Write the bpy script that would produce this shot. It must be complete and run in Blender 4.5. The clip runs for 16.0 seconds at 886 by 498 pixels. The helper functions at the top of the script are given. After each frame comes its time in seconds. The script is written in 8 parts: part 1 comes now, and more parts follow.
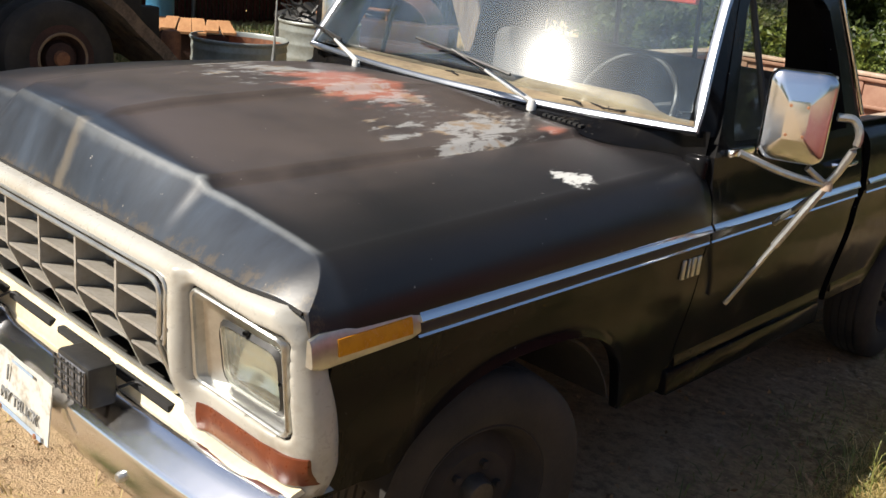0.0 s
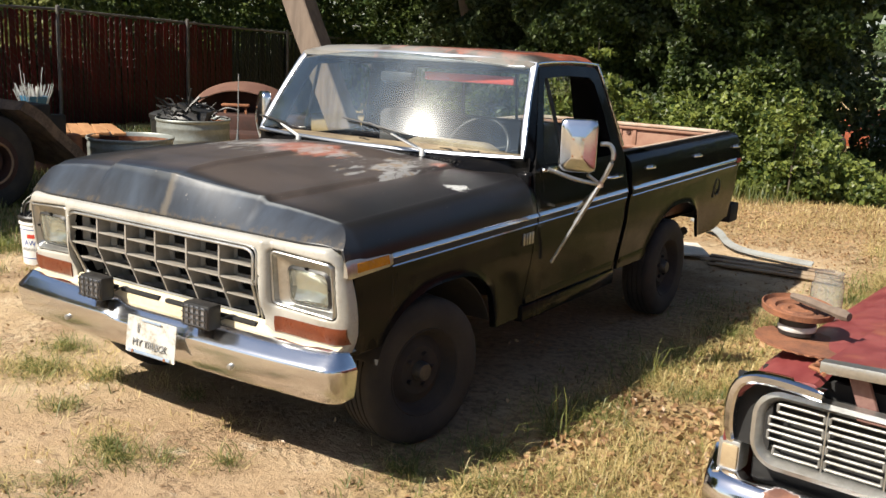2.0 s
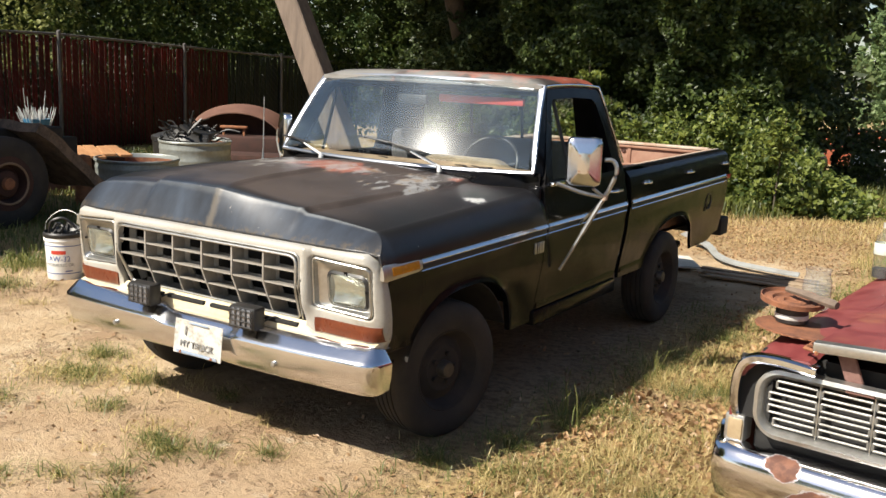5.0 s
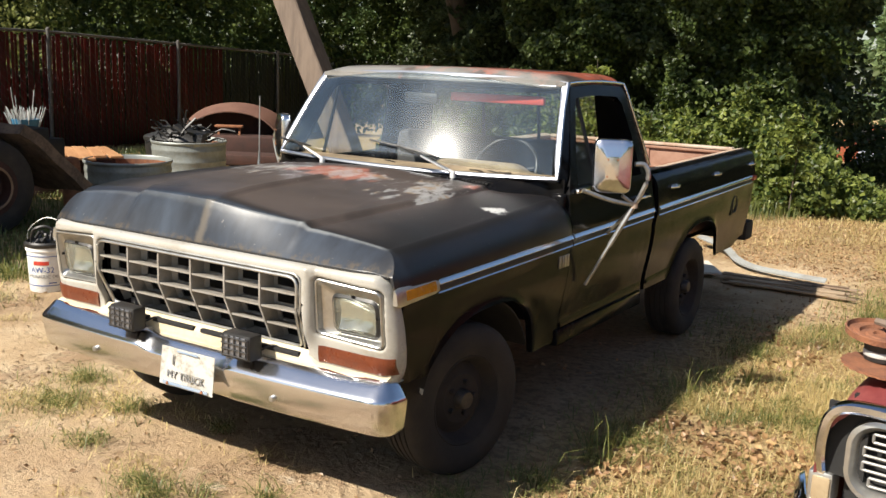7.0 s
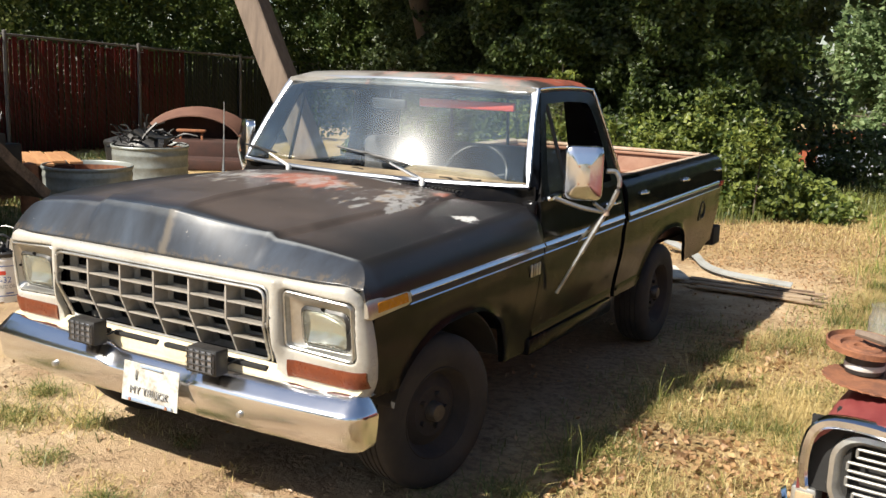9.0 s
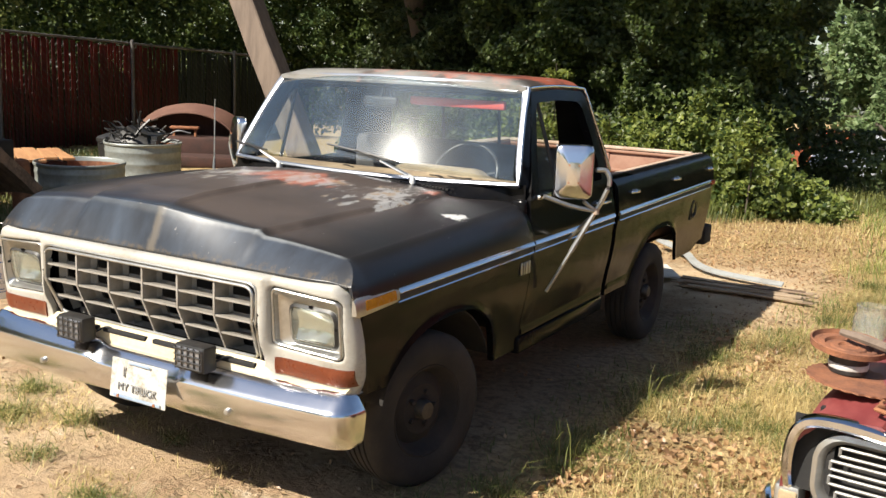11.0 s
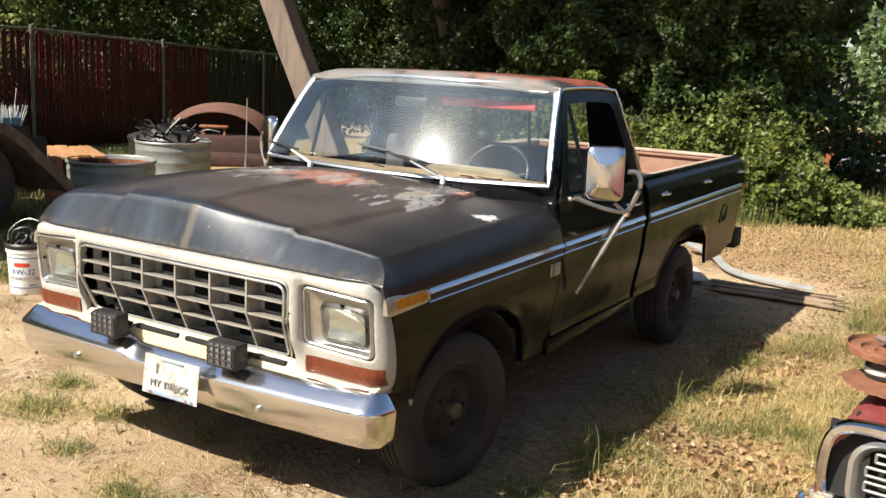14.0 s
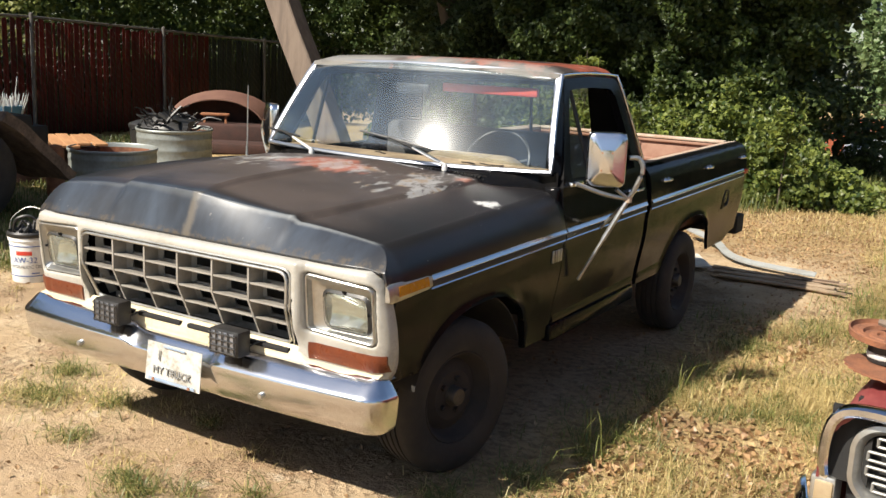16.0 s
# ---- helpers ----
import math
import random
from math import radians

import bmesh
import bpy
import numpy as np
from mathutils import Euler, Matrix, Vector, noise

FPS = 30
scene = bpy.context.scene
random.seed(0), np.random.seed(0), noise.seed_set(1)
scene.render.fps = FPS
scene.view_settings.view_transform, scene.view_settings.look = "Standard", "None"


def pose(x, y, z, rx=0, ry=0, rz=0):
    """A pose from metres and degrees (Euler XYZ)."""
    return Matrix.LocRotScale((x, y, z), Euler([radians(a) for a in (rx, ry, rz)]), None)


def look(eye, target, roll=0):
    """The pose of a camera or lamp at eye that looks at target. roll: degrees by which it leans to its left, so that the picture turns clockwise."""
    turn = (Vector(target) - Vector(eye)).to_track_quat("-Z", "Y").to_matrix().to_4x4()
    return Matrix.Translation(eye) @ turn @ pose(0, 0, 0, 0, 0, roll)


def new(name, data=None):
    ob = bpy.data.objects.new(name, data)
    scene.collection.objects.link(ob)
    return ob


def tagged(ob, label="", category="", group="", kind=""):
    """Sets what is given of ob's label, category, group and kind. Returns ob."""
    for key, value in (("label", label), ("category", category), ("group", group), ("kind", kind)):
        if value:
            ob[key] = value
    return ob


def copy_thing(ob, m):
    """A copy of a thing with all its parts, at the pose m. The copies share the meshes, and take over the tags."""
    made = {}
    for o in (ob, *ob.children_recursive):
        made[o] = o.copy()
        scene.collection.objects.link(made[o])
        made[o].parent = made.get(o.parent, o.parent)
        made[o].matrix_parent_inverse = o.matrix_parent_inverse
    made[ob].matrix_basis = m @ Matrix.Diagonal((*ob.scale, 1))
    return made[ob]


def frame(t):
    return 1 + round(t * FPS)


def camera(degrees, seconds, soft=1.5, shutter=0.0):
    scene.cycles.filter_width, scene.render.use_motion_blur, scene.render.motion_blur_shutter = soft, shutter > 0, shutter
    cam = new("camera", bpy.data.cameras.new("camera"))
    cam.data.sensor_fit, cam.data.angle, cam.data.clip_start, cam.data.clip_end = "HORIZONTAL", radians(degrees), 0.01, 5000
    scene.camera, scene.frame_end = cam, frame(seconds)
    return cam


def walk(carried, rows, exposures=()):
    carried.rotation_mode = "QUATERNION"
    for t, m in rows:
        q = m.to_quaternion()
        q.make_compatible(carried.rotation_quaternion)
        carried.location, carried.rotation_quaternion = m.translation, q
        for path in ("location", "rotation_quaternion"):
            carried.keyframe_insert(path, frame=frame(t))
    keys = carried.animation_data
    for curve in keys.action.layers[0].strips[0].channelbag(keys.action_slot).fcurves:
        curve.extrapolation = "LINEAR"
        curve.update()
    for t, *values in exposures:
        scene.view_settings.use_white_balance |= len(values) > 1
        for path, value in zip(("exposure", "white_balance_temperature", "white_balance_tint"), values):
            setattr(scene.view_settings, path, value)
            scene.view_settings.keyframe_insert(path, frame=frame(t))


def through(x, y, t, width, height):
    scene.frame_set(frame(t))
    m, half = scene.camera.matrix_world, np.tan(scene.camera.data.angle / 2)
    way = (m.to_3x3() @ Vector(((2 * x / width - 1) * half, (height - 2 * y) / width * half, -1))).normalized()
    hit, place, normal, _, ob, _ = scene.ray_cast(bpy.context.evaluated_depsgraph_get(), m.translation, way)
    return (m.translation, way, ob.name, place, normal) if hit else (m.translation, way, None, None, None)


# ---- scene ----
cam = camera(49.6, 16.0)
PATH = [
    (0, (2.26, -1.748, 1.732), (0.981, -0.336, 1.124), 6.0),
    (0.5, (2.503, -2.197, 1.754), (1.294, -0.687, 1.246), 3.8),
    (1, (2.799, -2.638, 1.756), (1.617, -1.096, 1.283), 2.1),
    (1.5, (3.001, -3.057, 1.773), (1.877, -1.463, 1.33), 2.3),
    (2, (3.197, -3.415, 1.82), (2.129, -1.776, 1.402), 2.6),
    (2.5, (3.393, -3.655, 1.828), (2.306, -2.022, 1.442), 2.6),
    (3, (3.428, -3.829, 1.85), (2.311, -2.215, 1.467), 1.4),
    (3.5, (3.372, -3.885, 1.85), (2.242, -2.274, 1.489), 0.7),
    (4, (3.317, -3.87, 1.843), (2.224, -2.231, 1.498), 1.2),
    (4.2, (3.304, -3.86, 1.842), (2.227, -2.21, 1.498), 1.5),
    (6.3, (3.107, -3.614, 1.802), (2.066, -1.956, 1.39), 2.6),
    (6.5, (3.06, -3.537, 1.81), (2.016, -1.878, 1.416), 2.6),
    (7, (2.926, -3.467, 1.819), (1.884, -1.803, 1.439), 2.1),
    (7.5, (2.847, -3.452, 1.821), (1.841, -1.772, 1.412), 2.1),
    (8, (2.838, -3.424, 1.825), (1.855, -1.731, 1.416), 2.3),
    (8.5, (2.846, -3.414, 1.828), (1.868, -1.713, 1.444), 2.1),
    (10.8, (2.883, -3.409, 1.831), (1.905, -1.702, 1.472), 2.4),
    (11, (2.88, -3.404, 1.831), (1.911, -1.695, 1.457), 2.5),
    (11.5, (2.865, -3.404, 1.827), (1.88, -1.715, 1.409), 2.7),
    (12, (2.865, -3.402, 1.819), (1.839, -1.738, 1.398), 2.1),
    (12.5, (2.868, -3.408, 1.827), (1.858, -1.729, 1.427), 2.4),
    (13, (2.866, -3.412, 1.829), (1.845, -1.732, 1.457), 2.6),
    (13.5, (2.867, -3.418, 1.83), (1.85, -1.734, 1.468), 2.5),
    (14, (2.863, -3.42, 1.83), (1.849, -1.738, 1.455), 2.8),
    (14.5, (2.858, -3.422, 1.825), (1.841, -1.748, 1.423), 2.8),
    (15, (2.857, -3.412, 1.817), (1.857, -1.731, 1.398), 2.6),
    (15.5, (2.86, -3.413, 1.822), (1.863, -1.729, 1.41), 2.6),
    (16, (2.862, -3.419, 1.826), (1.848, -1.742, 1.425), 2.6),
]
walk(cam, [(t, look(eye, target, roll)) for t, eye, target, roll in PATH], ((0, 0.86), (4, 0.86), (7, 0.84), (8.5, 0.95), (11, 1.0), (12.2, 0.88), (12.7, 0.9), (13.5, 1.0), (14, 0.98), (15, 0.9), (16, 0.9)))

# ---- light ----
SUN = Vector((-0.40, -0.90, 1.0)).normalized()      # the way to the sun
world = bpy.data.worlds.new("sky")
scene.world = world
world.use_nodes = True
_w = world.node_tree
_sky = _w.nodes.new("ShaderNodeTexSky")
_sky.sky_type, _sky.sun_disc = "NISHITA", False
_sky.sun_elevation = math.asin(SUN.z)
_sky.sun_rotation = math.atan2(SUN.x, SUN.y)
_bg = _w.nodes["Background"]
_bg.inputs["Strength"].default_value = 0.068
_w.links.new(_sky.outputs[0], _bg.inputs["Color"])
_sun = new("sun", bpy.data.lights.new("sun", "SUN"))
_sun.data.energy, _sun.data.angle, _sun.data.color = 5.0, radians(0.53), (1.0, 0.93, 0.82)
_sun.matrix_world = look(SUN * 30, (0, 0, 0))

# ---- materials ----


class Nodes:
    """A small builder for node materials."""

    def __init__(self, name):
        self.mat = bpy.data.materials.new(name)
        self.mat.use_nodes = True
        self.t = self.mat.node_tree
        self.p = self.t.nodes["Principled BSDF"]
        self.out = self.t.nodes["Material Output"]

    def node(self, kind, **values):
        n = self.t.nodes.new(kind)
        for k, v in values.items():
            n.inputs[k.replace("_", " ")].default_value = v
        return n

    def link(self, a, b):
        self.t.links.new(a, b)

    def coords(self):
        return self.t.nodes.new("ShaderNodeTexCoord").outputs["Object"]

    def noise(self, scale, detail=4.0, rough=0.6, stretch=None, distort=0.0):
        n = self.node("ShaderNodeTexNoise", Scale=scale, Detail=detail, Roughness=rough, Distortion=distort)
        c = self.coords()
        if stretch:
            m = self.node("ShaderNodeMapping")
            m.inputs["Scale"].default_value = stretch
            self.link(c, m.inputs["Vector"])
            c = m.outputs[0]
        self.link(c, n.inputs["Vector"])
        return n.outputs["Fac"]

    def ramp(self, fac, lo, hi):
        r = self.t.nodes.new("ShaderNodeMapRange")
        r.interpolation_type = "SMOOTHSTEP"
        r.inputs["From Min"].default_value, r.inputs["From Max"].default_value = lo, hi
        self.link(fac, r.inputs["Value"])
        return r.outputs[0]

    def math(self, op, a, b):
        m = self.t.nodes.new("ShaderNodeMath")
        m.operation = op
        for k, v in ((0, a), (1, b)):
            if isinstance(v, (int, float)):
                m.inputs[k].default_value = v
            else:
                self.link(v, m.inputs[k])
        return m.outputs[0]

    def mix(self, fac, a, b):
        m = self.t.nodes.new("ShaderNodeMix")
        m.data_type = "RGBA"
        for sock, v in ((m.inputs[0], fac), (m.inputs[6], a), (m.inputs[7], b)):
            if isinstance(v, (tuple, list)):
                sock.default_value = (*v, 1) if len(v) == 3 else v
            elif isinstance(v, (int, float)):
                sock.default_value = v
            else:
                self.link(v, sock)
        return m.outputs[2]

    def near(self, place, radius):
        """1 at a place, falling to 0 at the radius."""
        d = self.t.nodes.new("ShaderNodeVectorMath")
        d.operation = "DISTANCE"
        self.link(self.coords(), d.inputs[0])
        d.inputs[1].default_value = place
        return self.ramp(d.outputs["Value"], radius, 0.0)

    def bump(self, height, strength=0.3, distance=0.01):
        b = self.node("ShaderNodeBump", Strength=strength, Distance=distance)
        self.link(height, b.inputs["Height"])
        self.link(b.outputs[0], self.p.inputs["Normal"])
        return self

    def set(self, **values):
        for k, v in values.items():
            sock = self.p.inputs[k.replace("_", " ")]
            if isinstance(v, tuple) and len(v) == 3:
                v = (*v, 1)
            if isinstance(v, (tuple, int, float)):
                sock.default_value = v
            else:
                self.link(v, sock)
        return self


def plain(name, a, b, rough=0.6, metal=0.0, scale=8.0, fine=60.0, bump=0.15, spread=(0.35, 0.7), depth=0.004):
    """Two colours mixed at two scales, with uneven gloss and a fine relief."""
    m = Nodes(name)
    big, small = m.noise(scale), m.noise(fine, 3.0)
    f = m.ramp(m.math("ADD", m.math("MULTIPLY", big, 0.7), m.math("MULTIPLY", small, 0.3)), *spread)
    m.set(Base_Color=m.mix(f, a, b), Metallic=metal, Roughness=m.math("ADD", m.math("MULTIPLY", small, 0.25), max(rough - 0.12, 0.02)))
    if bump:
        m.bump(small, bump, depth)
    return m.mat


def glass_mat(name, tint=(0.9, 0.93, 0.92), gloss=0.02, dust=0.05, dust_color=(0.5, 0.45, 0.36), ior=1.55, veil=0.05):
    m = Nodes(name)
    t = m.t
    clear, shine, film = t.nodes.new("ShaderNodeBsdfTransparent"), t.nodes.new("ShaderNodeBsdfGlossy"), t.nodes.new("ShaderNodeBsdfDiffuse")
    clear.inputs[0].default_value = (*tint, 1)
    shine.inputs["Roughness"].default_value = gloss
    film.inputs[0].default_value = (*dust_color, 1)
    f0 = ((ior - 1) / (ior + 1)) ** 2
    edge = m.node("ShaderNodeLayerWeight", Blend=0.5).outputs["Facing"]
    fres = m.math("ADD", m.math("MULTIPLY", m.math("POWER", edge, 5.0), 1 - f0), f0)
    a, b = t.nodes.new("ShaderNodeMixShader"), t.nodes.new("ShaderNodeMixShader")
    n = m.ramp(m.noise(2.2, 3.0), 0.35, 0.8)
    m.link(m.math("ADD", m.math("MULTIPLY", n, dust), dust * 0.3), a.inputs[0])
    m.link(clear.outputs[0], a.inputs[1])
    m.link(film.outputs[0], a.inputs[2])
    m.link(fres, b.inputs[0])
    m.link(a.outputs[0], b.inputs[1])
    haze, both = t.nodes.new("ShaderNodeBsdfGlossy"), t.nodes.new("ShaderNodeMixShader")
    haze.inputs["Roughness"].default_value = 0.10
    both.inputs[0].default_value = 0.18
    # grease and dust spread a wide glare round a reflected sun
    wide, clean = t.nodes.new("ShaderNodeBsdfGlossy"), t.nodes.new("ShaderNodeMixShader")
    wide.inputs["Roughness"].default_value = 0.27
    clean.inputs[0].default_value = veil
    m.link(shine.outputs[0], clean.inputs[1])
    m.link(wide.outputs[0], clean.inputs[2])
    m.link(clean.outputs[0], both.inputs[1])
    m.link(haze.outputs[0], both.inputs[2])
    m.link(both.outputs[0], b.inputs[2])
    m.link(b.outputs[0], m.out.inputs["Surface"])
    return m.mat


def leaf_mat(name, dark, light, through=0.35):
    m = Nodes(name)
    t = m.t
    g = t.nodes.new("ShaderNodeNewGeometry")
    col = m.mix(g.outputs["Random Per Island"], dark, light)
    big = m.ramp(m.noise(0.7, 2.0), 0.3, 0.7)
    col = m.mix(m.math("MULTIPLY", big, 0.5), col, tuple(0.6 * v for v in dark))
    m.set(Base_Color=col, Roughness=0.45, Specular_IOR_Level=0.42)
    tr = t.nodes.new("ShaderNodeBsdfTranslucent")
    m.link(col, tr.inputs[0])
    s = t.nodes.new("ShaderNodeMixShader")
    s.inputs[0].default_value = through
    m.link(m.p.outputs[0], s.inputs[1])
    m.link(tr.outputs[0], s.inputs[2])
    m.link(s.outputs[0], m.out.inputs["Surface"])
    return m.mat


def body_paint(name):
    """Worn satin black paint with dust, fine scratches and brown fading."""
    m = Nodes(name)
    big, fine, streak = m.noise(2.2, 6.0), m.noise(90.0, 3.0), m.noise(11.0, 5.0, 0.7, (1.0, 1.0, 0.10))
    col = m.mix(m.ramp(big, 0.4, 0.75), (0.005, 0.005, 0.006), (0.011, 0.010, 0.009))
    col = m.mix(m.math("MULTIPLY", m.ramp(streak, 0.56, 0.74), 0.35), col, (0.055, 0.045, 0.034))
    specks = m.ramp(m.noise(70.0, 2.0), 0.74, 0.79)
    col = m.mix(m.math("MULTIPLY", specks, 0.6), col, (0.35, 0.34, 0.32))
    m.set(Base_Color=col, Roughness=m.math("ADD", m.math("MULTIPLY", big, 0.16), 0.07), Specular_IOR_Level=0.085)
    wave = m.math("ADD", m.math("MULTIPLY", m.noise(3.5, 2.0), 1.0), m.math("MULTIPLY", fine, 0.03))
    return m.bump(wave, 0.25, 0.02)


def hood_paint():
    """Black hood, faded brown on top, with red primer and chalk-white patches by the cowl, and light painted on its
    nose.
    """
    m = Nodes("hood_paint")
    big, fine = m.noise(2.6, 6.0), m.noise(80.0, 3.0)
    flake = m.math("ADD", m.math("MULTIPLY", m.noise(17.0, 9.0, 0.72, (1.5, 0.55, 1.0), 0.4), 0.6), m.math("MULTIPLY", m.noise(6.0, 5.0, 0.6, (1.5, 0.6, 1.0)), 0.4))
    sep = m.t.nodes.new("ShaderNodeSeparateXYZ")
    m.link(m.coords(), sep.inputs[0])
    ax = m.math("ABSOLUTE", sep.outputs["X"], 0.0)
    # brown fading on top, its tone lifted for the sky reflected there
    fade = m.math("MULTIPLY", m.ramp(ax, 0.86, 0.45), m.ramp(sep.outputs["Y"], -0.60, -0.50))
    col = m.mix(m.math("MULTIPLY", m.ramp(big, 0.12, 0.62), m.math("ADD", m.math("MULTIPLY", fade, 0.9), 0.1)), (0.008, 0.009, 0.011), (0.076, 0.060, 0.053))
    # bluish sky sheen on the front of the hood, painted in as uneven streaks
    nose_sheen = m.math("MULTIPLY", m.ramp(sep.outputs["Y"], -0.565, -0.600), m.ramp(m.noise(4.0, 6.0, 0.62, (1.4, 0.6, 0.6)), 0.05, 0.80))
    nose_sheen = m.math("MULTIPLY", nose_sheen, m.math("ADD", m.math("MULTIPLY", m.ramp(m.noise(4.5, 5.0, 0.6, (1.5, 0.6, 0.6)), 0.3, 0.75), 0.35), 0.60))
    nose_sheen = m.math("MULTIPLY", nose_sheen, m.math("ADD", m.math("MULTIPLY", m.ramp(ax, 0.93, 0.78), 0.7), 0.3))
    col = m.mix(nose_sheen, col, (0.062, 0.079, 0.106))
    # a pale worn streak down the middle of the nose
    track = m.math("MULTIPLY", m.ramp(m.math("ADD", ax, m.math("MULTIPLY", m.math("SUBTRACT", m.noise(14.0, 4.0), 0.5), 0.05)), 0.034, 0.006), m.ramp(sep.outputs["Y"], -0.60, -0.64))
    col = m.mix(m.math("MULTIPLY", track, 0.55), col, (0.16, 0.135, 0.10))
    # rust specks creeping up from the front lip
    edge = m.math("MULTIPLY", m.ramp(sep.outputs["Z"], 1.110, 1.055), m.ramp(sep.outputs["Y"], -0.60, -0.66))
    drip = m.ramp(m.math("ADD", m.noise(26.0, 8.0, 0.8, (1.0, 0.8, 0.8)), m.math("MULTIPLY", edge, 0.16)), 0.60, 0.76)
    col = m.mix(m.math("MULTIPLY", m.math("MULTIPLY", drip, edge), 0.6), col, (0.11, 0.083, 0.050))
    # sun glint along the crest of the nose, painted as a pale line and spot
    lean = m.math("MULTIPLY", m.math("MAXIMUM", m.math("SUBTRACT", 1.0, m.math("DIVIDE", ax, 0.46)), 0.0), 0.052)
    off = m.math("ABSOLUTE", m.math("ADD", m.math("ADD", sep.outputs["Y"], 0.588), lean), 0.0)
    crest_glint = m.math("MULTIPLY", m.ramp(m.math("ADD", off, m.math("MULTIPLY", m.math("SUBTRACT", m.noise(20.0, 4.0), 0.5), 0.012)), 0.016, 0.001), m.math("MULTIPLY", m.ramp(ax, 0.90, 0.84), m.ramp(sep.outputs["Z"], 1.08, 1.11)))
    crest_glint = m.math("MULTIPLY", crest_glint, m.math("ADD", m.math("MULTIPLY", m.ramp(sep.outputs["X"], -0.2, 0.5), 0.5), 0.2))
    crest_glint = m.math("MAXIMUM", crest_glint, m.near((0.452, -0.588, 1.180), 0.030))
    col = m.mix(m.math("MULTIPLY", crest_glint, 0.8), col, (0.24, 0.25, 0.25))
    # bare patches
    right, left, mid = m.near((0.42, 0.30, 1.23), 0.44), m.near((-0.36, 0.16, 1.27), 0.46), m.near((-0.02, 0.30, 1.28), 0.40)
    zone = m.math("MAXIMUM", m.math("MAXIMUM", right, left), mid)
    tip = m.near((0.555, 0.58, 1.22), 0.13)
    inside = m.ramp(ax, 0.578, 0.566)
    red = m.ramp(m.math("ADD", m.noise(4.5, 6.0, 0.7, (1.5, 0.6, 1.0)), m.math("ADD", m.math("MULTIPLY", m.math("MAXIMUM", mid, tip), 0.32), m.math("MULTIPLY", left, 0.12))), 0.63, 0.80)
    col = m.mix(m.math("MULTIPLY", m.math("MULTIPLY", red, m.math("MULTIPLY", inside, m.ramp(zone, 0.02, 0.25))), 0.80), col, (0.36, 0.13, 0.085))
    chalk = m.ramp(m.math("ADD", flake, m.math("MULTIPLY", zone, 0.17)), 0.605, 0.665)
    tan = m.mix(m.ramp(m.noise(11.0, 3.0), 0.5, 0.62), (0.40, 0.40, 0.39), (0.34, 0.25, 0.16))
    col = m.mix(m.math("MULTIPLY", m.math("MULTIPLY", chalk, m.math("MULTIPLY", inside, m.ramp(zone, 0.10, 0.30))), 0.56), col, tan)
    spot = m.ramp(m.math("ADD", m.noise(24.0, 7.0, 0.78, (1.6, 0.8, 1.0)), m.math("MULTIPLY", m.near((0.825, 0.32, 1.17), 0.12), 0.36)), 0.70, 0.77)
    col = m.mix(spot, col, (0.50, 0.50, 0.48))
    specks = m.ramp(m.noise(55.0, 2.0), 0.735, 0.78)
    col = m.mix(m.math("MULTIPLY", specks, 0.7), col, (0.4, 0.37, 0.33))
    m.set(Base_Color=col, Roughness=m.math("ADD", m.math("MULTIPLY", m.math("MAXIMUM", zone, big), 0.16), 0.25), Specular_IOR_Level=0.38)
    wave = m.math("ADD", m.noise(3.0, 2.0), m.math("MULTIPLY", fine, 0.05))
    return m.bump(wave, 0.15, 0.015).mat


def roof_paint():
    m = Nodes("roof_paint")
    big, fine = m.noise(3.2, 9.0, 0.72, (1.3, 0.7, 1.0), 0.2), m.noise(80.0, 3.0)
    col = m.mix(m.ramp(m.noise(3.0), 0.35, 0.65), (0.028, 0.024, 0.023), (0.080, 0.062, 0.055))
    red = m.ramp(m.math("ADD", big, m.math("MULTIPLY", m.near((0.38, 1.45, 1.8), 0.9), 0.18)), 0.58, 0.65)
    col = m.mix(m.math("MULTIPLY", red, 0.8), col, (0.36, 0.095, 0.055))
    pale = m.ramp(m.noise(5.0, 6.0, 0.7), 0.62, 0.72)
    col = m.mix(m.math("MULTIPLY", pale, 0.5), col, (0.36, 0.33, 0.30))
    sep = m.t.nodes.new("ShaderNodeSeparateXYZ")
    m.link(m.coords(), sep.inputs[0])
    # pale band at the roof's front edge: its sunlight is mixed into the colour
    brow = m.math("MULTIPLY", m.ramp(sep.outputs["Y"], 1.22, 1.06), m.ramp(m.noise(6.0, 5.0, 0.6, (0.6, 1.0, 1.0)), 0.30, 0.55))
    col = m.mix(m.math("MULTIPLY", brow, 0.7), col, (0.29, 0.285, 0.265))
    m.set(Base_Color=col, Roughness=0.36)
    return m.bump(fine, 0.06, 0.002).mat


def chrome_mat(name, rust=0.25, base=(0.78, 0.78, 0.80), rough=0.10):
    m = Nodes(name)
    pit, big = m.noise(35.0, 6.0, 0.7), m.noise(4.0, 5.0)
    r = m.ramp(m.math("ADD", m.math("MULTIPLY", pit, 0.5), m.math("MULTIPLY", big, 0.5)), 0.60, 0.72)
    r = m.math("MULTIPLY", r, rust)
    m.set(Base_Color=m.mix(r, base, (0.22, 0.12, 0.06)), Metallic=m.math("SUBTRACT", 1.0, m.math("MULTIPLY", r, 0.8)),
          Roughness=m.math("ADD", m.math("MULTIPLY", big, 0.10), rough))
    return m.bump(big, 0.05, 0.01).mat


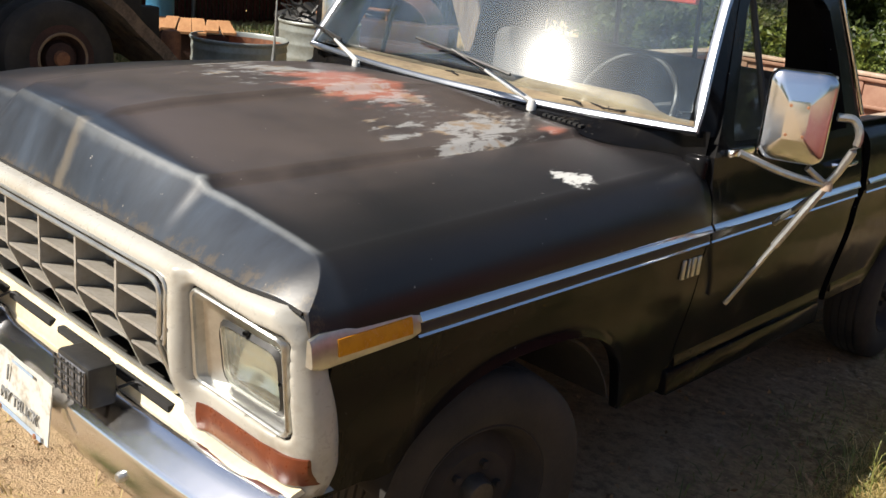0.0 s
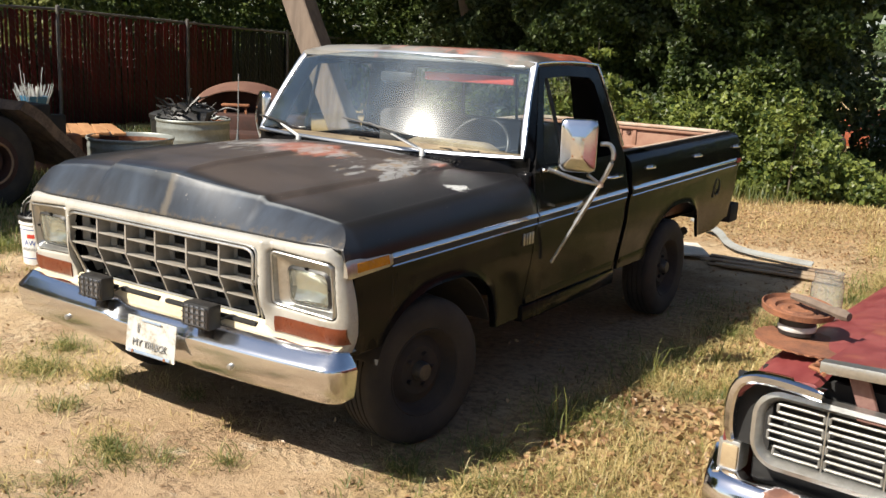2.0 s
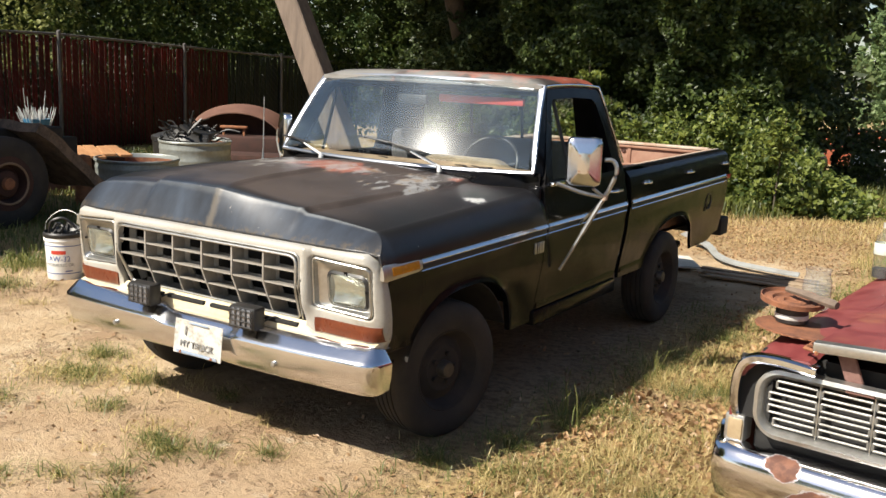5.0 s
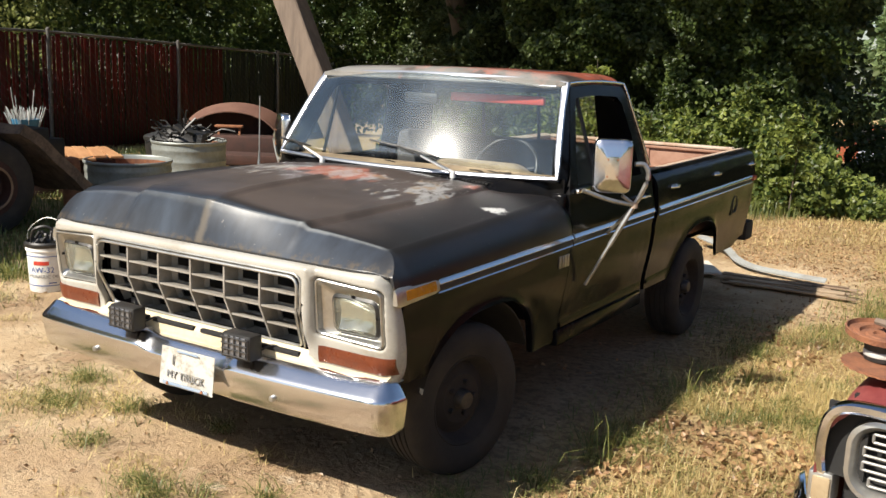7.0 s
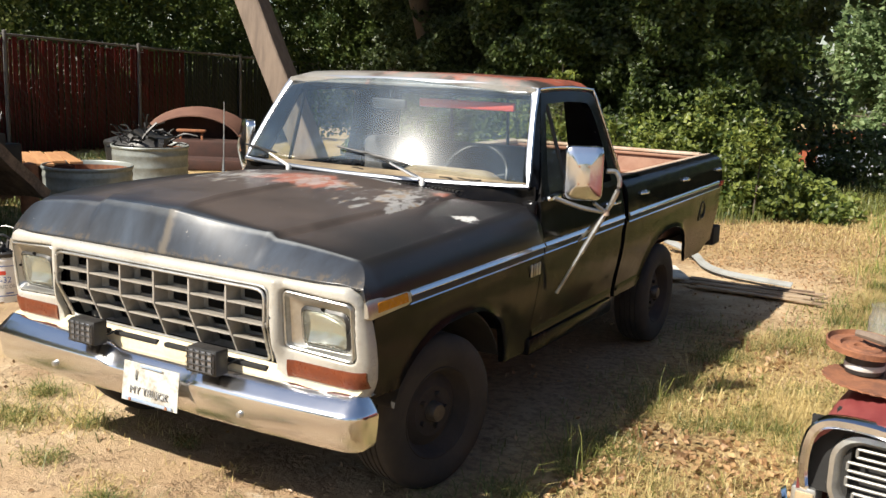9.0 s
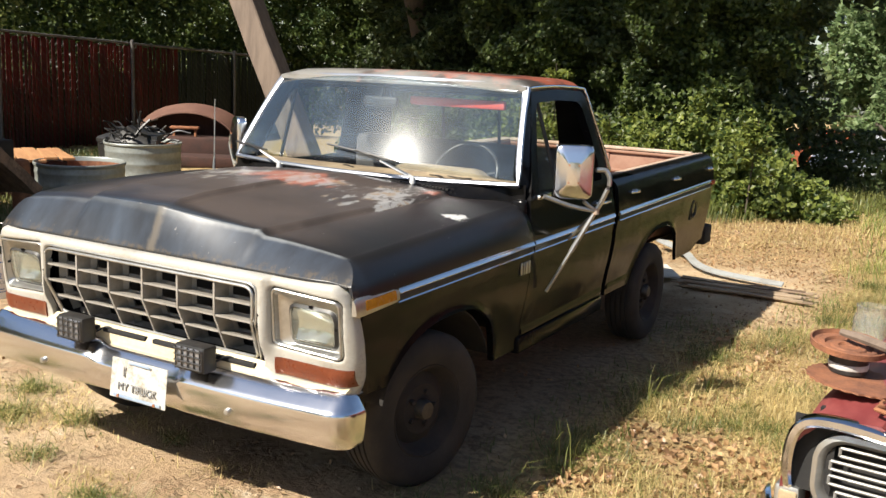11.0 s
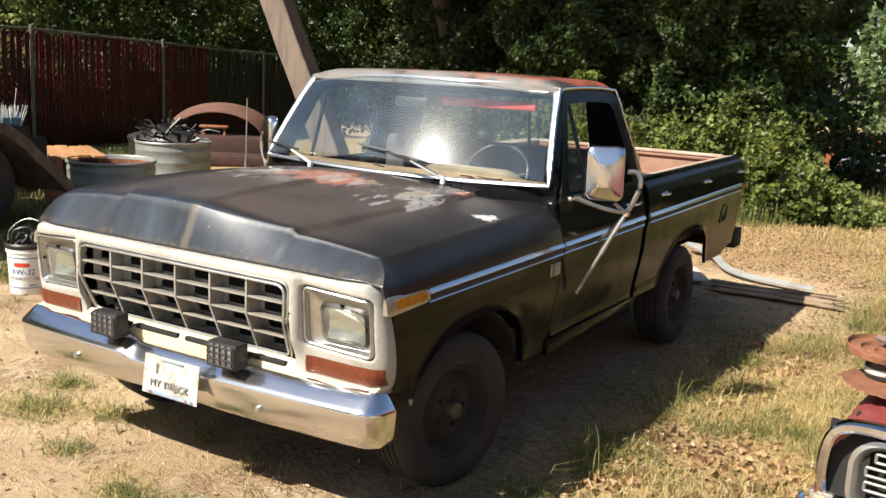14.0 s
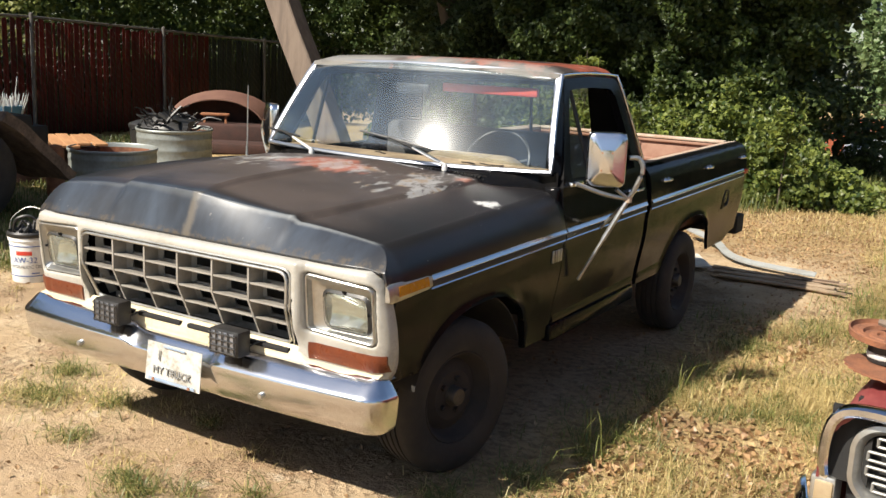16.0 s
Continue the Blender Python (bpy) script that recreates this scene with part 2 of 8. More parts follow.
def rust_car_paint():
    m = Nodes("oxidised_red_paint")
    big, mid, fine = m.noise(1.8, 6.0, 0.65), m.noise(9.0, 6.0, 0.7), m.noise(120.0, 3.0)
    col = m.mix(m.ramp(mid, 0.35, 0.7), (0.155, 0.030, 0.030), (0.24, 0.062, 0.055))
    col = m.mix(m.math("MULTIPLY", m.ramp(big, 0.50, 0.66), 0.8), col, (0.32, 0.125, 0.065))
    col = m.mix(m.math("MULTIPLY", m.ramp(mid, 0.66, 0.78), 0.5), col, (0.30, 0.20, 0.17))
    m.set(Base_Color=col, Roughness=m.math("ADD", m.math("MULTIPLY", mid, 0.3), 0.36))
    return m.bump(fine, 0.12, 0.002).mat


def ground_mat():
    """Pale sandy dirt with tracks, reddish clay, pebbles and dry litter."""
    m = Nodes("sandy_dirt")
    big, mid, fine, grit = m.noise(0.35, 5.0), m.noise(2.4, 6.0, 0.65), m.noise(22.0, 5.0, 0.7), m.noise(150.0, 3.0)
    col = m.mix(m.ramp(mid, 0.35, 0.7), (0.44, 0.315, 0.185), (0.56, 0.43, 0.275))
    col = m.mix(m.math("MULTIPLY", m.ramp(big, 0.45, 0.65), 0.65), col, (0.31, 0.205, 0.12))
    col = m.mix(m.math("MULTIPLY", m.ramp(fine, 0.52, 0.70), 0.55), col, (0.25, 0.17, 0.105))
    col = m.mix(m.math("MULTIPLY", m.ramp(grit, 0.62, 0.75), 0.5), col, (0.62, 0.55, 0.45))
    loose = m.ramp(m.math("ADD", m.noise(1.3, 7.0, 0.7), m.math("MULTIPLY", m.math("SUBTRACT", fine, 0.5), 0.35)), 0.53, 0.62)
    col = m.mix(m.math("MULTIPLY", loose, 0.5), col, (0.30, 0.185, 0.105))
    crust = m.ramp(m.noise(3.1, 6.0, 0.7, (1.0, 1.6, 1.0)), 0.60, 0.68)
    col = m.mix(m.math("MULTIPLY", crust, 0.5), col, (0.60, 0.52, 0.40))
    # dark gravel under and beside the truck, deepened to paint in its shade
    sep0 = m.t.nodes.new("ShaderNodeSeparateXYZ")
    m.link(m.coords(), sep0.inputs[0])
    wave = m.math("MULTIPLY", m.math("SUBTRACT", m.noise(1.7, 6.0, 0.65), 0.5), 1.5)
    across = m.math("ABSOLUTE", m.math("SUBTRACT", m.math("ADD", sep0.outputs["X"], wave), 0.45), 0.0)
    gravel_shade = m.math("MULTIPLY", m.ramp(across, 1.15, 0.70), m.math("MULTIPLY", m.ramp(m.math("ADD", sep0.outputs["Y"], wave), -0.35, 0.15), m.ramp(m.math("ADD", sep0.outputs["Y"], wave), 4.4, 3.6)))
    gravel_shade = m.math("MULTIPLY", gravel_shade, m.math("ADD", m.math("MULTIPLY", m.ramp(fine, 0.35, 0.65), 0.35), 0.35))
    col = m.mix(gravel_shade, col, (0.105, 0.080, 0.058))
    # leaf litter and thin straw towards the bushes and by the parked wreck
    sep = m.t.nodes.new("ShaderNodeSeparateXYZ")
    m.link(m.coords(), sep.inputs[0])
    wob = m.math("MULTIPLY", m.math("SUBTRACT", m.noise(1.1, 5.0), 0.5), 2.4)
    back = m.ramp(m.math("ADD", sep.outputs["Y"], wob), 5.6, 7.0)
    side = m.ramp(m.math("ADD", sep.outputs["X"], m.math("MULTIPLY", wob, 0.35)), 0.75, 1.35)
    bare = m.math("MULTIPLY", m.ramp(sep.outputs["Y"], 3.2, 4.2), m.ramp(sep.outputs["X"], 2.0, 1.3))
    side = m.math("MULTIPLY", side, m.math("SUBTRACT", 1.0, bare))
    side = m.math("MULTIPLY", side, m.ramp(m.math("ADD", sep.outputs["Y"], m.math("MULTIPLY", wob, 0.4)), -1.7, -0.9))
    left = m.ramp(m.math("ADD", m.math("MULTIPLY", sep.outputs["X"], -1.0), wob), 4.2, 5.6)
    straw = m.math("MAXIMUM", m.math("MAXIMUM", back, side), left)
    litter = m.mix(m.ramp(fine, 0.4, 0.62), (0.42, 0.30, 0.135), (0.24, 0.16, 0.072))
    litter = m.mix(m.math("MULTIPLY", m.ramp(mid, 0.5, 0.7), 0.5), litter, (0.42, 0.33, 0.19))
    col = m.mix(m.math("MULTIPLY", straw, 0.85), col, litter)
    m.set(Base_Color=col, Roughness=0.95, Specular_IOR_Level=0.2)
    h = m.math("ADD", m.math("MULTIPLY", fine, 0.7), m.math("MULTIPLY", grit, 0.3))
    return m.bump(m.math("ADD", h, m.math("MULTIPLY", loose, 0.35)), 0.9, 0.03).mat


def wood_mat(name, a, b, stretch=(1.0, 1.0, 0.12), scale=14.0):
    m = Nodes(name)
    grain, big = m.noise(scale, 6.0, 0.7, stretch), m.noise(1.5, 3.0)
    col = m.mix(m.ramp(grain, 0.35, 0.68), a, b)
    m.set(Base_Color=m.mix(m.math("MULTIPLY", big, 0.4), col, tuple(0.5 * v for v in a)), Roughness=0.8)
    return m.bump(grain, 0.3, 0.006).mat


BLACK = body_paint("worn_black_paint").mat
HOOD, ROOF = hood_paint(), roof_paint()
CHROME = chrome_mat("chrome", 0.25, (0.74, 0.745, 0.77), 0.12)
TRIM_CHROME = chrome_mat("bright_trim", 0.12, (0.72, 0.73, 0.76), 0.07)
FRAME_METAL = chrome_mat("brushed_trim", 0.10, (0.40, 0.42, 0.46), 0.26)
# the surround's white, yellowed by age and by bounced light put into the colour
CREAM = plain("yellowed_white_paint", (0.66, 0.58, 0.40), (0.56, 0.45, 0.27), 0.42, scale=5.0, fine=50.0, bump=0.04)
WHITE = plain("white_paint", (0.40, 0.385, 0.345), (0.29, 0.262, 0.215), 0.30, scale=4.0, fine=50.0, bump=0.03, spread=(0.45, 0.75))
GRILLE = plain("grey_grille_plastic", (0.30, 0.28, 0.25), (0.22, 0.20, 0.17), 0.5, scale=12.0)
# near-black, mostly for openings and gaps: their shade is put into the colour
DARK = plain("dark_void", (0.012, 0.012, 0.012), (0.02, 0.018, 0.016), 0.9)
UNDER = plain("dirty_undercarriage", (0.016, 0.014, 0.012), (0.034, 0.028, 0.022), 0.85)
RUBBER = plain("dusty_tyre_rubber", (0.020, 0.018, 0.017), (0.044, 0.036, 0.029), 0.85, scale=6.0, fine=70.0, bump=0.3)
RIM = plain("black_steel_wheel", (0.018, 0.016, 0.015), (0.040, 0.030, 0.024), 0.9, scale=9.0)
BLACK_PLASTIC = plain("black_plastic", (0.014, 0.014, 0.014), (0.03, 0.028, 0.026), 0.45)
PLATE = plain("dirty_white_plate", (0.50, 0.49, 0.45), (0.30, 0.27, 0.22), 0.5, scale=16.0, spread=(0.48, 0.66))
INK = plain("dark_blue_ink", (0.17, 0.175, 0.18), (0.30, 0.295, 0.28), 0.5, scale=30.0)
FADED_BLUE = plain("faded_blue_ink", (0.22, 0.30, 0.42), (0.35, 0.40, 0.45), 0.5)
# the windshield's dust is tinted blue to paint in the reflected sky
GLASS = glass_mat("dusty_sky_tinted_glass", (0.92, 0.96, 0.96), 0.015, 0.075, (0.32, 0.42, 0.54), ior=1.6, veil=0.15)
CLEAR = glass_mat("clear_glass", (0.86, 0.90, 0.88), 0.02, 0.04)
LENS = glass_mat("cloudy_lamp_glass", (0.88, 0.90, 0.87), 0.03, 0.16, (0.50, 0.49, 0.41))
SILVER = plain("silver_reflector", (0.56, 0.56, 0.54), (0.44, 0.43, 0.40), 0.36, 0.9, scale=6.0, bump=0.0)
MIRROR_SILVER = plain("bright_reflector", (0.80, 0.80, 0.78), (0.68, 0.68, 0.65), 0.14, 1.0, scale=9.0, bump=0.0)
VINYL = plain("cracked_tan_vinyl", (0.30, 0.235, 0.15), (0.16, 0.12, 0.08), 0.65, scale=7.0)
SEAT = plain("dark_seat_cloth", (0.045, 0.042, 0.042), (0.085, 0.076, 0.07), 0.85)
VISOR = plain("red_vinyl", (0.62, 0.09, 0.06), (0.52, 0.08, 0.055), 0.5)
BED_RUST = plain("rusty_bed_paint", (0.29, 0.160, 0.105), (0.21, 0.100, 0.062), 0.65, scale=3.0, fine=30.0)
RAIL_PAINT = plain("faded_rail_paint", (0.50, 0.42, 0.33), (0.33, 0.20, 0.13), 0.6, scale=6.0)
RUST = plain("orange_rust", (0.30, 0.125, 0.055), (0.17, 0.065, 0.035), 0.85, scale=14.0, fine=120.0, bump=0.4)
DARK_RUST = plain("dark_red_rust", (0.060, 0.024, 0.017), (0.032, 0.016, 0.012), 0.85, scale=6.0)
CAR_PAINT = rust_car_paint()
OLD_RUST = plain("old_brown_rust", (0.26, 0.105, 0.05), (0.13, 0.055, 0.032), 0.8, scale=16.0, fine=110.0, bump=0.5)
DULL_BAR = plain("dull_grey_bar", (0.25, 0.245, 0.23), (0.15, 0.145, 0.13), 0.5, 0.4, scale=9.0)
ALU = plain("dull_aluminium", (0.55, 0.55, 0.53), (0.40, 0.39, 0.36), 0.36, 0.9, scale=9.0)
ARM_SILVER = plain("bright_silver_paint", (0.74, 0.74, 0.73), (0.62, 0.62, 0.60), 0.34, 0.35, scale=9.0, bump=0.0)
GALV = plain("galvanised_steel", (0.40, 0.40, 0.37), (0.27, 0.26, 0.23), 0.45, 0.6, scale=5.0, fine=40.0)
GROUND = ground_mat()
BARK = wood_mat("bark", (0.10, 0.075, 0.055), (0.05, 0.038, 0.028), (1.0, 1.0, 0.15), 20.0)
BEAM = wood_mat("weathered_beam", (0.20, 0.150, 0.112), (0.125, 0.092, 0.070))
PALE_WOOD = wood_mat("sun_bleached_wood", (0.44, 0.34, 0.23), (0.24, 0.17, 0.11), (0.15, 1.0, 1.0))
GREY_WOOD = wood_mat("grey_weathered_wood", (0.30, 0.21, 0.135), (0.10, 0.062, 0.040), (0.15, 1.0, 1.0))


def slat_mat(name, a, b, glow):
    """Thin plastic slats, each a little different, that let some light through."""
    m = Nodes(name)
    rnd = m.t.nodes.new("ShaderNodeObjectInfo").outputs["Random"]
    col = m.mix(rnd, a, b)
    col = m.mix(m.math("MULTIPLY", m.ramp(m.noise(3.0, 5.0, 0.7, (1.0, 1.0, 0.3)), 0.45, 0.7), 0.4), col, tuple(0.4 * v for v in b))
    m.set(Base_Color=col, Roughness=0.55)
    tr, s = m.t.nodes.new("ShaderNodeBsdfTranslucent"), m.t.nodes.new("ShaderNodeMixShader")
    m.link(m.mix(rnd, glow, tuple(0.6 * v for v in glow)), tr.inputs[0])
    s.inputs[0].default_value = 0.40
    m.link(m.p.outputs[0], s.inputs[1])
    m.link(tr.outputs[0], s.inputs[2])
    m.link(s.outputs[0], m.out.inputs["Surface"])
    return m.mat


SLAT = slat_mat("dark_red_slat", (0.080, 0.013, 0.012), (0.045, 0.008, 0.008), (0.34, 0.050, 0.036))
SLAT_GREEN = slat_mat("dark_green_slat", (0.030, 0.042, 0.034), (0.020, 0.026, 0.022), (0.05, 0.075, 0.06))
POST = plain("weathered_steel_post", (0.17, 0.16, 0.15), (0.11, 0.10, 0.09), 0.6, 0.4, scale=6.0)
TANK = plain("weathered_zinc", (0.30, 0.325, 0.31), (0.21, 0.215, 0.19), 0.5, 0.35, scale=3.0, fine=25.0)
# copies of one foliage: sun, shade and distance are put into their colours
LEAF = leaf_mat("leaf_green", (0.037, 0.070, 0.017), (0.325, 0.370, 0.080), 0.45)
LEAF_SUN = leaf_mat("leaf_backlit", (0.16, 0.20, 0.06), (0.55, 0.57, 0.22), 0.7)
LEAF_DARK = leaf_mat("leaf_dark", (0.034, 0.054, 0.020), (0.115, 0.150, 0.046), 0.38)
LEAF_MID = leaf_mat("leaf_half_shade", (0.028, 0.052, 0.013), (0.125, 0.165, 0.036), 0.4)
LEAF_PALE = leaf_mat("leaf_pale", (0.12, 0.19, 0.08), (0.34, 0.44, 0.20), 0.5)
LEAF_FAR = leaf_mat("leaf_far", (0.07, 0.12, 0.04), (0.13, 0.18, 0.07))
GRASS = leaf_mat("grass_green", (0.085, 0.115, 0.030), (0.29, 0.29, 0.085), 0.3)
GRASS_FRESH = leaf_mat("grass_fresh", (0.15, 0.20, 0.045), (0.42, 0.43, 0.13), 0.35)
STRAW = leaf_mat("dry_straw", (0.42, 0.32, 0.13), (0.72, 0.58, 0.27), 0.25)
LITTER = leaf_mat("dead_leaves", (0.22, 0.12, 0.058), (0.52, 0.34, 0.17), 0.1)
PEBBLE = plain("pebble", (0.40, 0.29, 0.19), (0.24, 0.165, 0.11), 0.9, scale=20.0)
AMBER = plain("amber_lens", (0.62, 0.26, 0.015), (0.50, 0.19, 0.01), 0.25, scale=30.0, bump=0.0)
BROWN_LENS = plain("faded_red_lens", (0.145, 0.034, 0.012), (0.095, 0.022, 0.010), 0.30, scale=20.0, bump=0.0)
RED_LENS = plain("red_lens", (0.45, 0.03, 0.02), (0.30, 0.02, 0.02), 0.3, bump=0.0)

# ---- building helpers ----


def bm_new():
    return bmesh.new()


def finish(bm, name, mat, smooth=40):
    bmesh.ops.recalc_face_normals(bm, faces=bm.faces)
    me = bpy.data.meshes.new(name)
    bm.to_mesh(me)
    bm.free()
    if mat:
        me.materials.append(mat)
    if smooth:
        me.shade_smooth()
        me.set_sharp_from_angle(angle=radians(smooth))
    return me


def part(name, bm, material, parent=None, label="", smooth=40):
    ob = new(name, finish(bm, name, material, smooth))
    ob.parent = parent
    return tagged(ob, label) if label else ob


def thing(name, label, category, at=(0, 0, 0), turn=0.0, group="", kind=""):
    ob = new(name)
    ob.empty_display_size = 0.1
    ob.matrix_world = pose(*at, 0, 0, turn)
    return tagged(ob, label, category, group, kind)


def merge(bm, other, m=None):
    """Adds another bmesh to bm, moved by m."""
    if m is not None:
        bmesh.ops.transform(other, matrix=m, verts=other.verts)
    me = bpy.data.meshes.new("tmp")
    other.to_mesh(me)
    other.free()
    bm.from_mesh(me)
    bpy.data.meshes.remove(me)
    return bm


def box(bm, c, s, bevel=0.0, seg=2, m=None, taper=None):
    """A bevelled box of size s round c. taper: (sx, sy) of the top face."""
    b = bm_new()
    bmesh.ops.create_cube(b, size=1.0)
    for v in b.verts:
        if taper and v.co.z > 0:
            v.co.x *= taper[0]
            v.co.y *= taper[1]
        v.co = Vector((v.co.x * s[0], v.co.y * s[1], v.co.z * s[2]))
    if bevel:
        bmesh.ops.bevel(b, geom=b.edges[:], offset=bevel, segments=seg, affect="EDGES", profile=0.5)
    mm = Matrix.Translation(c)
    return merge(bm, b, m @ mm if m is not None else mm)


def tube(bm, pts, r, n=10, close=True):
    """A round bar along points; r is one radius or one for each point."""
    pts = [Vector(p) for p in pts]
    rs = r if isinstance(r, (list, tuple)) else [r] * len(pts)
    rings, up = [], Vector((0, 0, 1))
    for i, p in enumerate(pts):
        d = (pts[min(i + 1, len(pts) - 1)] - pts[max(i - 1, 0)]).normalized()
        a = d.cross(up if abs(d.z) < 0.95 else Vector((1, 0, 0))).normalized()
        b = d.cross(a)
        rings.append([bm.verts.new(p + rs[i] * (math.cos(k * math.tau / n) * a + math.sin(k * math.tau / n) * b)) for k in range(n)])
    for q, w in zip(rings, rings[1:]):
        for k in range(n):
            bm.faces.new((q[k], q[(k + 1) % n], w[(k + 1) % n], w[k]))
    if close:
        bm.faces.new(rings[0])
        bm.faces.new(rings[-1])
    return bm


def bend(pts, n=6):
    """A smooth curve through points (Catmull-Rom)."""
    pts = [Vector(p) for p in pts]
    full = [2 * pts[0] - pts[1], *pts, 2 * pts[-1] - pts[-2]]
    out = []
    for a, b, c, d in zip(full, full[1:], full[2:], full[3:]):
        for k in range(n):
            t = k / n
            out.append(0.5 * (2 * b + (c - a) * t + (2 * a - 5 * b + 4 * c - d) * t * t + (3 * b - a - 3 * c + d) * t**3))
    return out + [pts[-1]]


def lathe(bm, profile, n=32, axis="z", squash=1.0, m=None):
    """Turns (radius, height) points round an axis; closed where the radius is 0."""
    rings = []
    for r, h in profile:
        ring = []
        for k in range(n if r > 1e-6 else 1):
            a = k * math.tau / n
            p = (r * math.cos(a), squash * r * math.sin(a), h)
            if axis == "x":
                p = (h, p[0], p[1])
            elif axis == "y":
                p = (p[0], h, p[1])
            v = Vector(p)
            ring.append(bm.verts.new(m @ v if m is not None else v))
        rings.append(ring)
    for q, w in zip(rings, rings[1:]):
        if len(q) == 1 and len(w) == 1:
            continue
        for k in range(n):
            j = (k + 1) % n
            f = (q[0], w[j], w[k]) if len(q) == 1 else (q[k], q[j], w[0]) if len(w) == 1 else (q[k], q[j], w[j], w[k])
            bm.faces.new(f)
    return bm


def sheet(bm, f, nu, nv, off):
    """A panel f(u, v) over the unit square, thickened by off (a vector, or a function of the point)."""
    def lay(shift):
        rows = []
        for i in range(nu + 1):
            row = []
            for j in range(nv + 1):
                p = Vector(f(i / nu, j / nv))
                if shift:
                    p = p + Vector(off(p) if callable(off) else off)
                row.append(bm.verts.new(p))
            rows.append(row)
        return rows
    a, b = lay(False), lay(True)
    for i in range(nu):
        for j in range(nv):
            bm.faces.new((a[i][j], a[i + 1][j], a[i + 1][j + 1], a[i][j + 1]))
            bm.faces.new((b[i][j], b[i][j + 1], b[i + 1][j + 1], b[i + 1][j]))
    for i in range(nu):
        for j in (0, nv):
            bm.faces.new((a[i][j], a[i + 1][j], b[i + 1][j], b[i][j]))
    for j in range(nv):
        for i in (0, nu):
            bm.faces.new((a[i][j], a[i][j + 1], b[i][j + 1], b[i][j]))
    return bm


def frame_loop(bm, outer, inner, thick):
    """A flat ring between two loops of equal length, thickened by a vector."""
    t = Vector(thick)
    lo, li = [bm.verts.new(p) for p in outer], [bm.verts.new(p) for p in inner]
    bo, bi = [bm.verts.new(Vector(p) + t) for p in outer], [bm.verts.new(Vector(p) + t) for p in inner]
    n = len(lo)
    for k in range(n):
        j = (k + 1) % n
        for q in ((lo[k], lo[j], li[j], li[k]), (bo[k], bi[k], bi[j], bo[j]), (lo[k], bo[k], bo[j], lo[j]), (li[k], li[j], bi[j], bi[k])):
            bm.faces.new(q)
    return bm


def sweep(bm, section, path, close_ends=True):
    """Carries a closed section of (a, b) along path rows of (origin, axis a, axis b)."""
    rings = [[bm.verts.new(Vector(o) + s * Vector(a) + t * Vector(b)) for s, t in section] for o, a, b in path]
    n = len(section)
    for q, w in zip(rings, rings[1:]):
        for k in range(n):
            bm.faces.new((q[k], q[(k + 1) % n], w[(k + 1) % n], w[k]))
    if close_ends:
        bm.faces.new(rings[0])
        bm.faces.new(rings[-1])
    return bm


def lettering(name, text, size, m, mat, parent, depth=0.002):
    cu = bpy.data.curves.new("lettering", "FONT")
    cu.body, cu.size, cu.extrude, cu.align_x, cu.align_y = text, size, depth, "CENTER", "CENTER"
    tmp = new("lettering_source", cu)
    bpy.context.view_layer.update()
    me = bpy.data.meshes.new_from_object(tmp.evaluated_get(bpy.context.evaluated_depsgraph_get()))
    bpy.data.objects.remove(tmp)
    me.transform(m)
    me.materials.clear()
    me.materials.append(mat)
    ob = new(name, me)
    ob.parent = parent
    return ob


def lerp(a, b, t):
    return a + (b - a) * t


def smooth(t):
    t = min(max(t, 0.0), 1.0)
    return t * t * (3 - 2 * t)


def along(pairs, x):
    """Linear interpolation in a list of (x, value)."""
    if x <= pairs[0][0]:
        return pairs[0][1]
    for (a, va), (b, vb) in zip(pairs, pairs[1:]):
        if x <= b:
            return lerp(va, vb, (x - a) / (b - a))
    return pairs[-1][1]




def both_sides(build):
    """Calls build(side) for the driver's side (+1) and the other (-1)."""
    return [build(s) for s in (1, -1)]


# ---- the ground ----


def ground_height(x, y):
    r = 0.022 * noise.noise((x * 0.8, y * 0.8, 0.0)) + 0.010 * noise.noise((x * 2.7, y * 2.7, 3.0))
    calm = smooth((math.hypot(x, y - 1.5) - 1.0) / 2.5)
    rise = 0.045 * math.exp(-(((x - 0.4) / 2.4) ** 2) - ((y + 0.4) / 2.2) ** 2)
    return r * (0.35 + 0.65 * calm) - 0.006 + rise - 0.95 * smooth((y - 15.5) / 8.0)


def build_ground():
    bm = bm_new()
    xs = sorted(set([-90, -60, -40, -30, -22, *[-16 + 0.25 * k for k in range(97)], 10, 14, 20, 30, 45, 70, 90]))
    ys = sorted(set([-90, -60, -40, -25, -16, -10, *[-7 + 0.25 * k for k in range(93)], 17, 18.5, 20, 22, 28, 36, 50, 70, 95]))
    rows = [[bm.verts.new((x, y, ground_height(x, y))) for y in ys] for x in xs]
    for a, b in zip(rows, rows[1:]):
        for j in range(len(ys) - 1):
            bm.faces.new((a[j], b[j], b[j + 1], a[j + 1]))
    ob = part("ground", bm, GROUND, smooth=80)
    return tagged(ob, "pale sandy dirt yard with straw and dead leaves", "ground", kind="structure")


build_ground()

# ---- the pickup truck ----
# Nose towards -y, driver's side at +x, front axle at y = 0.
truck = thing("pickup_truck", "worn matte black pickup truck with white grille surround", "pickup truck")


def trim_z(y):
    return 0.967 + 0.0115 * (y + 0.69)


def side_x(z, y=1.0):
    """Half width of the lower body at a height."""
    dz = z - trim_z(y)
    if dz < 0:
        return 0.985 - 0.012 * smooth(-dz / 0.1) - 0.045 * smooth((-dz - 0.12) / 0.38)
    return 0.985 - 0.035 * smooth(dz / 0.22)


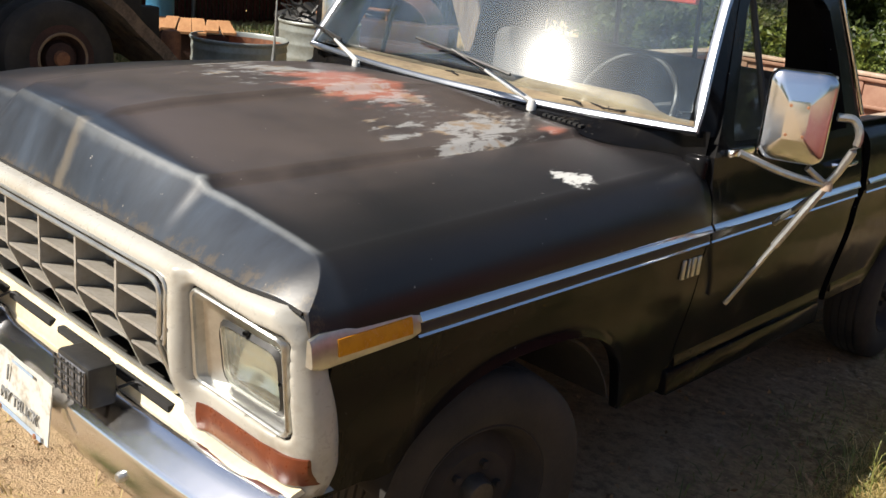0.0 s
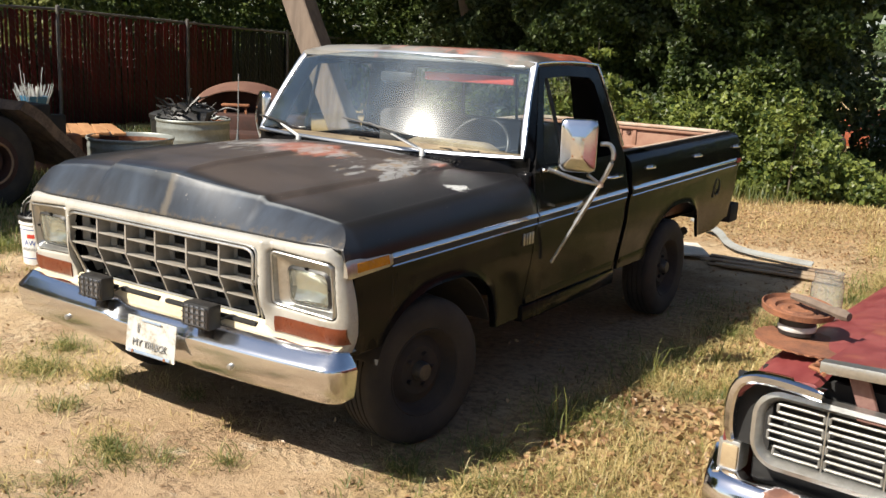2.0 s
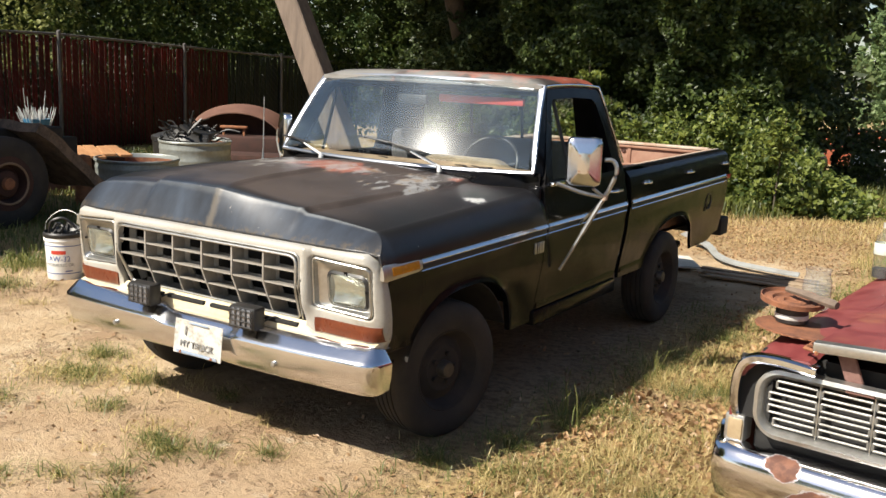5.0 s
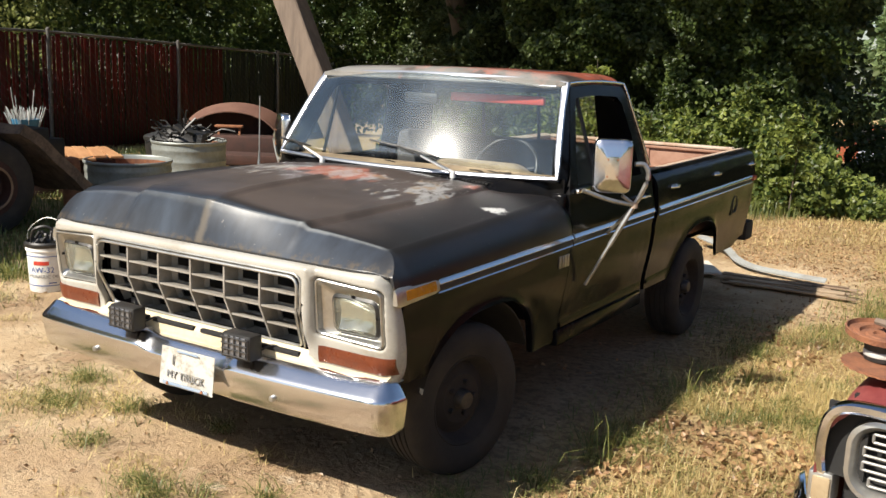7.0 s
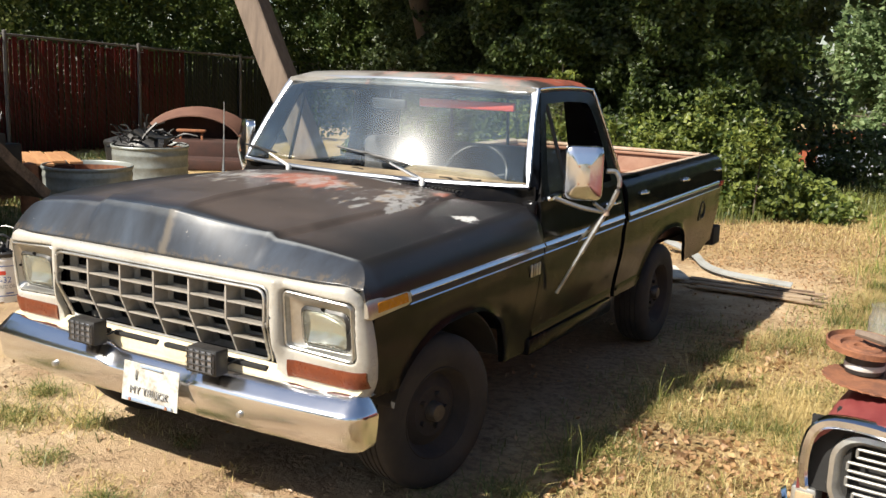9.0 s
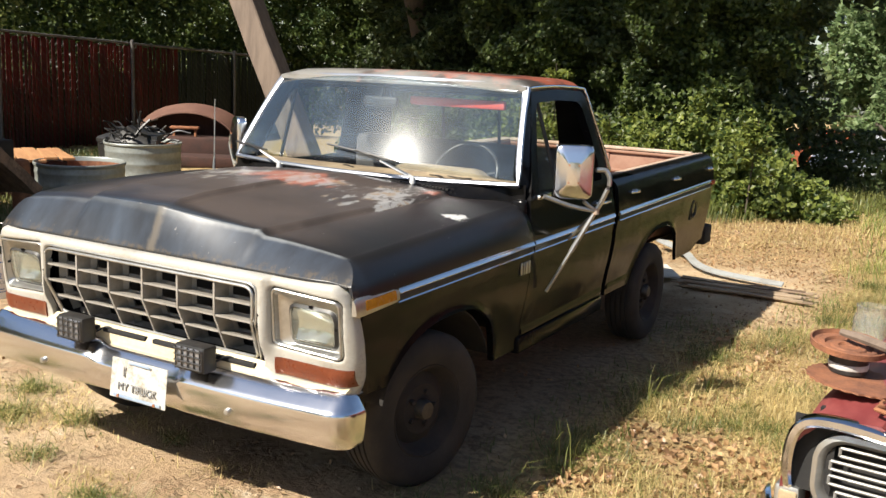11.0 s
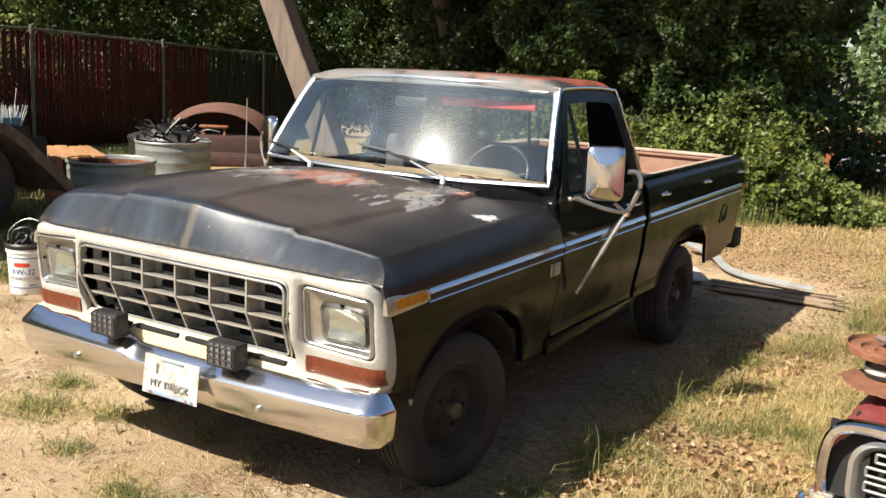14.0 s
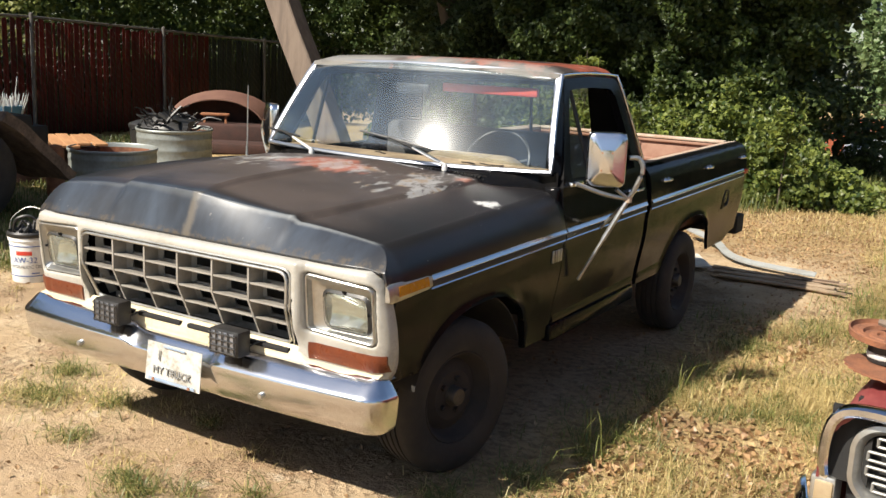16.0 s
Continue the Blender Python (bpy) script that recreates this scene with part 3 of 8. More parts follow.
def arch(y, centre, half, top, base):
    """Height of a wheel opening's edge at y, or None outside it."""
    t = abs(y - centre) / half
    return None if t >= 1 else base + (top - base) * (1 - t**2.6) ** (1 / 2.6)


# hood and fender tops share one surface
def crease(y):
    return lerp(0.455, 0.565, (y + 0.58) / 1.23)


def top_z(y):
    return 1.180 + 0.050 * (y + 0.58) / 1.23


def lip_z(ax):
    return 1.054 - 0.010 * smooth((ax - 0.86) / 0.10)


def crest_y(ax):
    return -0.584 - 0.010 * smooth((ax - 0.40) / 0.45) - 0.052 * max(1 - ax / 0.46, 0.0)


def lip_y(ax):
    return -0.702 + 0.030 * smooth((ax - 0.78) / 0.20)


def hood_level(x, y):
    """Height of the hood's top without its ridge: x across, y along."""
    ax = abs(x)
    c, zc = crease(max(y, -0.6)), top_z(max(y, -0.6))
    if ax <= c:
        return zc + 0.016 * (1 - (ax / c) ** 2)
    s = (ax - c) / (0.93 - c)
    return zc - 0.018 * smooth(s * 11) - 0.044 * s**1.6


def swell(x, y):
    """Rise of the hood towards its middle ridge; the truck leans, so its far half stands higher."""
    rise = along([(-0.585, 0.032), (-0.54, 0.049), (-0.38, 0.060), (0.0, 0.058), (0.25, 0.050), (0.50, 0.035), (0.66, 0.020)], min(max(y, -0.585), 0.66))
    if x < 0:
        return rise + 0.012 * smooth(-x / 0.9) * smooth((0.66 - y) / 0.3)
    step = 0.013 * smooth(x / 0.020) * smooth((y + 0.60) / 0.10) * smooth((0.62 - y) / 0.15)
    return (rise - step) * max(1 - x / crease(max(y, -0.6)), 0.0) ** 1.7


def hood_section(u, y, sign=1.0):
    """Point of the hood's cross section at y; u runs from 0 on the middle to 1 at the side trim."""
    c = crease(max(y, -0.6))

    def hood_point(ax, y):
        return hood_level(ax, y) + swell(sign * ax if ax > 0 else 0.0, y)
    if u < 0.36:
        ax = c * u / 0.36
        return ax, hood_point(ax, y)
    if u < 0.66:
        ax = lerp(c, 0.875, (u - 0.36) / 0.30)
        return ax, hood_point(ax, y)
    a = (u - 0.66) / 0.34 * math.pi / 2
    zt, zb = hood_point(0.875, y), trim_z(y) + 0.022
    return 0.875 + 0.110 * math.sin(a) ** 1.1, zb + (zt - zb) * max(math.cos(a), 0.0) ** 1.1


hood_point = hood_level


def hood_rear(ax):
    return 0.66 + 0.17 * smooth((ax - 0.57) / 0.30)


def build_hood():
    bm = bm_new()

    def f(u, v):
        s = 2 * u - 1
        a = min(abs(s), 1.0)
        half = -1.0 if s < 0 else 1.0
        ax, z = hood_section(a, -0.585, half)
        y = crest_y(ax)
        if a > 0.66:                                                         # the corner runs down to the lip
            low = lip_z(0.955)
            t = min(max((z - low) / (hood_section(0.66, -0.585, half)[1] - low), 0.0), 1.0)
            y = lerp(lip_y(0.965), crest_y(0.875), t)
            ax = ax - 0.010 * (1 - t) ** 0.7
        crest = Vector((ax, y, z))
        lx = ax if a < 0.66 else lerp(0.875, 0.974, ((a - 0.66) / 0.34) ** 0.8)
        lip = Vector((lx, lip_y(lx), min(lip_z(lx), z)))
        if v < 0.38:
            t = v / 0.38
            p = lip.lerp(crest, t)
            p += Vector((0, -0.5, 0.85)) * 0.004 * math.sin(math.pi * t) * smooth((0.95 - ax) / 0.08)
        else:
            t = ((v - 0.38) / 0.62) ** 1.5
            y = lerp(crest.y, hood_rear(ax), t)
            bx, bz = hood_section(a, y, half)
            k = smooth((y - crest.y) / 0.12)
            p = Vector((lerp(ax, bx, k), y, bz))
        return (math.copysign(p.x, s), p.y, p.z)
    sheet(bm, f, 220, 72, (0, 0.004, -0.012))
    # dark strip drawn in place of the shade under the lip
    seam = bm_new()
    tube(seam, [Vector((x, lip_y(abs(x)) - 0.001, lip_z(abs(x)) - 0.004)) for x in (0.95 * (k / 30 - 1) for k in range(61))], 0.0045, 6)
    part("hood_seam", seam, DARK, truck, "dark gap under the hood's front lip")
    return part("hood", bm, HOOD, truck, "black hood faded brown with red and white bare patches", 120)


def build_fender(side):
    bm = bm_new()
    # side of the fender with its wheel opening

    def g(u, v):
        y = lerp(-0.618, 0.835, u)
        near = arch(y, 0.055, 0.505, 0.80, 0.30)
        base = lerp(0.60, 0.455, smooth((y + 0.4) / 0.7))
        lo = max(base, near) if near else base
        z = lerp(lo, trim_z(y) + 0.016, v)
        x = side_x(z, y)
        if near and v < 0.12:
            x += 0.012 * (1 - v / 0.12)
        return (side * x, y, z)
    sheet(bm, g, 60, 12, (-side * 0.03, 0, 0))
    fender = part("fender", bm, BLACK, truck, "", 50)
    bm = bm_new()
    sheet(bm, lambda u, v: (side * 0.955, lerp(-0.66, 0.83, u), trim_z(lerp(-0.66, 0.83, u)) - 0.01 + 0.05 * v), 12, 1, (-side * 0.02, 0, 0))
    part("fender_flange", bm, DARK, truck)
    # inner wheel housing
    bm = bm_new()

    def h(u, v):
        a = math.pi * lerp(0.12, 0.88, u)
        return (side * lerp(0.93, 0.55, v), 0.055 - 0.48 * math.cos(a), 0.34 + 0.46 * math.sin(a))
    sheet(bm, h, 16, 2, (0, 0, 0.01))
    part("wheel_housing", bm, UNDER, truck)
    return fender


def moulding(name, side, y0, y1, dz, width, mat, proud=0.010):
    """A strip on the body side, its face leaning up to the sky."""
    bm = bm_new()
    rows = []
    n = 14
    for k in range(n + 1):
        y = lerp(y0, y1, k / n)
        z = trim_z(y) + dz
        rows.append(((side * side_x(z, y), y, z), (side, 0, 0), (0, 0, 1)))
    h = width / 2
    sweep(bm, [(-0.006, -h), (proud * 0.9, -h), (proud, -h * 0.7), (proud * 0.6, 0.0), (proud * 0.05, h * 0.8), (-0.006, h)], rows)
    return part(name, bm, mat, truck)


def build_cowl():
    bm = bm_new()

    def ws_y(x):
        return 0.805 - 0.085 * (1 - (min(abs(x), 0.895) / 0.895) ** 2)

    def f(u, v):
        x = lerp(-0.925, 0.925, u)
        y0 = hood_rear(abs(x)) + 0.002
        y = lerp(y0, max(ws_y(x) + 0.02, y0 + 0.006), v)
        z0 = hood_point(min(abs(x), 0.92), y0) - 0.003
        return (x, y, lerp(z0, 1.262 + 0.015 * (abs(x) / 0.9) ** 2, v))
    sheet(bm, f, 24, 3, (0, 0, -0.02))
    cowl = part("cowl_panel", bm, BLACK, truck, "dusty black cowl with vent slots")
    bm = bm_new()
    for lo, hi in ((-0.86, -0.56), (-0.16, 0.30), (0.42, 0.62)):
        bm = bm_new()
        n = int((hi - lo) / 0.019)
        for k in range(n):
            x = lerp(lo, hi, (k + 0.5) / n)
            y = 0.69 if abs(x) < 0.575 else 0.69 + 0.3 * (abs(x) - 0.575)
            box(bm, (x, y, hood_point(min(abs(x), 0.92), 0.655) + 0.006), (0.012, 0.022, 0.008))
        tagged(part("vent_strip", bm, DARK, cowl), kind="stuff")
    return cowl


def lean_back(z):
    """How far the lamp panel has leaned back at a height."""
    return 0.034 * min(max((0.985 - z) / 0.25, 0.0), 1.2)


def surround_point(x, z):
    """Front face of the white surround: wraps back at the ends and leans in at the bottom."""
    ax = abs(x)
    inner = 0.02 * smooth((0.86 - z) / 0.18) * smooth((0.70 - ax) / 0.1)
    return -0.725 + 0.018 * smooth((ax - 0.85) / 0.13) + lerp(inner, lean_back(z), smooth((ax - 0.60) / 0.08))


def upright_x(z):
    """Half width of the surround at its outer edge."""
    return along([(0.60, 0.945), (0.63, 0.962), (0.66, 0.978), (0.70, 0.989), (0.76, 0.994), (0.83, 0.992), (0.89, 0.985), (0.94, 0.975), (0.985, 0.964), (1.020, 0.950), (1.048, 0.926)], z)


def upright_y(ax, z):
    """Face of the outer upright, rolling back round the corner."""
    t = min(max((ax - 0.900) / (upright_x(z) - 0.900), 0.0), 1.0)
    return surround_point(0.900, z) - 0.004 + 0.078 * (1 - math.sqrt(max(1 - t**2.4, 0.0)))


def build_front():
    bm = bm_new()

    def rounded(x, z, cx, cz, hw, hh, r):
        """Distance of a point from a rounded rectangle, negative inside it."""
        qx, qz = abs(x - cx) - hw + r, abs(z - cz) - hh + r
        return math.hypot(max(qx, 0.0), max(qz, 0.0)) + min(max(qx, qz), 0.0) - r

    def clear(x, z):
        """Distance to the nearest opening: the grille, open at its foot, or a lamp."""
        ax = abs(x)
        grille_side = rounded(ax, z, 0.0, 0.80, lerp(0.588, 0.560, smooth((0.88 - z) / 0.17)), 0.206, 0.022)
        return min(grille_side, rounded(ax, z, 0.788, 0.886 - 0.05 * (ax - 0.788), 0.156, 0.117, 0.026))

    def face(x, z):
        ax = abs(x)
        y = upright_y(ax, z) + 0.004 if ax > 0.900 else surround_point(x, z)
        y -= 0.024 * smooth((0.650 - ax) / 0.045) * smooth((z - 0.70) / 0.10)
        y += 0.030 * (1 - math.sqrt(max(1 - (max(z - 1.026, 0.0) / 0.022) ** 2, 0.0)))
        lip = min(max(clear(x, z) / 0.013, 0.0), 1.0)
        return y + 0.010 * (1 - math.sqrt(1 - (1 - lip) ** 2))
    nu, nz = 320, 84
    spots = {}

    def spot(i, j):
        if (i, j) not in spots:
            z = lerp(0.625, 1.0475, j / nz)
            x = (2 * i / nu - 1) * upright_x(z)
            for _ in range(3):
                d = clear(x, z)
                if d < 0:
                    e = 0.0005
                    gx, gz = clear(x + e, z) - clear(x - e, z), clear(x, z + e) - clear(x, z - e)
                    k = max(math.hypot(gx, gz), 1e-6)
                    x, z = x - d * gx / k, z - d * gz / k
            spots[i, j] = bm.verts.new((x, face(x, z), z))
        return spots[i, j]
    for j in range(nz):
        for i in range(nu):
            z = lerp(0.625, 1.0475, (j + 0.5) / nz)
            x = (2 * (i + 0.5) / nu - 1) * upright_x(z)
            if clear(x, z) > 0 and (abs(x) > 0.60 or z > 0.9):
                bm.faces.new((spot(i, j), spot(i + 1, j), spot(i + 1, j + 1), spot(i, j + 1)))
    rim = bmesh.ops.extrude_edge_only(bm, edges=[e for e in bm.edges if e.is_boundary])
    for v in rim["geom"]:
        if isinstance(v, bmesh.types.BMVert):
            v.co.y += 0.030
            if abs(v.co.x) > 0.96:
                v.co.x -= math.copysign(0.022, v.co.x)
    part("grille_surround", bm, WHITE, truck, "white painted grille surround, dirty at the edges", 60)
    # cream valance below
    bm = bm_new()

    def f(u, v):
        x = lerp(-0.962, 0.962, u)
        back = 0.03 * smooth((abs(x) - 0.80) / 0.16)
        k = smooth((abs(x) - 0.60) / 0.05)
        y = along([(0, -0.700), (0.2, -0.722), (0.5, -0.724), (0.8, -0.716), (1, -0.690)], v)
        z = lerp(along([(0, 0.60), (0.2, 0.622), (0.5, 0.650), (0.8, 0.678), (1, 0.704)], v), along([(0, 0.60), (0.2, 0.622), (0.5, 0.644), (0.8, 0.655), (1, 0.662)], v), k)
        return (x, y + back, z)
    sheet(bm, f, 60, 14, (0, 0.01, -0.012))
    val = part("valance", bm, CREAM, truck, "cream-toned valance panel")
    for a, b in ((-0.56, -0.30), (-0.27, -0.02), (0.02, 0.27), (0.30, 0.56)):
        bm = bm_new()
        box(bm, ((a + b) / 2, -0.711, 0.684), (b - a, 0.022, 0.020), 0.006, 2, None)
        part("valance_slot", bm, DARK, val)
    # grille: frame, four rows and six columns
    grille = new("grille")
    grille.parent = truck
    tagged(grille, "grey egg-crate grille with bright frame")

    def gy(z):
        return -0.752 if z > 0.86 else lerp(-0.752, -0.684, (0.86 - z) / 0.15)

    def gx(z):
        return 0.576 if z > 0.88 else lerp(0.576, 0.550, (0.88 - z) / 0.17)
    bm = bm_new()
    rows = [1.000, 0.930, 0.862, 0.788, 0.712]
    half = [(0.0, 1.000), (0.530, 1.000), (0.552, 0.997), (0.568, 0.988), (0.576, 0.972)] + [(gx(z), z) for z in (0.93, 0.88, 0.86, 0.82, 0.78, 0.74, 0.722)] + [(0.542, 0.713), (0.528, 0.710), (0.0, 0.710)]
    for off, r, mat, label in ((0.0, 0.0065, ALU, "bright inner frame"), (0.013, 0.0050, ALU, "thin bright outer frame")):
        bm = bm_new()
        ring = [Vector((x * (1 + off / 0.576), gy(z) - 0.002 + off * 0.5, z + off * (1 if z > 0.86 else -1) * (abs(z - 0.86) / 0.14))) for x, z in half]
        tube(bm, ring + [Vector((-p.x, p.y, p.z)) for p in ring[-2::-1]], r, 8)
        part("grille_frame", bm, mat, grille, label)
    for z in rows[1:-1]:
        bm = bm_new()
        w = gx(z)
        b = bm_new()
        bmesh.ops.create_cube(b, size=1.0)
        for v in b.verts:
            v.co = Vector((v.co.x * 2 * w, v.co.y * 0.085 + gy(z) + 0.046, v.co.z * 0.008 + z - (0.014 if v.co.y > 0 else 0.0)))
        merge(bm, b)
        part("grille_bar", bm, GRILLE, grille)
    for k in range(1, 6):
        t = 2 * k / 6 - 1
        bm = bm_new()
        pts = [(t * 0.576, gy(z), z) for z in (0.996, 0.93, 0.86, 0.79, 0.716)]
        prev = None
        for p in pts:
            ring = [bm.verts.new((p[0] + dx, p[1] + dy, p[2])) for dx, dy in ((-0.0045, 0.0), (0.0045, 0.0), (0.010, 0.085), (-0.010, 0.085))]
            if prev:
                for i in range(4):
                    bm.faces.new((prev[i], prev[(i + 1) % 4], ring[(i + 1) % 4], ring[i]))
            else:
                bm.faces.new(ring)
            prev = ring
        bm.faces.new(prev)
        part("grille_fin", bm, GRILLE, grille)
    # the back of each row and column is a wider rib, so that every cell ends in a small dark window
    for k in range(7):
        bm = bm_new()
        for z0, z1 in zip(rows[1:], rows):
            tube(bm, [((2 * k / 6 - 1) * 0.570, gy(z) + 0.086, z) for z in (z0, z1)], 0.024, 4)
        part("back_rib", bm, GRILLE, grille)
    for z in rows:
        bm = bm_new()
        box(bm, (0, gy(z) + 0.088, z - 0.012), (2 * gx(z), 0.006, 0.026))
        part("back_rib", bm, GRILLE, grille)
    # near-black sheet added in place of the shade behind the grille
    bm = bm_new()
    box(bm, (-0.06, -0.575, 0.84), (1.34, 0.02, 0.36))
    part("dark_backing", bm, DARK, grille)


def build_headlight(side):
    lamp = new("headlight")
    lamp.parent = truck
    tagged(lamp, "rectangular sealed-beam headlight in a recessed silver bezel")
    cx, cz = side * 0.802, 0.871
    # bezel: a rim and a recess that narrows to the lens

    def loop(w, h, y, r, dx=0.0, dz=0.0):
        out = []
        for k, (sx, sz) in enumerate(((1, 1), (-1, 1), (-1, -1), (1, -1))):
            for j in range(4):
                a = (k * 90 + j * 30) * math.pi / 180
                z = cz + dz + sz * (h / 2 - r) + r * math.sin(a)
                out.append((cx + dx + sx * (w / 2 - r) + r * math.cos(a), y + lean_back(z), z))
        return out
    bm = bm_new()

    def bezel_loop(hw, hh, r, deep, cx0=0.788, cz0=0.886):
        """Rounded loop that follows the lean and the wrap of the surround."""
        out = []
        for k, (sx, sz) in enumerate(((1, 1), (-1, 1), (-1, -1), (1, -1))):
            for j in range(6):
                a = (k * 90 + j * 18) * math.pi / 180
                ax, z = cx0 + sx * (hw - r) + r * math.cos(a), cz0 + sz * (hh - r) + r * math.sin(a)
                z -= 0.05 * (ax - cx0) * (deep < 0.02)
                y = upright_y(ax, z) + 0.004 if ax > 0.900 else surround_point(ax, z)
                out.append((side * ax, y + deep, z))
        return out

    def loft(name, loops, mat, label=""):
        bm = bm_new()
        rings = [[bm.verts.new(p) for p in lp] for lp in loops]
        for q, w in zip(rings, rings[1:]):
            for k in range(len(q)):
                bm.faces.new((q[k], q[(k + 1) % len(q)], w[(k + 1) % len(q)], w[k]))
        return part(name, bm, mat, lamp, label, 35)
    loft("bezel_gap", [bezel_loop(0.158, 0.119, 0.026, 0.014), bezel_loop(0.150, 0.111, 0.022, 0.015)], BLACK_PLASTIC)
    loft("bezel_rim", [bezel_loop(0.152, 0.113, 0.023, 0.016), bezel_loop(0.151, 0.112, 0.023, 0.004), bezel_loop(0.147, 0.108, 0.021, 0.001), bezel_loop(0.143, 0.104, 0.019, 0.004), bezel_loop(0.142, 0.103, 0.018, 0.012)], ALU, "bright bezel rim")
    loft("bezel", [bezel_loop(0.143, 0.104, 0.019, 0.008), bezel_loop(0.137, 0.098, 0.018, 0.026), bezel_loop(0.117, 0.086, 0.024, 0.040, 0.800, 0.873), bezel_loop(0.104, 0.072, 0.024, 0.044, 0.802, 0.871)], SILVER, "dull silver bezel")
    bm = bm_new()
    ring = [bm.verts.new(p) for p in loop(0.222, 0.160, -0.690, 0.034)]
    ring2 = [bm.verts.new(p) for p in loop(0.200, 0.139, -0.700, 0.030)]
    for k in range(16):
        bm.faces.new((ring[k], ring[(k + 1) % 16], ring2[(k + 1) % 16], ring2[k]))
    part("lens_gasket", bm, BLACK_PLASTIC, lamp)
    bm = bm_new()

    def refl(u, v):
        x, z = lerp(-0.1, 0.1, u), lerp(-0.07, 0.07, v)
        return (cx + x, -0.625 - 0.052 * ((x / 0.1) ** 2 + (z / 0.07) ** 2) / 2 + lean_back(cz + z), cz + z)
    sheet(bm, refl, 10, 8, (0, 0.004, 0))
    part("reflector", bm, MIRROR_SILVER, lamp, "bright lamp reflector")
    bm = bm_new()

    def lens(u, v):
        x, z = lerp(-0.102, 0.102, u), lerp(-0.071, 0.071, v)
        x, z = x * (1 - 0.05 * abs(2 * v - 1) ** 6), z * (1 - 0.07 * abs(2 * u - 1) ** 6)
        flute = 0.0002 * math.cos(u * math.pi * 22) + 0.0014 * (abs(math.sin(v * math.pi * 5)) < 0.2)
        return (cx + x, -0.694 - 0.010 * (1 - (x / 0.098) ** 2) * (1 - (z / 0.07) ** 4) + flute + lean_back(cz + z), cz + z)
    sheet(bm, lens, 48, 50, (0, 0.003, 0))
    ob = part("lens", bm, LENS, lamp)
    ob.visible_shadow = False
    for dx, dz in ((0.0, 0.080), (0.110 * side, 0.01)):
        bm = bm_new()
        lathe(bm, [(0, 0.012), (0.006, 0.01), (0.006, 0.0)], 8, "y", 1, Matrix.Translation((cx + dx, -0.704 + lean_back(cz + dz), cz + dz)))
        part("adjuster_screw", bm, BLACK_PLASTIC, lamp)
    # turn signal under it
    bm = bm_new()

    def sig(u, v):
        ax = lerp(0.646, 0.976, u)
        z = lerp(lerp(0.666, 0.664, u), lerp(0.731, 0.729, u), v)
        y = surround_point(ax, z) if ax < 0.90 else upright_y(ax, z)
        return (side * ax, y - 0.004 - 0.005 * math.sin(math.pi * v), z + 0.004)
    sheet(bm, sig, 24, 6, (0, 0.010, 0))
    part("turn_signal", bm, BROWN_LENS, truck, "faded reddish brown turn signal lens")
    # amber marker at the head of the side moulding
    mark = new("side_marker")
    mark.parent = truck
    tagged(mark, "amber side marker in a chrome housing")
    bm = bm_new()
    prev = None
    for k in range(13):
        y = lerp(-0.680, -0.392, k / 12)
        h = lerp(0.036, 0.028, k / 12) * (0.75 if k in (0, 12) else 1.0)
        zc, x0 = trim_z(y) + 0.002, side_x(0.95, y)
        ring = [bm.verts.new((side * (x0 + q), y, zc + w * h)) for q, w in ((-0.01, -1), (0.008, -1), (0.011, -0.75), (0.004, 0.6), (-0.002, 1), (-0.01, 1))]
        if prev:
            for i in range(6):
                bm.faces.new((prev[i], prev[(i + 1) % 6], ring[(i + 1) % 6], ring[i]))
        else:
            bm.faces.new(ring)
        prev = ring
    bm.faces.new(prev)
    part("housing", bm, ALU, mark)
    bm = bm_new()
    rows = [((side * (side_x(0.95, y) + 0.003), y, trim_z(y) + 0.004), (side, 0, 0), (0, 0, 1)) for y in (-0.616, -0.609, -0.424, -0.417)]
    sweep(bm, [(0, -0.020), (0.010, -0.018), (0.008, 0.0), (0.003, 0.016), (-0.004, 0.020)], rows)
    part("amber_lens", bm, AMBER, mark, "amber lens")


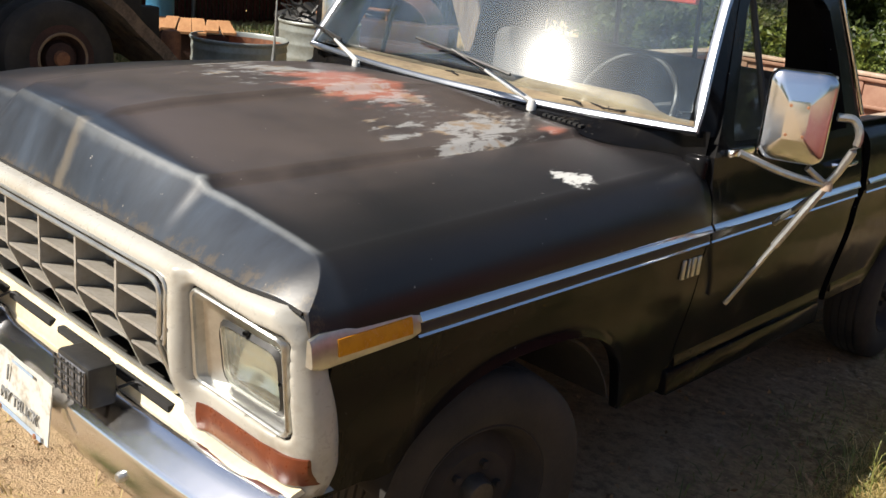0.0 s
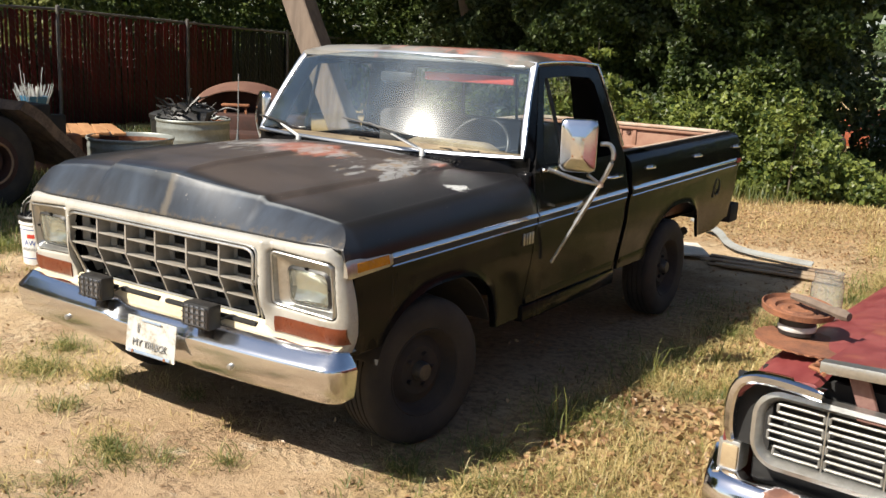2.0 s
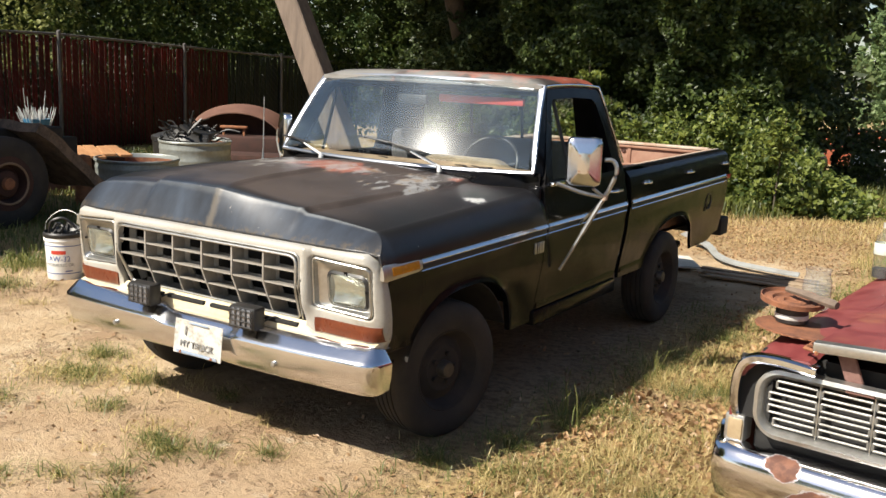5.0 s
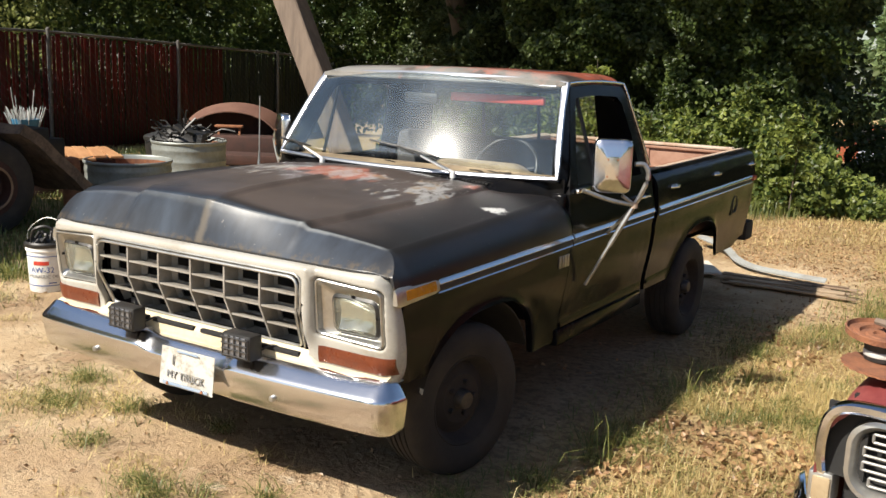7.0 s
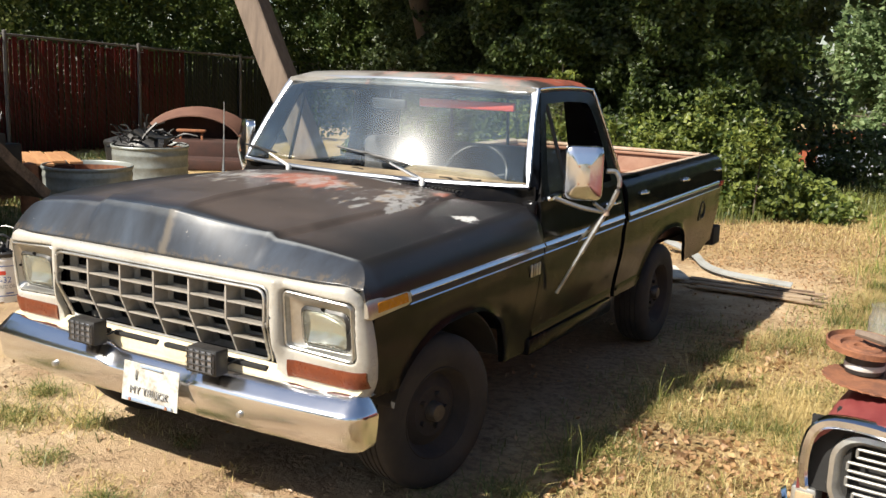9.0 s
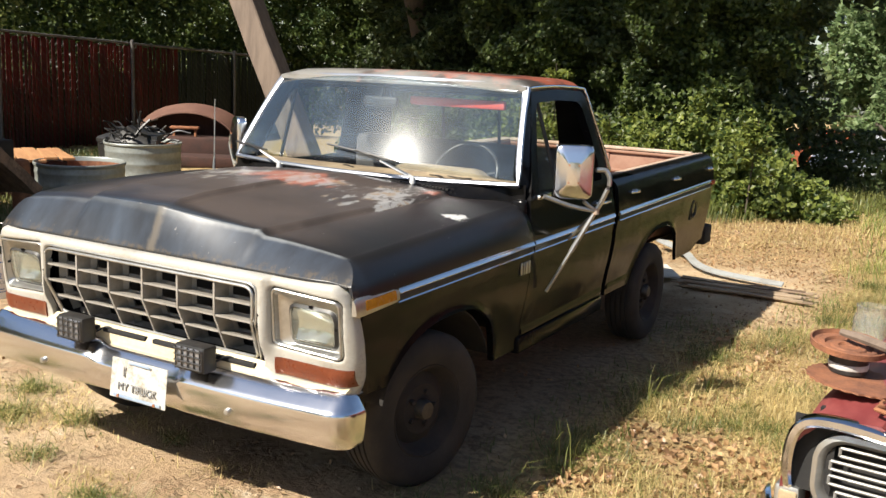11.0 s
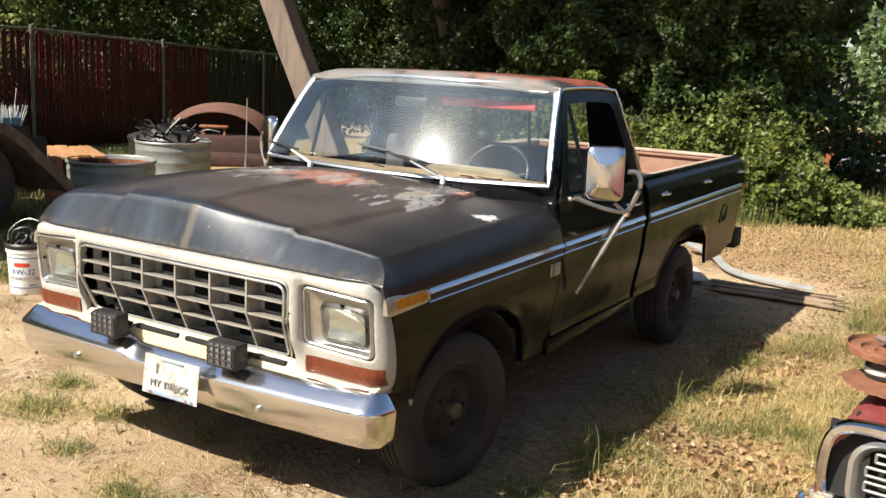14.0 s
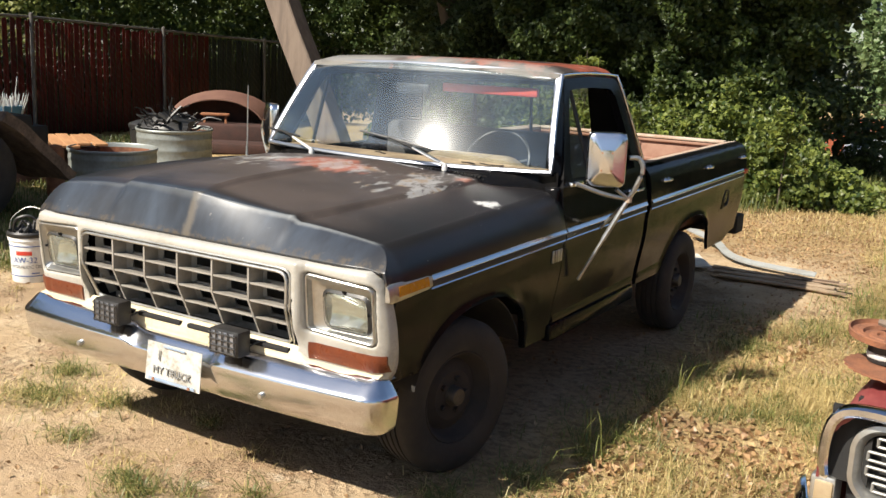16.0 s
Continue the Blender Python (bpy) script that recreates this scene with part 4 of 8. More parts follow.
def build_bumper():
    bumper = new("front_bumper")
    bumper.parent = truck
    tagged(bumper, "chrome front bumper with small dents and dirt")
    bm = bm_new()
    n = 72
    prof = [(0.102, 0.648), (0.088, 0.655), (0.070, 0.648), (0.044, 0.628), (0.018, 0.606), (0.009, 0.598), (0.0045, 0.591), (0.003, 0.582), (0.014, 0.510), (0.024, 0.470), (0.036, 0.454), (0.075, 0.456)]
    outer = []
    for k in range(n + 1):
        s = 2 * k / n - 1
        a = abs(s)
        w = max(a - 0.80, 0.0) / 0.20                                        # the wrapped end
        turn = min(w / 0.7, 1.0) * radians(86)
        r = 0.085
        ex = 0.94 + r * math.sin(turn) if w > 0 else a / 0.80 * 0.94
        ey = r * (1 - math.cos(turn)) + max(w - 0.7, 0.0) / 0.3 * 0.040
        ex += max(w - 0.7, 0.0) / 0.3 * 0.004
        bow = 0.045 * (ex / 1.03) ** 3
        dip = smooth((0.27 - ex) / 0.06)
        ring = []
        for d, z in prof:
            d = d * lerp(1.0, 0.55, smooth(w))
            zz = z - 0.022 * dip * smooth((z - 0.5) / 0.1)
            zz = lerp(zz, 0.552, 0.10 * smooth((w - 0.5) / 0.5))
            ring.append(Vector((math.copysign(ex - d * math.sin(turn), s), -0.818 + bow + ey + d * math.cos(turn) + 0.012 * dip * smooth((0.06 - d) / 0.05), zz)))
        outer.append(ring)
    a = [[bm.verts.new(p) for p in r] for r in outer]
    b = [[bm.verts.new(p + Vector((0, 0.006, -0.003))) for p in r] for r in outer]
    m = len(prof)
    for i in range(n):
        for j in range(m - 1):
            bm.faces.new((a[i][j], a[i + 1][j], a[i + 1][j + 1], a[i][j + 1]))
            bm.faces.new((b[i][j], b[i][j + 1], b[i + 1][j + 1], b[i + 1][j]))
        for j in (0, m - 1):
            bm.faces.new((a[i][j], b[i][j], b[i + 1][j], a[i + 1][j]))
    for i in (0, n):
        for j in range(m - 1):
            bm.faces.new((a[i][j], a[i][j + 1], b[i][j + 1], b[i][j]))
    part("bumper_bar", bm, CHROME, bumper, "", 50)
    for x in (-0.55, 0.50):
        bm = bm_new()
        lathe(bm, [(0, -0.008), (0.010, -0.006), (0.013, 0.0), (0.013, 0.01)], 12, "y", 1, Matrix.Translation((x, -0.806, 0.515)))
        part("bumper_bolt", bm, ALU, bumper)
    # plate with its lettering
    plate = new("front_plate")
    plate.parent = truck
    tagged(plate, "bent white novelty plate reading I MY TRUCK")
    tilt = pose(0.058, -0.832, 0.545, 90 - 6, 0, 0)
    bm = bm_new()

    def f(u, v):
        x, z = lerp(-0.152, 0.152, u), lerp(-0.080, 0.080, v)
        return tilt @ Vector((x, z, 0.006 * noise.noise((x * 9, z * 9, 1.0))))
    sheet(bm, f, 14, 10, (0, 0.003, 0))
    part("plate_sheet", bm, PLATE, plate)
    up = tilt @ Matrix.Translation((0, 0, 0.006))
    lettering("plate_letters", "I", 0.060, up @ Matrix.Translation((-0.075, 0.030, 0)), INK, plate)
    lettering("plate_letters", "MY TRUCK", 0.043, up @ Matrix.Translation((0.0, -0.030, 0)), INK, plate)
    for c, s in (((0, -0.068, 0.0), (0.26, 0.012, 0.002)), ((0.005, 0.072, 0.0), (0.12, 0.007, 0.002))):
        bm = bm_new()
        box(bm, c, s, m=up)
        part("plate_bar", bm, FADED_BLUE, plate)
    for x in (-0.10, 0.10):
        bm = bm_new()
        lathe(bm, [(0, 0.006), (0.007, 0.004), (0.007, 0.0)], 8, "z", 1, up @ Matrix.Translation((x, -0.07, 0)))
        part("plate_bolt", bm, RUST, plate)


def build_fog(x):
    fog = new("fog_light")
    fog.parent = truck
    tagged(fog, "small square black off-road lamp with wire guard")
    bm = bm_new()
    box(bm, (x, -0.797, 0.700), (0.152, 0.072, 0.104), 0.010, 2)
    part("lamp_housing", bm, BLACK_PLASTIC, fog)
    bm = bm_new()
    box(bm, (x, -0.834, 0.700), (0.132, 0.006, 0.084), 0.003)
    part("lamp_lens", bm, plain("lamp_lens_silver", (0.34, 0.34, 0.36), (0.18, 0.18, 0.19), 0.22, 0.6, scale=30.0), fog, "dim ribbed silver lens")
    for k in range(5):
        part("guard_wire", tube(bm_new(), [(x - 0.062 + 0.031 * k, -0.842, 0.655), (x - 0.062 + 0.031 * k, -0.842, 0.745)], 0.0028, 6), BLACK_PLASTIC, fog)
    for k in range(4):
        part("guard_wire", tube(bm_new(), [(x - 0.070, -0.843, 0.664 + 0.024 * k), (x + 0.070, -0.843, 0.664 + 0.024 * k)], 0.0028, 6), BLACK_PLASTIC, fog)
    bm = bm_new()
    box(bm, (x, -0.785, 0.648), (0.05, 0.05, 0.02), 0.004)
    part("mount", bm, UNDER, fog)
    bm = bm_new()
    tube(bm, bend([(x + 0.06, -0.75, 0.68), (x + 0.10, -0.72, 0.70), (x + 0.16, -0.70, 0.665), (x + 0.22, -0.70, 0.655)]), 0.004, 6)
    part("cable", bm, BLACK_PLASTIC, fog)


build_hood()
both_sides(build_fender)
for sd in (1, -1):
    _bm = bm_new()
    box(_bm, (sd * 0.902, 0.850, 1.125), (0.08, 0.10, 0.17), 0.02, 3)
    part("cowl_side", _bm, BLACK, truck)
build_cowl()
build_front()
both_sides(build_headlight)
build_bumper()
# unseen plate added to stop sunlight leaking through under the nose
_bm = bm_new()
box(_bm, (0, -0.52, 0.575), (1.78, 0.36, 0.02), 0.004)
part("sun_block_plate", _bm, UNDER, truck)
for fx in (-0.335, 0.335):
    build_fog(fx)


# ---- cab ----
def ws_edge(s, top):
    """Edge of the windshield at s in -1..1: its lower or upper line."""
    if top:
        return Vector((s * 0.786, 1.080 - 0.050 * (1 - s * s), 1.733 + 0.022 * (1 - s * s)))
    return Vector((s * 0.895, 0.805 - 0.085 * (1 - s * s), 1.279 - 0.016 * (1 - s * s)))


def ws_point(s, v):
    p = ws_edge(s, False).lerp(ws_edge(s, True), v)
    ramp = smooth(v / 0.05) * smooth((1 - v) / 0.12)
    return p + Vector((0, -0.85, 0.5)) * ((0.004 + 0.120 * (1 - s * s)) * ramp + 0.048 * v * (1 - v))


def cab_x(z):
    """Half width of the cab above the belt."""
    return along([(1.18, 0.958), (1.23, 0.945), (1.28, 0.925), (1.50, 0.862), (1.70, 0.800), (1.76, 0.775)], z)


def build_windshield():
    wind = new("windshield")
    wind.parent = truck
    tagged(wind, "dusty curved windshield with bright metal frame")
    bm = bm_new()
    sheet(bm, lambda u, v: ws_point((2 * u - 1) * 0.975, 0.03 + 0.94 * v), 64, 72, (0, 0.005, -0.003))
    ob = part("glass_pane", bm, GLASS, wind)
    ob.visible_shadow = False
    bm = bm_new()
    ring = [ws_point(2 * k / 24 - 1, 0) for k in range(25)] + [ws_point(1, k / 8) for k in range(1, 9)]
    ring += [ws_point(1 - 2 * k / 24, 1) for k in range(1, 25)] + [ws_point(-1, 1 - k / 8) for k in range(1, 8)]
    c = Vector((0, 0.9, 1.5))
    rows = []
    for p in ring:
        s = p.x / (0.89 - 0.11 * (p.z - 1.27) / 0.46)
        inward = (c - p)
        inward = Vector((inward.x if abs(s) > 0.97 else 0.0, 0, 0)) if 1.29 < p.z < 1.72 else Vector((0, 0.55, 0.83)) * (1 if p.z < 1.4 else -1)
        if abs(s) > 0.96 and not 1.29 < p.z < 1.72:
            inward += Vector((-1 if s > 0 else 1, 0, 0))
        rows.append((p, inward.normalized() * lerp(1.0, 1.9, smooth((p.z - 1.66) / 0.06)) * (1.35 if 1.29 < p.z < 1.72 else 1.0), Vector((0, -0.83, 0.55))))
    rows.append(rows[0])
    sec = [(-0.012, -0.004), (-0.009, 0.008), (0.002, 0.011), (0.011, 0.007), (0.013, -0.004)]
    sweep(bm, sec, rows, False)
    part("bright_frame", bm, FRAME_METAL, wind, "polished metal windshield frame")
    return wind


def build_cab():
    # roof
    bm = bm_new()

    def roof(u, v):
        s = 2 * u - 1
        y_front = 1.075 - 0.050 * (1 - s * s)
        y = lerp(y_front, 1.975, v)
        hw = lerp(0.790, 0.745, v)
        edge = min(1.0, (1 - abs(s)) / 0.16)
        crown = 1.803 - 0.022 * s * s
        lift = math.sin(edge * math.pi / 2) ** 0.8
        z0 = along([(0, 1.738), (0.06, 1.742), (1, 1.735)], v)
        fr = math.sin(min(1.0, v / 0.13) * math.pi / 2) ** 0.8
        rr = math.sin(min(1.0, (1 - v) / 0.12) * math.pi / 2) ** 0.7
        zf = 1.752 if abs(s) < 0.95 else 1.745
        z = lerp(zf, crown, fr * lift)
        z = lerp(1.70, z, rr) if v > 0.8 else z
        return (s * hw, y - 0.012 * (1 - fr), max(z, z0 - 0.05))
    sheet(bm, roof, 30, 30, (0, 0, -0.025))
    part("roof", bm, ROOF, truck, "cab roof with peeling red and grey paint", 45)

    def side(s):
        def P(y, z, out=0.0):
            return (s * (cab_x(z) + out), y, z)
        # door with window opening
        door = new("door")
        door.parent = truck
        tagged(door, "black cab door with open window")
        bm = bm_new()

        def low(u, v):
            y = lerp(0.842, lerp(1.985, 1.945, 0), u)
            z = lerp(0.505, 1.205, v)
            x = side_x(z, y) if z < 1.14 else lerp(side_x(1.14, y), cab_x(1.205), (z - 1.14) / 0.065)
            return (s * x, y, z)
        sheet(bm, low, 18, 20, (-s * 0.05, 0, 0))
        outer = [P(0.845, 1.205), P(0.905, 1.29), P(1.10, 1.690), P(1.125, 1.722), P(1.45, 1.735), P(1.80, 1.725), P(1.845, 1.69), P(1.90, 1.50), P(1.955, 1.30), P(1.975, 1.205), P(1.60, 1.200), P(1.2, 1.200)]
        inner = [P(0.965, 1.232), P(0.985, 1.30), P(1.130, 1.630), P(1.165, 1.668), P(1.45, 1.678), P(1.71, 1.668), P(1.755, 1.635), P(1.80, 1.48), P(1.83, 1.30), P(1.83, 1.232), P(1.60, 1.228), P(1.2, 1.228)]
        frame_loop(bm, outer, inner, (-s * 0.045, 0, 0))
        part("door_shell", bm, BLACK, door, "", 35)
        # vent window bar and glass
        bm = bm_new()
        a, b = Vector(P(1.225, 1.232, -0.02)), Vector(P(1.205, 1.672, -0.02))
        tube(bm, [a, b], 0.011, 8)
        tube(bm, [P(1.0, 1.30, -0.02), P(1.14, 1.63, -0.02)], 0.008, 8)
        part("vent_bar", bm, BLACK_PLASTIC, door)
        bm = bm_new()
        vs = [bm.verts.new(P(y, z, -0.022)) for y, z in ((0.985, 1.235), (1.22, 1.235), (1.20, 1.668), (1.16, 1.668), (1.0, 1.32))]
        bm.faces.new(vs)
        ob = part("vent_glass", bm, CLEAR, door)
        ob.visible_shadow = False
        # bright drip rail round the top and down the rear
        bm = bm_new()
        rows = [P(1.10, 1.722, 0.004), P(1.13, 1.742, 0.004), P(1.45, 1.752, 0.004), P(1.80, 1.742, 0.004), P(1.855, 1.71, 0.004), P(1.92, 1.50, 0.004), P(1.985, 1.27, 0.004)]
        tube(bm, bend(rows, 4), 0.008, 8)
        part("drip_rail", bm, TRIM_CHROME, truck, "bright drip rail")
        # handle
        bm = bm_new()
        tube(bm, bend([(s * 0.965, 1.72, 1.105), (s * 0.995, 1.735, 1.11), (s * 1.0, 1.80, 1.112), (s * 0.995, 1.86, 1.112), (s * 0.965, 1.875, 1.11)], 4), 0.010, 8)
        part("door_handle", bm, TRIM_CHROME, door, "chrome door handle")
        bm = bm_new()
        box(bm, (s * 0.957, 0.985, 1.216), (0.02, 0.16, 0.024), 0.005)
        part("mirror_bracket", bm, TRIM_CHROME, door)
        # rear corner of the cab
        bm = bm_new()

        def corner(u, v):
            z = lerp(0.53, 1.74, v)
            x = side_x(z, 2.0) if z < 1.14 else cab_x(max(z, 1.18)) - 0.004
            lean = 1.985 if z < 1.2 else lerp(1.985, 1.875, (z - 1.2) / 0.54)
            a = u * math.pi / 2
            return (s * (x - 0.05 + 0.05 * math.cos(a)), min(lean + 0.045 * math.sin(a), 2.02), z)
        sheet(bm, corner, 6, 24, (-s * 0.02, -0.01, 0))
        part("cab_corner", bm, BLACK, truck)
        # rocker
        bm = bm_new()
        box(bm, (s * 0.90, 1.40, 0.47), (0.09, 1.16, 0.09), 0.015)
        part("rocker_panel", bm, BLACK, truck)
        # windshield pillar
        bm = bm_new()
        pts = [(ws_point(s, 0.0) + Vector((s * 0.004, 0.015, -0.02))), ws_point(s, 0.5) + Vector((s * 0.006, 0.02, 0)), ws_point(s, 1.0) + Vector((s * 0.004, 0.02, 0.01))]
        prev = None
        for p in bend(pts, 4):
            y2 = along([(1.20, 0.925), (1.29, 0.935), (1.69, 1.12), (1.75, 1.15)], p.z)
            ring = [bm.verts.new(q) for q in (p + Vector((-s * 0.03, 0.03, 0)), p + Vector((0, -0.006, 0)), Vector((s * (cab_x(p.z) - 0.002), y2, p.z)), Vector((s * (cab_x(p.z) - 0.06), y2, p.z)))]
            if prev:
                for i in range(4):
                    bm.faces.new((prev[i], prev[(i + 1) % 4], ring[(i + 1) % 4], ring[i]))
            else:
                bm.faces.new(ring)
            prev = ring
        bm.faces.new(prev)
        part("windshield_pillar", bm, BLACK, truck)
    both_sides(side)
    # back wall with the rear window
    bm = bm_new()
    o = [(-0.92, 2.02, 0.55), (0.92, 2.02, 0.55), (0.93, 2.02, 1.2), (0.75, 1.93, 1.74), (-0.75, 1.93, 1.74), (-0.93, 2.02, 1.2)]
    i = [(-0.60, 2.0, 1.28), (0.60, 2.0, 1.28), (0.62, 1.99, 1.32), (0.58, 1.95, 1.66), (-0.58, 1.95, 1.66), (-0.62, 1.99, 1.32)]
    frame_loop(bm, o, i, (0, -0.03, 0))
    back = part("cab_back", bm, BLACK, truck)
    bm = bm_new()
    for x in (-0.20, 0.20):
        tube(bm, [(x, 1.985, 1.28), (x, 1.94, 1.66)], 0.010, 6)
    tube(bm, [(-0.60, 1.985, 1.295), (0.60, 1.985, 1.295)], 0.012, 6)
    part("rear_window_bar", bm, BLACK_PLASTIC, back)
    bm = bm_new()
    bm.faces.new([bm.verts.new(p) for p in ((-0.60, 1.985, 1.28), (0.60, 1.985, 1.28), (0.58, 1.94, 1.66), (-0.58, 1.94, 1.66))])
    ob = part("rear_glass", bm, CLEAR, back)
    ob.visible_shadow = False
    # floor, firewall, seat, dash
    bm = bm_new()
    box(bm, (0, 1.42, 0.55), (1.80, 1.16, 0.04))
    box(bm, (0, 0.86, 0.86), (1.80, 0.04, 0.60))
    part("cab_floor", bm, DARK, truck)
    bm = bm_new()
    box(bm, (0, 1.55, 0.80), (1.55, 0.50, 0.20), 0.05, 3)
    box(bm, (0, 1.86, 1.10), (1.55, 0.14, 0.56), 0.05, 3)
    part("bench_seat", bm, SEAT, truck, "dark cloth bench seat")
    bm = bm_new()

    def dash(u, v):
        x = lerp(-0.84, 0.84, u)
        s = x / 0.895
        y0 = 0.845 - 0.085 * (1 - s * s)
        y = lerp(y0, 1.07, v)
        hump = 0.045 * smooth((0.30 - abs(x - 0.36)) / 0.1) * smooth((v - 0.3) / 0.3)
        z = 1.262 + 0.012 * math.sin(v * math.pi) - 0.05 * smooth((v - 0.85) / 0.15) + hump
        return (x, y, z)
    sheet(bm, dash, 40, 14, (0, 0, -0.12))
    part("dashboard", bm, VINYL, truck, "cracked sun-baked tan dashboard")
    cr = random.Random(5)
    for k in range(9):
        bm = bm_new()
        x, y = cr.uniform(-0.7, 0.75), cr.uniform(0.84, 1.0)
        pts = [(x, y, 1.2775)]
        for j in range(4):
            pts.append((pts[-1][0] + cr.uniform(-0.06, 0.06), pts[-1][1] + cr.uniform(-0.03, 0.05), 1.277))
        tube(bm, pts, 0.0028, 5)
        part("dash_crack", bm, DARK, truck)
    wheel = new("steering_wheel")
    wheel.parent = truck
    tagged(wheel, "black three-spoke steering wheel")
    m = pose(0.37, 1.22, 1.24, 62, 0, 0)
    bm = bm_new()
    tube(bm, [m @ Vector((0.20 * math.cos(a), 0.20 * math.sin(a), 0)) for a in [k * math.tau / 32 for k in range(33)]], 0.010, 8, False)
    part("wheel_rim", bm, BLACK_PLASTIC, wheel)
    bm = bm_new()
    for a in (0.2, math.pi - 0.2, -math.pi / 2):
        tube(bm, [m @ Vector((0, 0, -0.03)), m @ Vector((0.19 * math.cos(a), 0.19 * math.sin(a), 0))], 0.012, 6)
    lathe(bm, [(0, 0.01), (0.05, 0.0), (0.05, -0.04), (0.03, -0.2)], 16, "z", 1, m)
    part("wheel_hub", bm, BLACK_PLASTIC, wheel)
    bm = bm_new()
    box(bm, (0.36, 1.125, 1.642), (0.58, 0.03, 0.046), 0.010, 2)
    part("sun_visor", bm, VISOR, truck, "folded red vinyl sun visor")
    bm = bm_new()
    box(bm, (-0.10, 1.08, 1.625), (0.22, 0.025, 0.055), 0.01, 2)
    tube(bm, [(-0.10, 1.08, 1.64), (-0.06, 1.06, 1.73)], 0.007, 6)
    part("rear_view_mirror", bm, BLACK_PLASTIC, truck)
    bm = bm_new()
    box(bm, (0, 1.52, 1.715), (1.40, 0.82, 0.02))
    part("headliner", bm, SEAT, truck)


def build_wiper(x, dx):
    wiper = new("wiper")
    wiper.parent = truck
    tagged(wiper, "windshield wiper with silver arm and black blade")
    piv = Vector((x, 0.70, 1.262))
    s = (x + dx) / 0.84
    tip = ws_point(s, 0.11) + Vector((0, -0.03, 0.015))
    bm = bm_new()
    lathe(bm, [(0, 0.018), (0.013, 0.014), (0.016, 0.0), (0.016, -0.03)], 12, "z", 1, Matrix.Translation(piv))
    q = piv + Vector((0, 0, 0.010))
    mid = q.lerp(tip, 0.55) + Vector((0, -0.012, 0.010))
    tube(bm, [q, q.lerp(mid, 0.5), mid], [0.010, 0.009, 0.006], 8)
    part("wiper_arm", bm, ARM_SILVER, wiper, "silver wiper arm")
    bm = bm_new()
    tube(bm, [mid, tip], 0.005, 6)
    lo, hi = ws_point((x + dx * 0.20) / 0.85, 0.05) + Vector((0, -0.022, 0.008)), ws_point((x + dx * 1.6) / 0.83, 0.15) + Vector((0, -0.022, 0.008))
    tube(bm, [lo, lo.lerp(hi, 0.5) + Vector((0, -0.006, 0.004)), hi], 0.0055, 6)
    part("wiper_blade", bm, BLACK_PLASTIC, wiper)


def build_mirror(s):
    mir = new("side_mirror")
    mir.parent = truck
    tagged(mir, "big chrome west-coast style door mirror on tube arms")
    m = pose(s * 1.090, 1.03, 1.345, 0, 0, 25 if s > 0 else -38)
    # domed chrome shell with a flatter panel on its back
    bm = bm_new()
    w, h = 0.097, 0.136

    def rr(k, n, w, h, r):
        a = k * math.tau / n
        cx, cz = math.copysign(w - r, math.cos(a)), math.copysign(h - r, math.sin(a))
        return (cx + r * math.cos(a), cz + r * math.sin(a))
    rings = []
    for y, gw, gh, r in ((0.030, 1.0, 1.0, 0.036), (0.0, 1.0, 1.0, 0.038), (-0.010, 0.985, 0.99, 0.038), (-0.018, 0.95, 0.965, 0.036), (-0.022, 0.90, 0.93, 0.032), (-0.031, 0.66, 0.72, 0.020), (-0.038, 0.44, 0.52, 0.012), (-0.041, 0.36, 0.44, 0.010), (-0.042, 0.32, 0.41, 0.010)):
        rings.append([bm.verts.new(m @ Vector((p[0], y, p[1] - 0.012 * (1 - gh)))) for p in (rr(k + 0.5, 40, w * gw, h * gh, r) for k in range(40))])
    for q, g in zip(rings, rings[1:]):
        for k in range(40):
            bm.faces.new((q[k], q[(k + 1) % 40], g[(k + 1) % 40], g[k]))
    bm.faces.new(rings[-1])
    part("mirror_shell", bm, CHROME, mir, "chrome mirror shell", 40)
    bm = bm_new()
    box(bm, (0, 0.028, 0), (0.182, 0.006, 0.258), 0.002, 1, m)
    part("mirror_glass", bm, SILVER, mir)
    for x, z in ((-0.024, 0.036), (0.024, 0.036), (-0.024, -0.050), (0.024, -0.050)):
        bm = bm_new()
        lathe(bm, [(0, -0.046), (0.005, -0.044), (0.005, -0.03)], 8, "y", 1, m @ Matrix.Translation((x, 0, z)))
        part("shell_screw", bm, RUST, mir)
    j = Vector((s * 1.185, 1.12, 1.150))
    bm = bm_new()
    tube(bm, bend([(s * 1.185, 1.09, 1.36), (s * 1.225, 1.12, 1.355), (s * 1.245, 1.13, 1.30), (s * 1.215, 1.125, 1.21), j], 5), 0.0125, 8)
    tube(bm, bend([j, (s * 1.09, 1.025, 1.175), (s * 0.985, 0.925, 1.222)], 5), 0.0115, 8)
    tube(bm, [(s * 1.14, 1.06, 1.20), j], 0.010, 8)
    part("mirror_arm", bm, ALU, mir, "dull aluminium mirror arm")
    bm = bm_new()
    tube(bm, [j, j.lerp(Vector((s * 0.992, 1.012, 0.725)), 0.5)], 0.013, 8)
    tube(bm, [j.lerp(Vector((s * 0.992, 1.012, 0.725)), 0.45), (s * 0.992, 1.012, 0.725)], 0.009, 8)
    tube(bm, [j + Vector((0, 0.02, 0)), (s * 1.03, 1.17, 0.98)], 0.009, 8)
    part("mirror_brace", bm, ALU, mir, "dull aluminium mirror brace")
    bm = bm_new()
    lathe(bm, [(0, -0.02), (0.019, -0.015), (0.019, 0.015), (0, 0.02)], 10, "z", 1, Matrix.Translation(j))
    part("mirror_clamp", bm, RAIL_PAINT, mir)


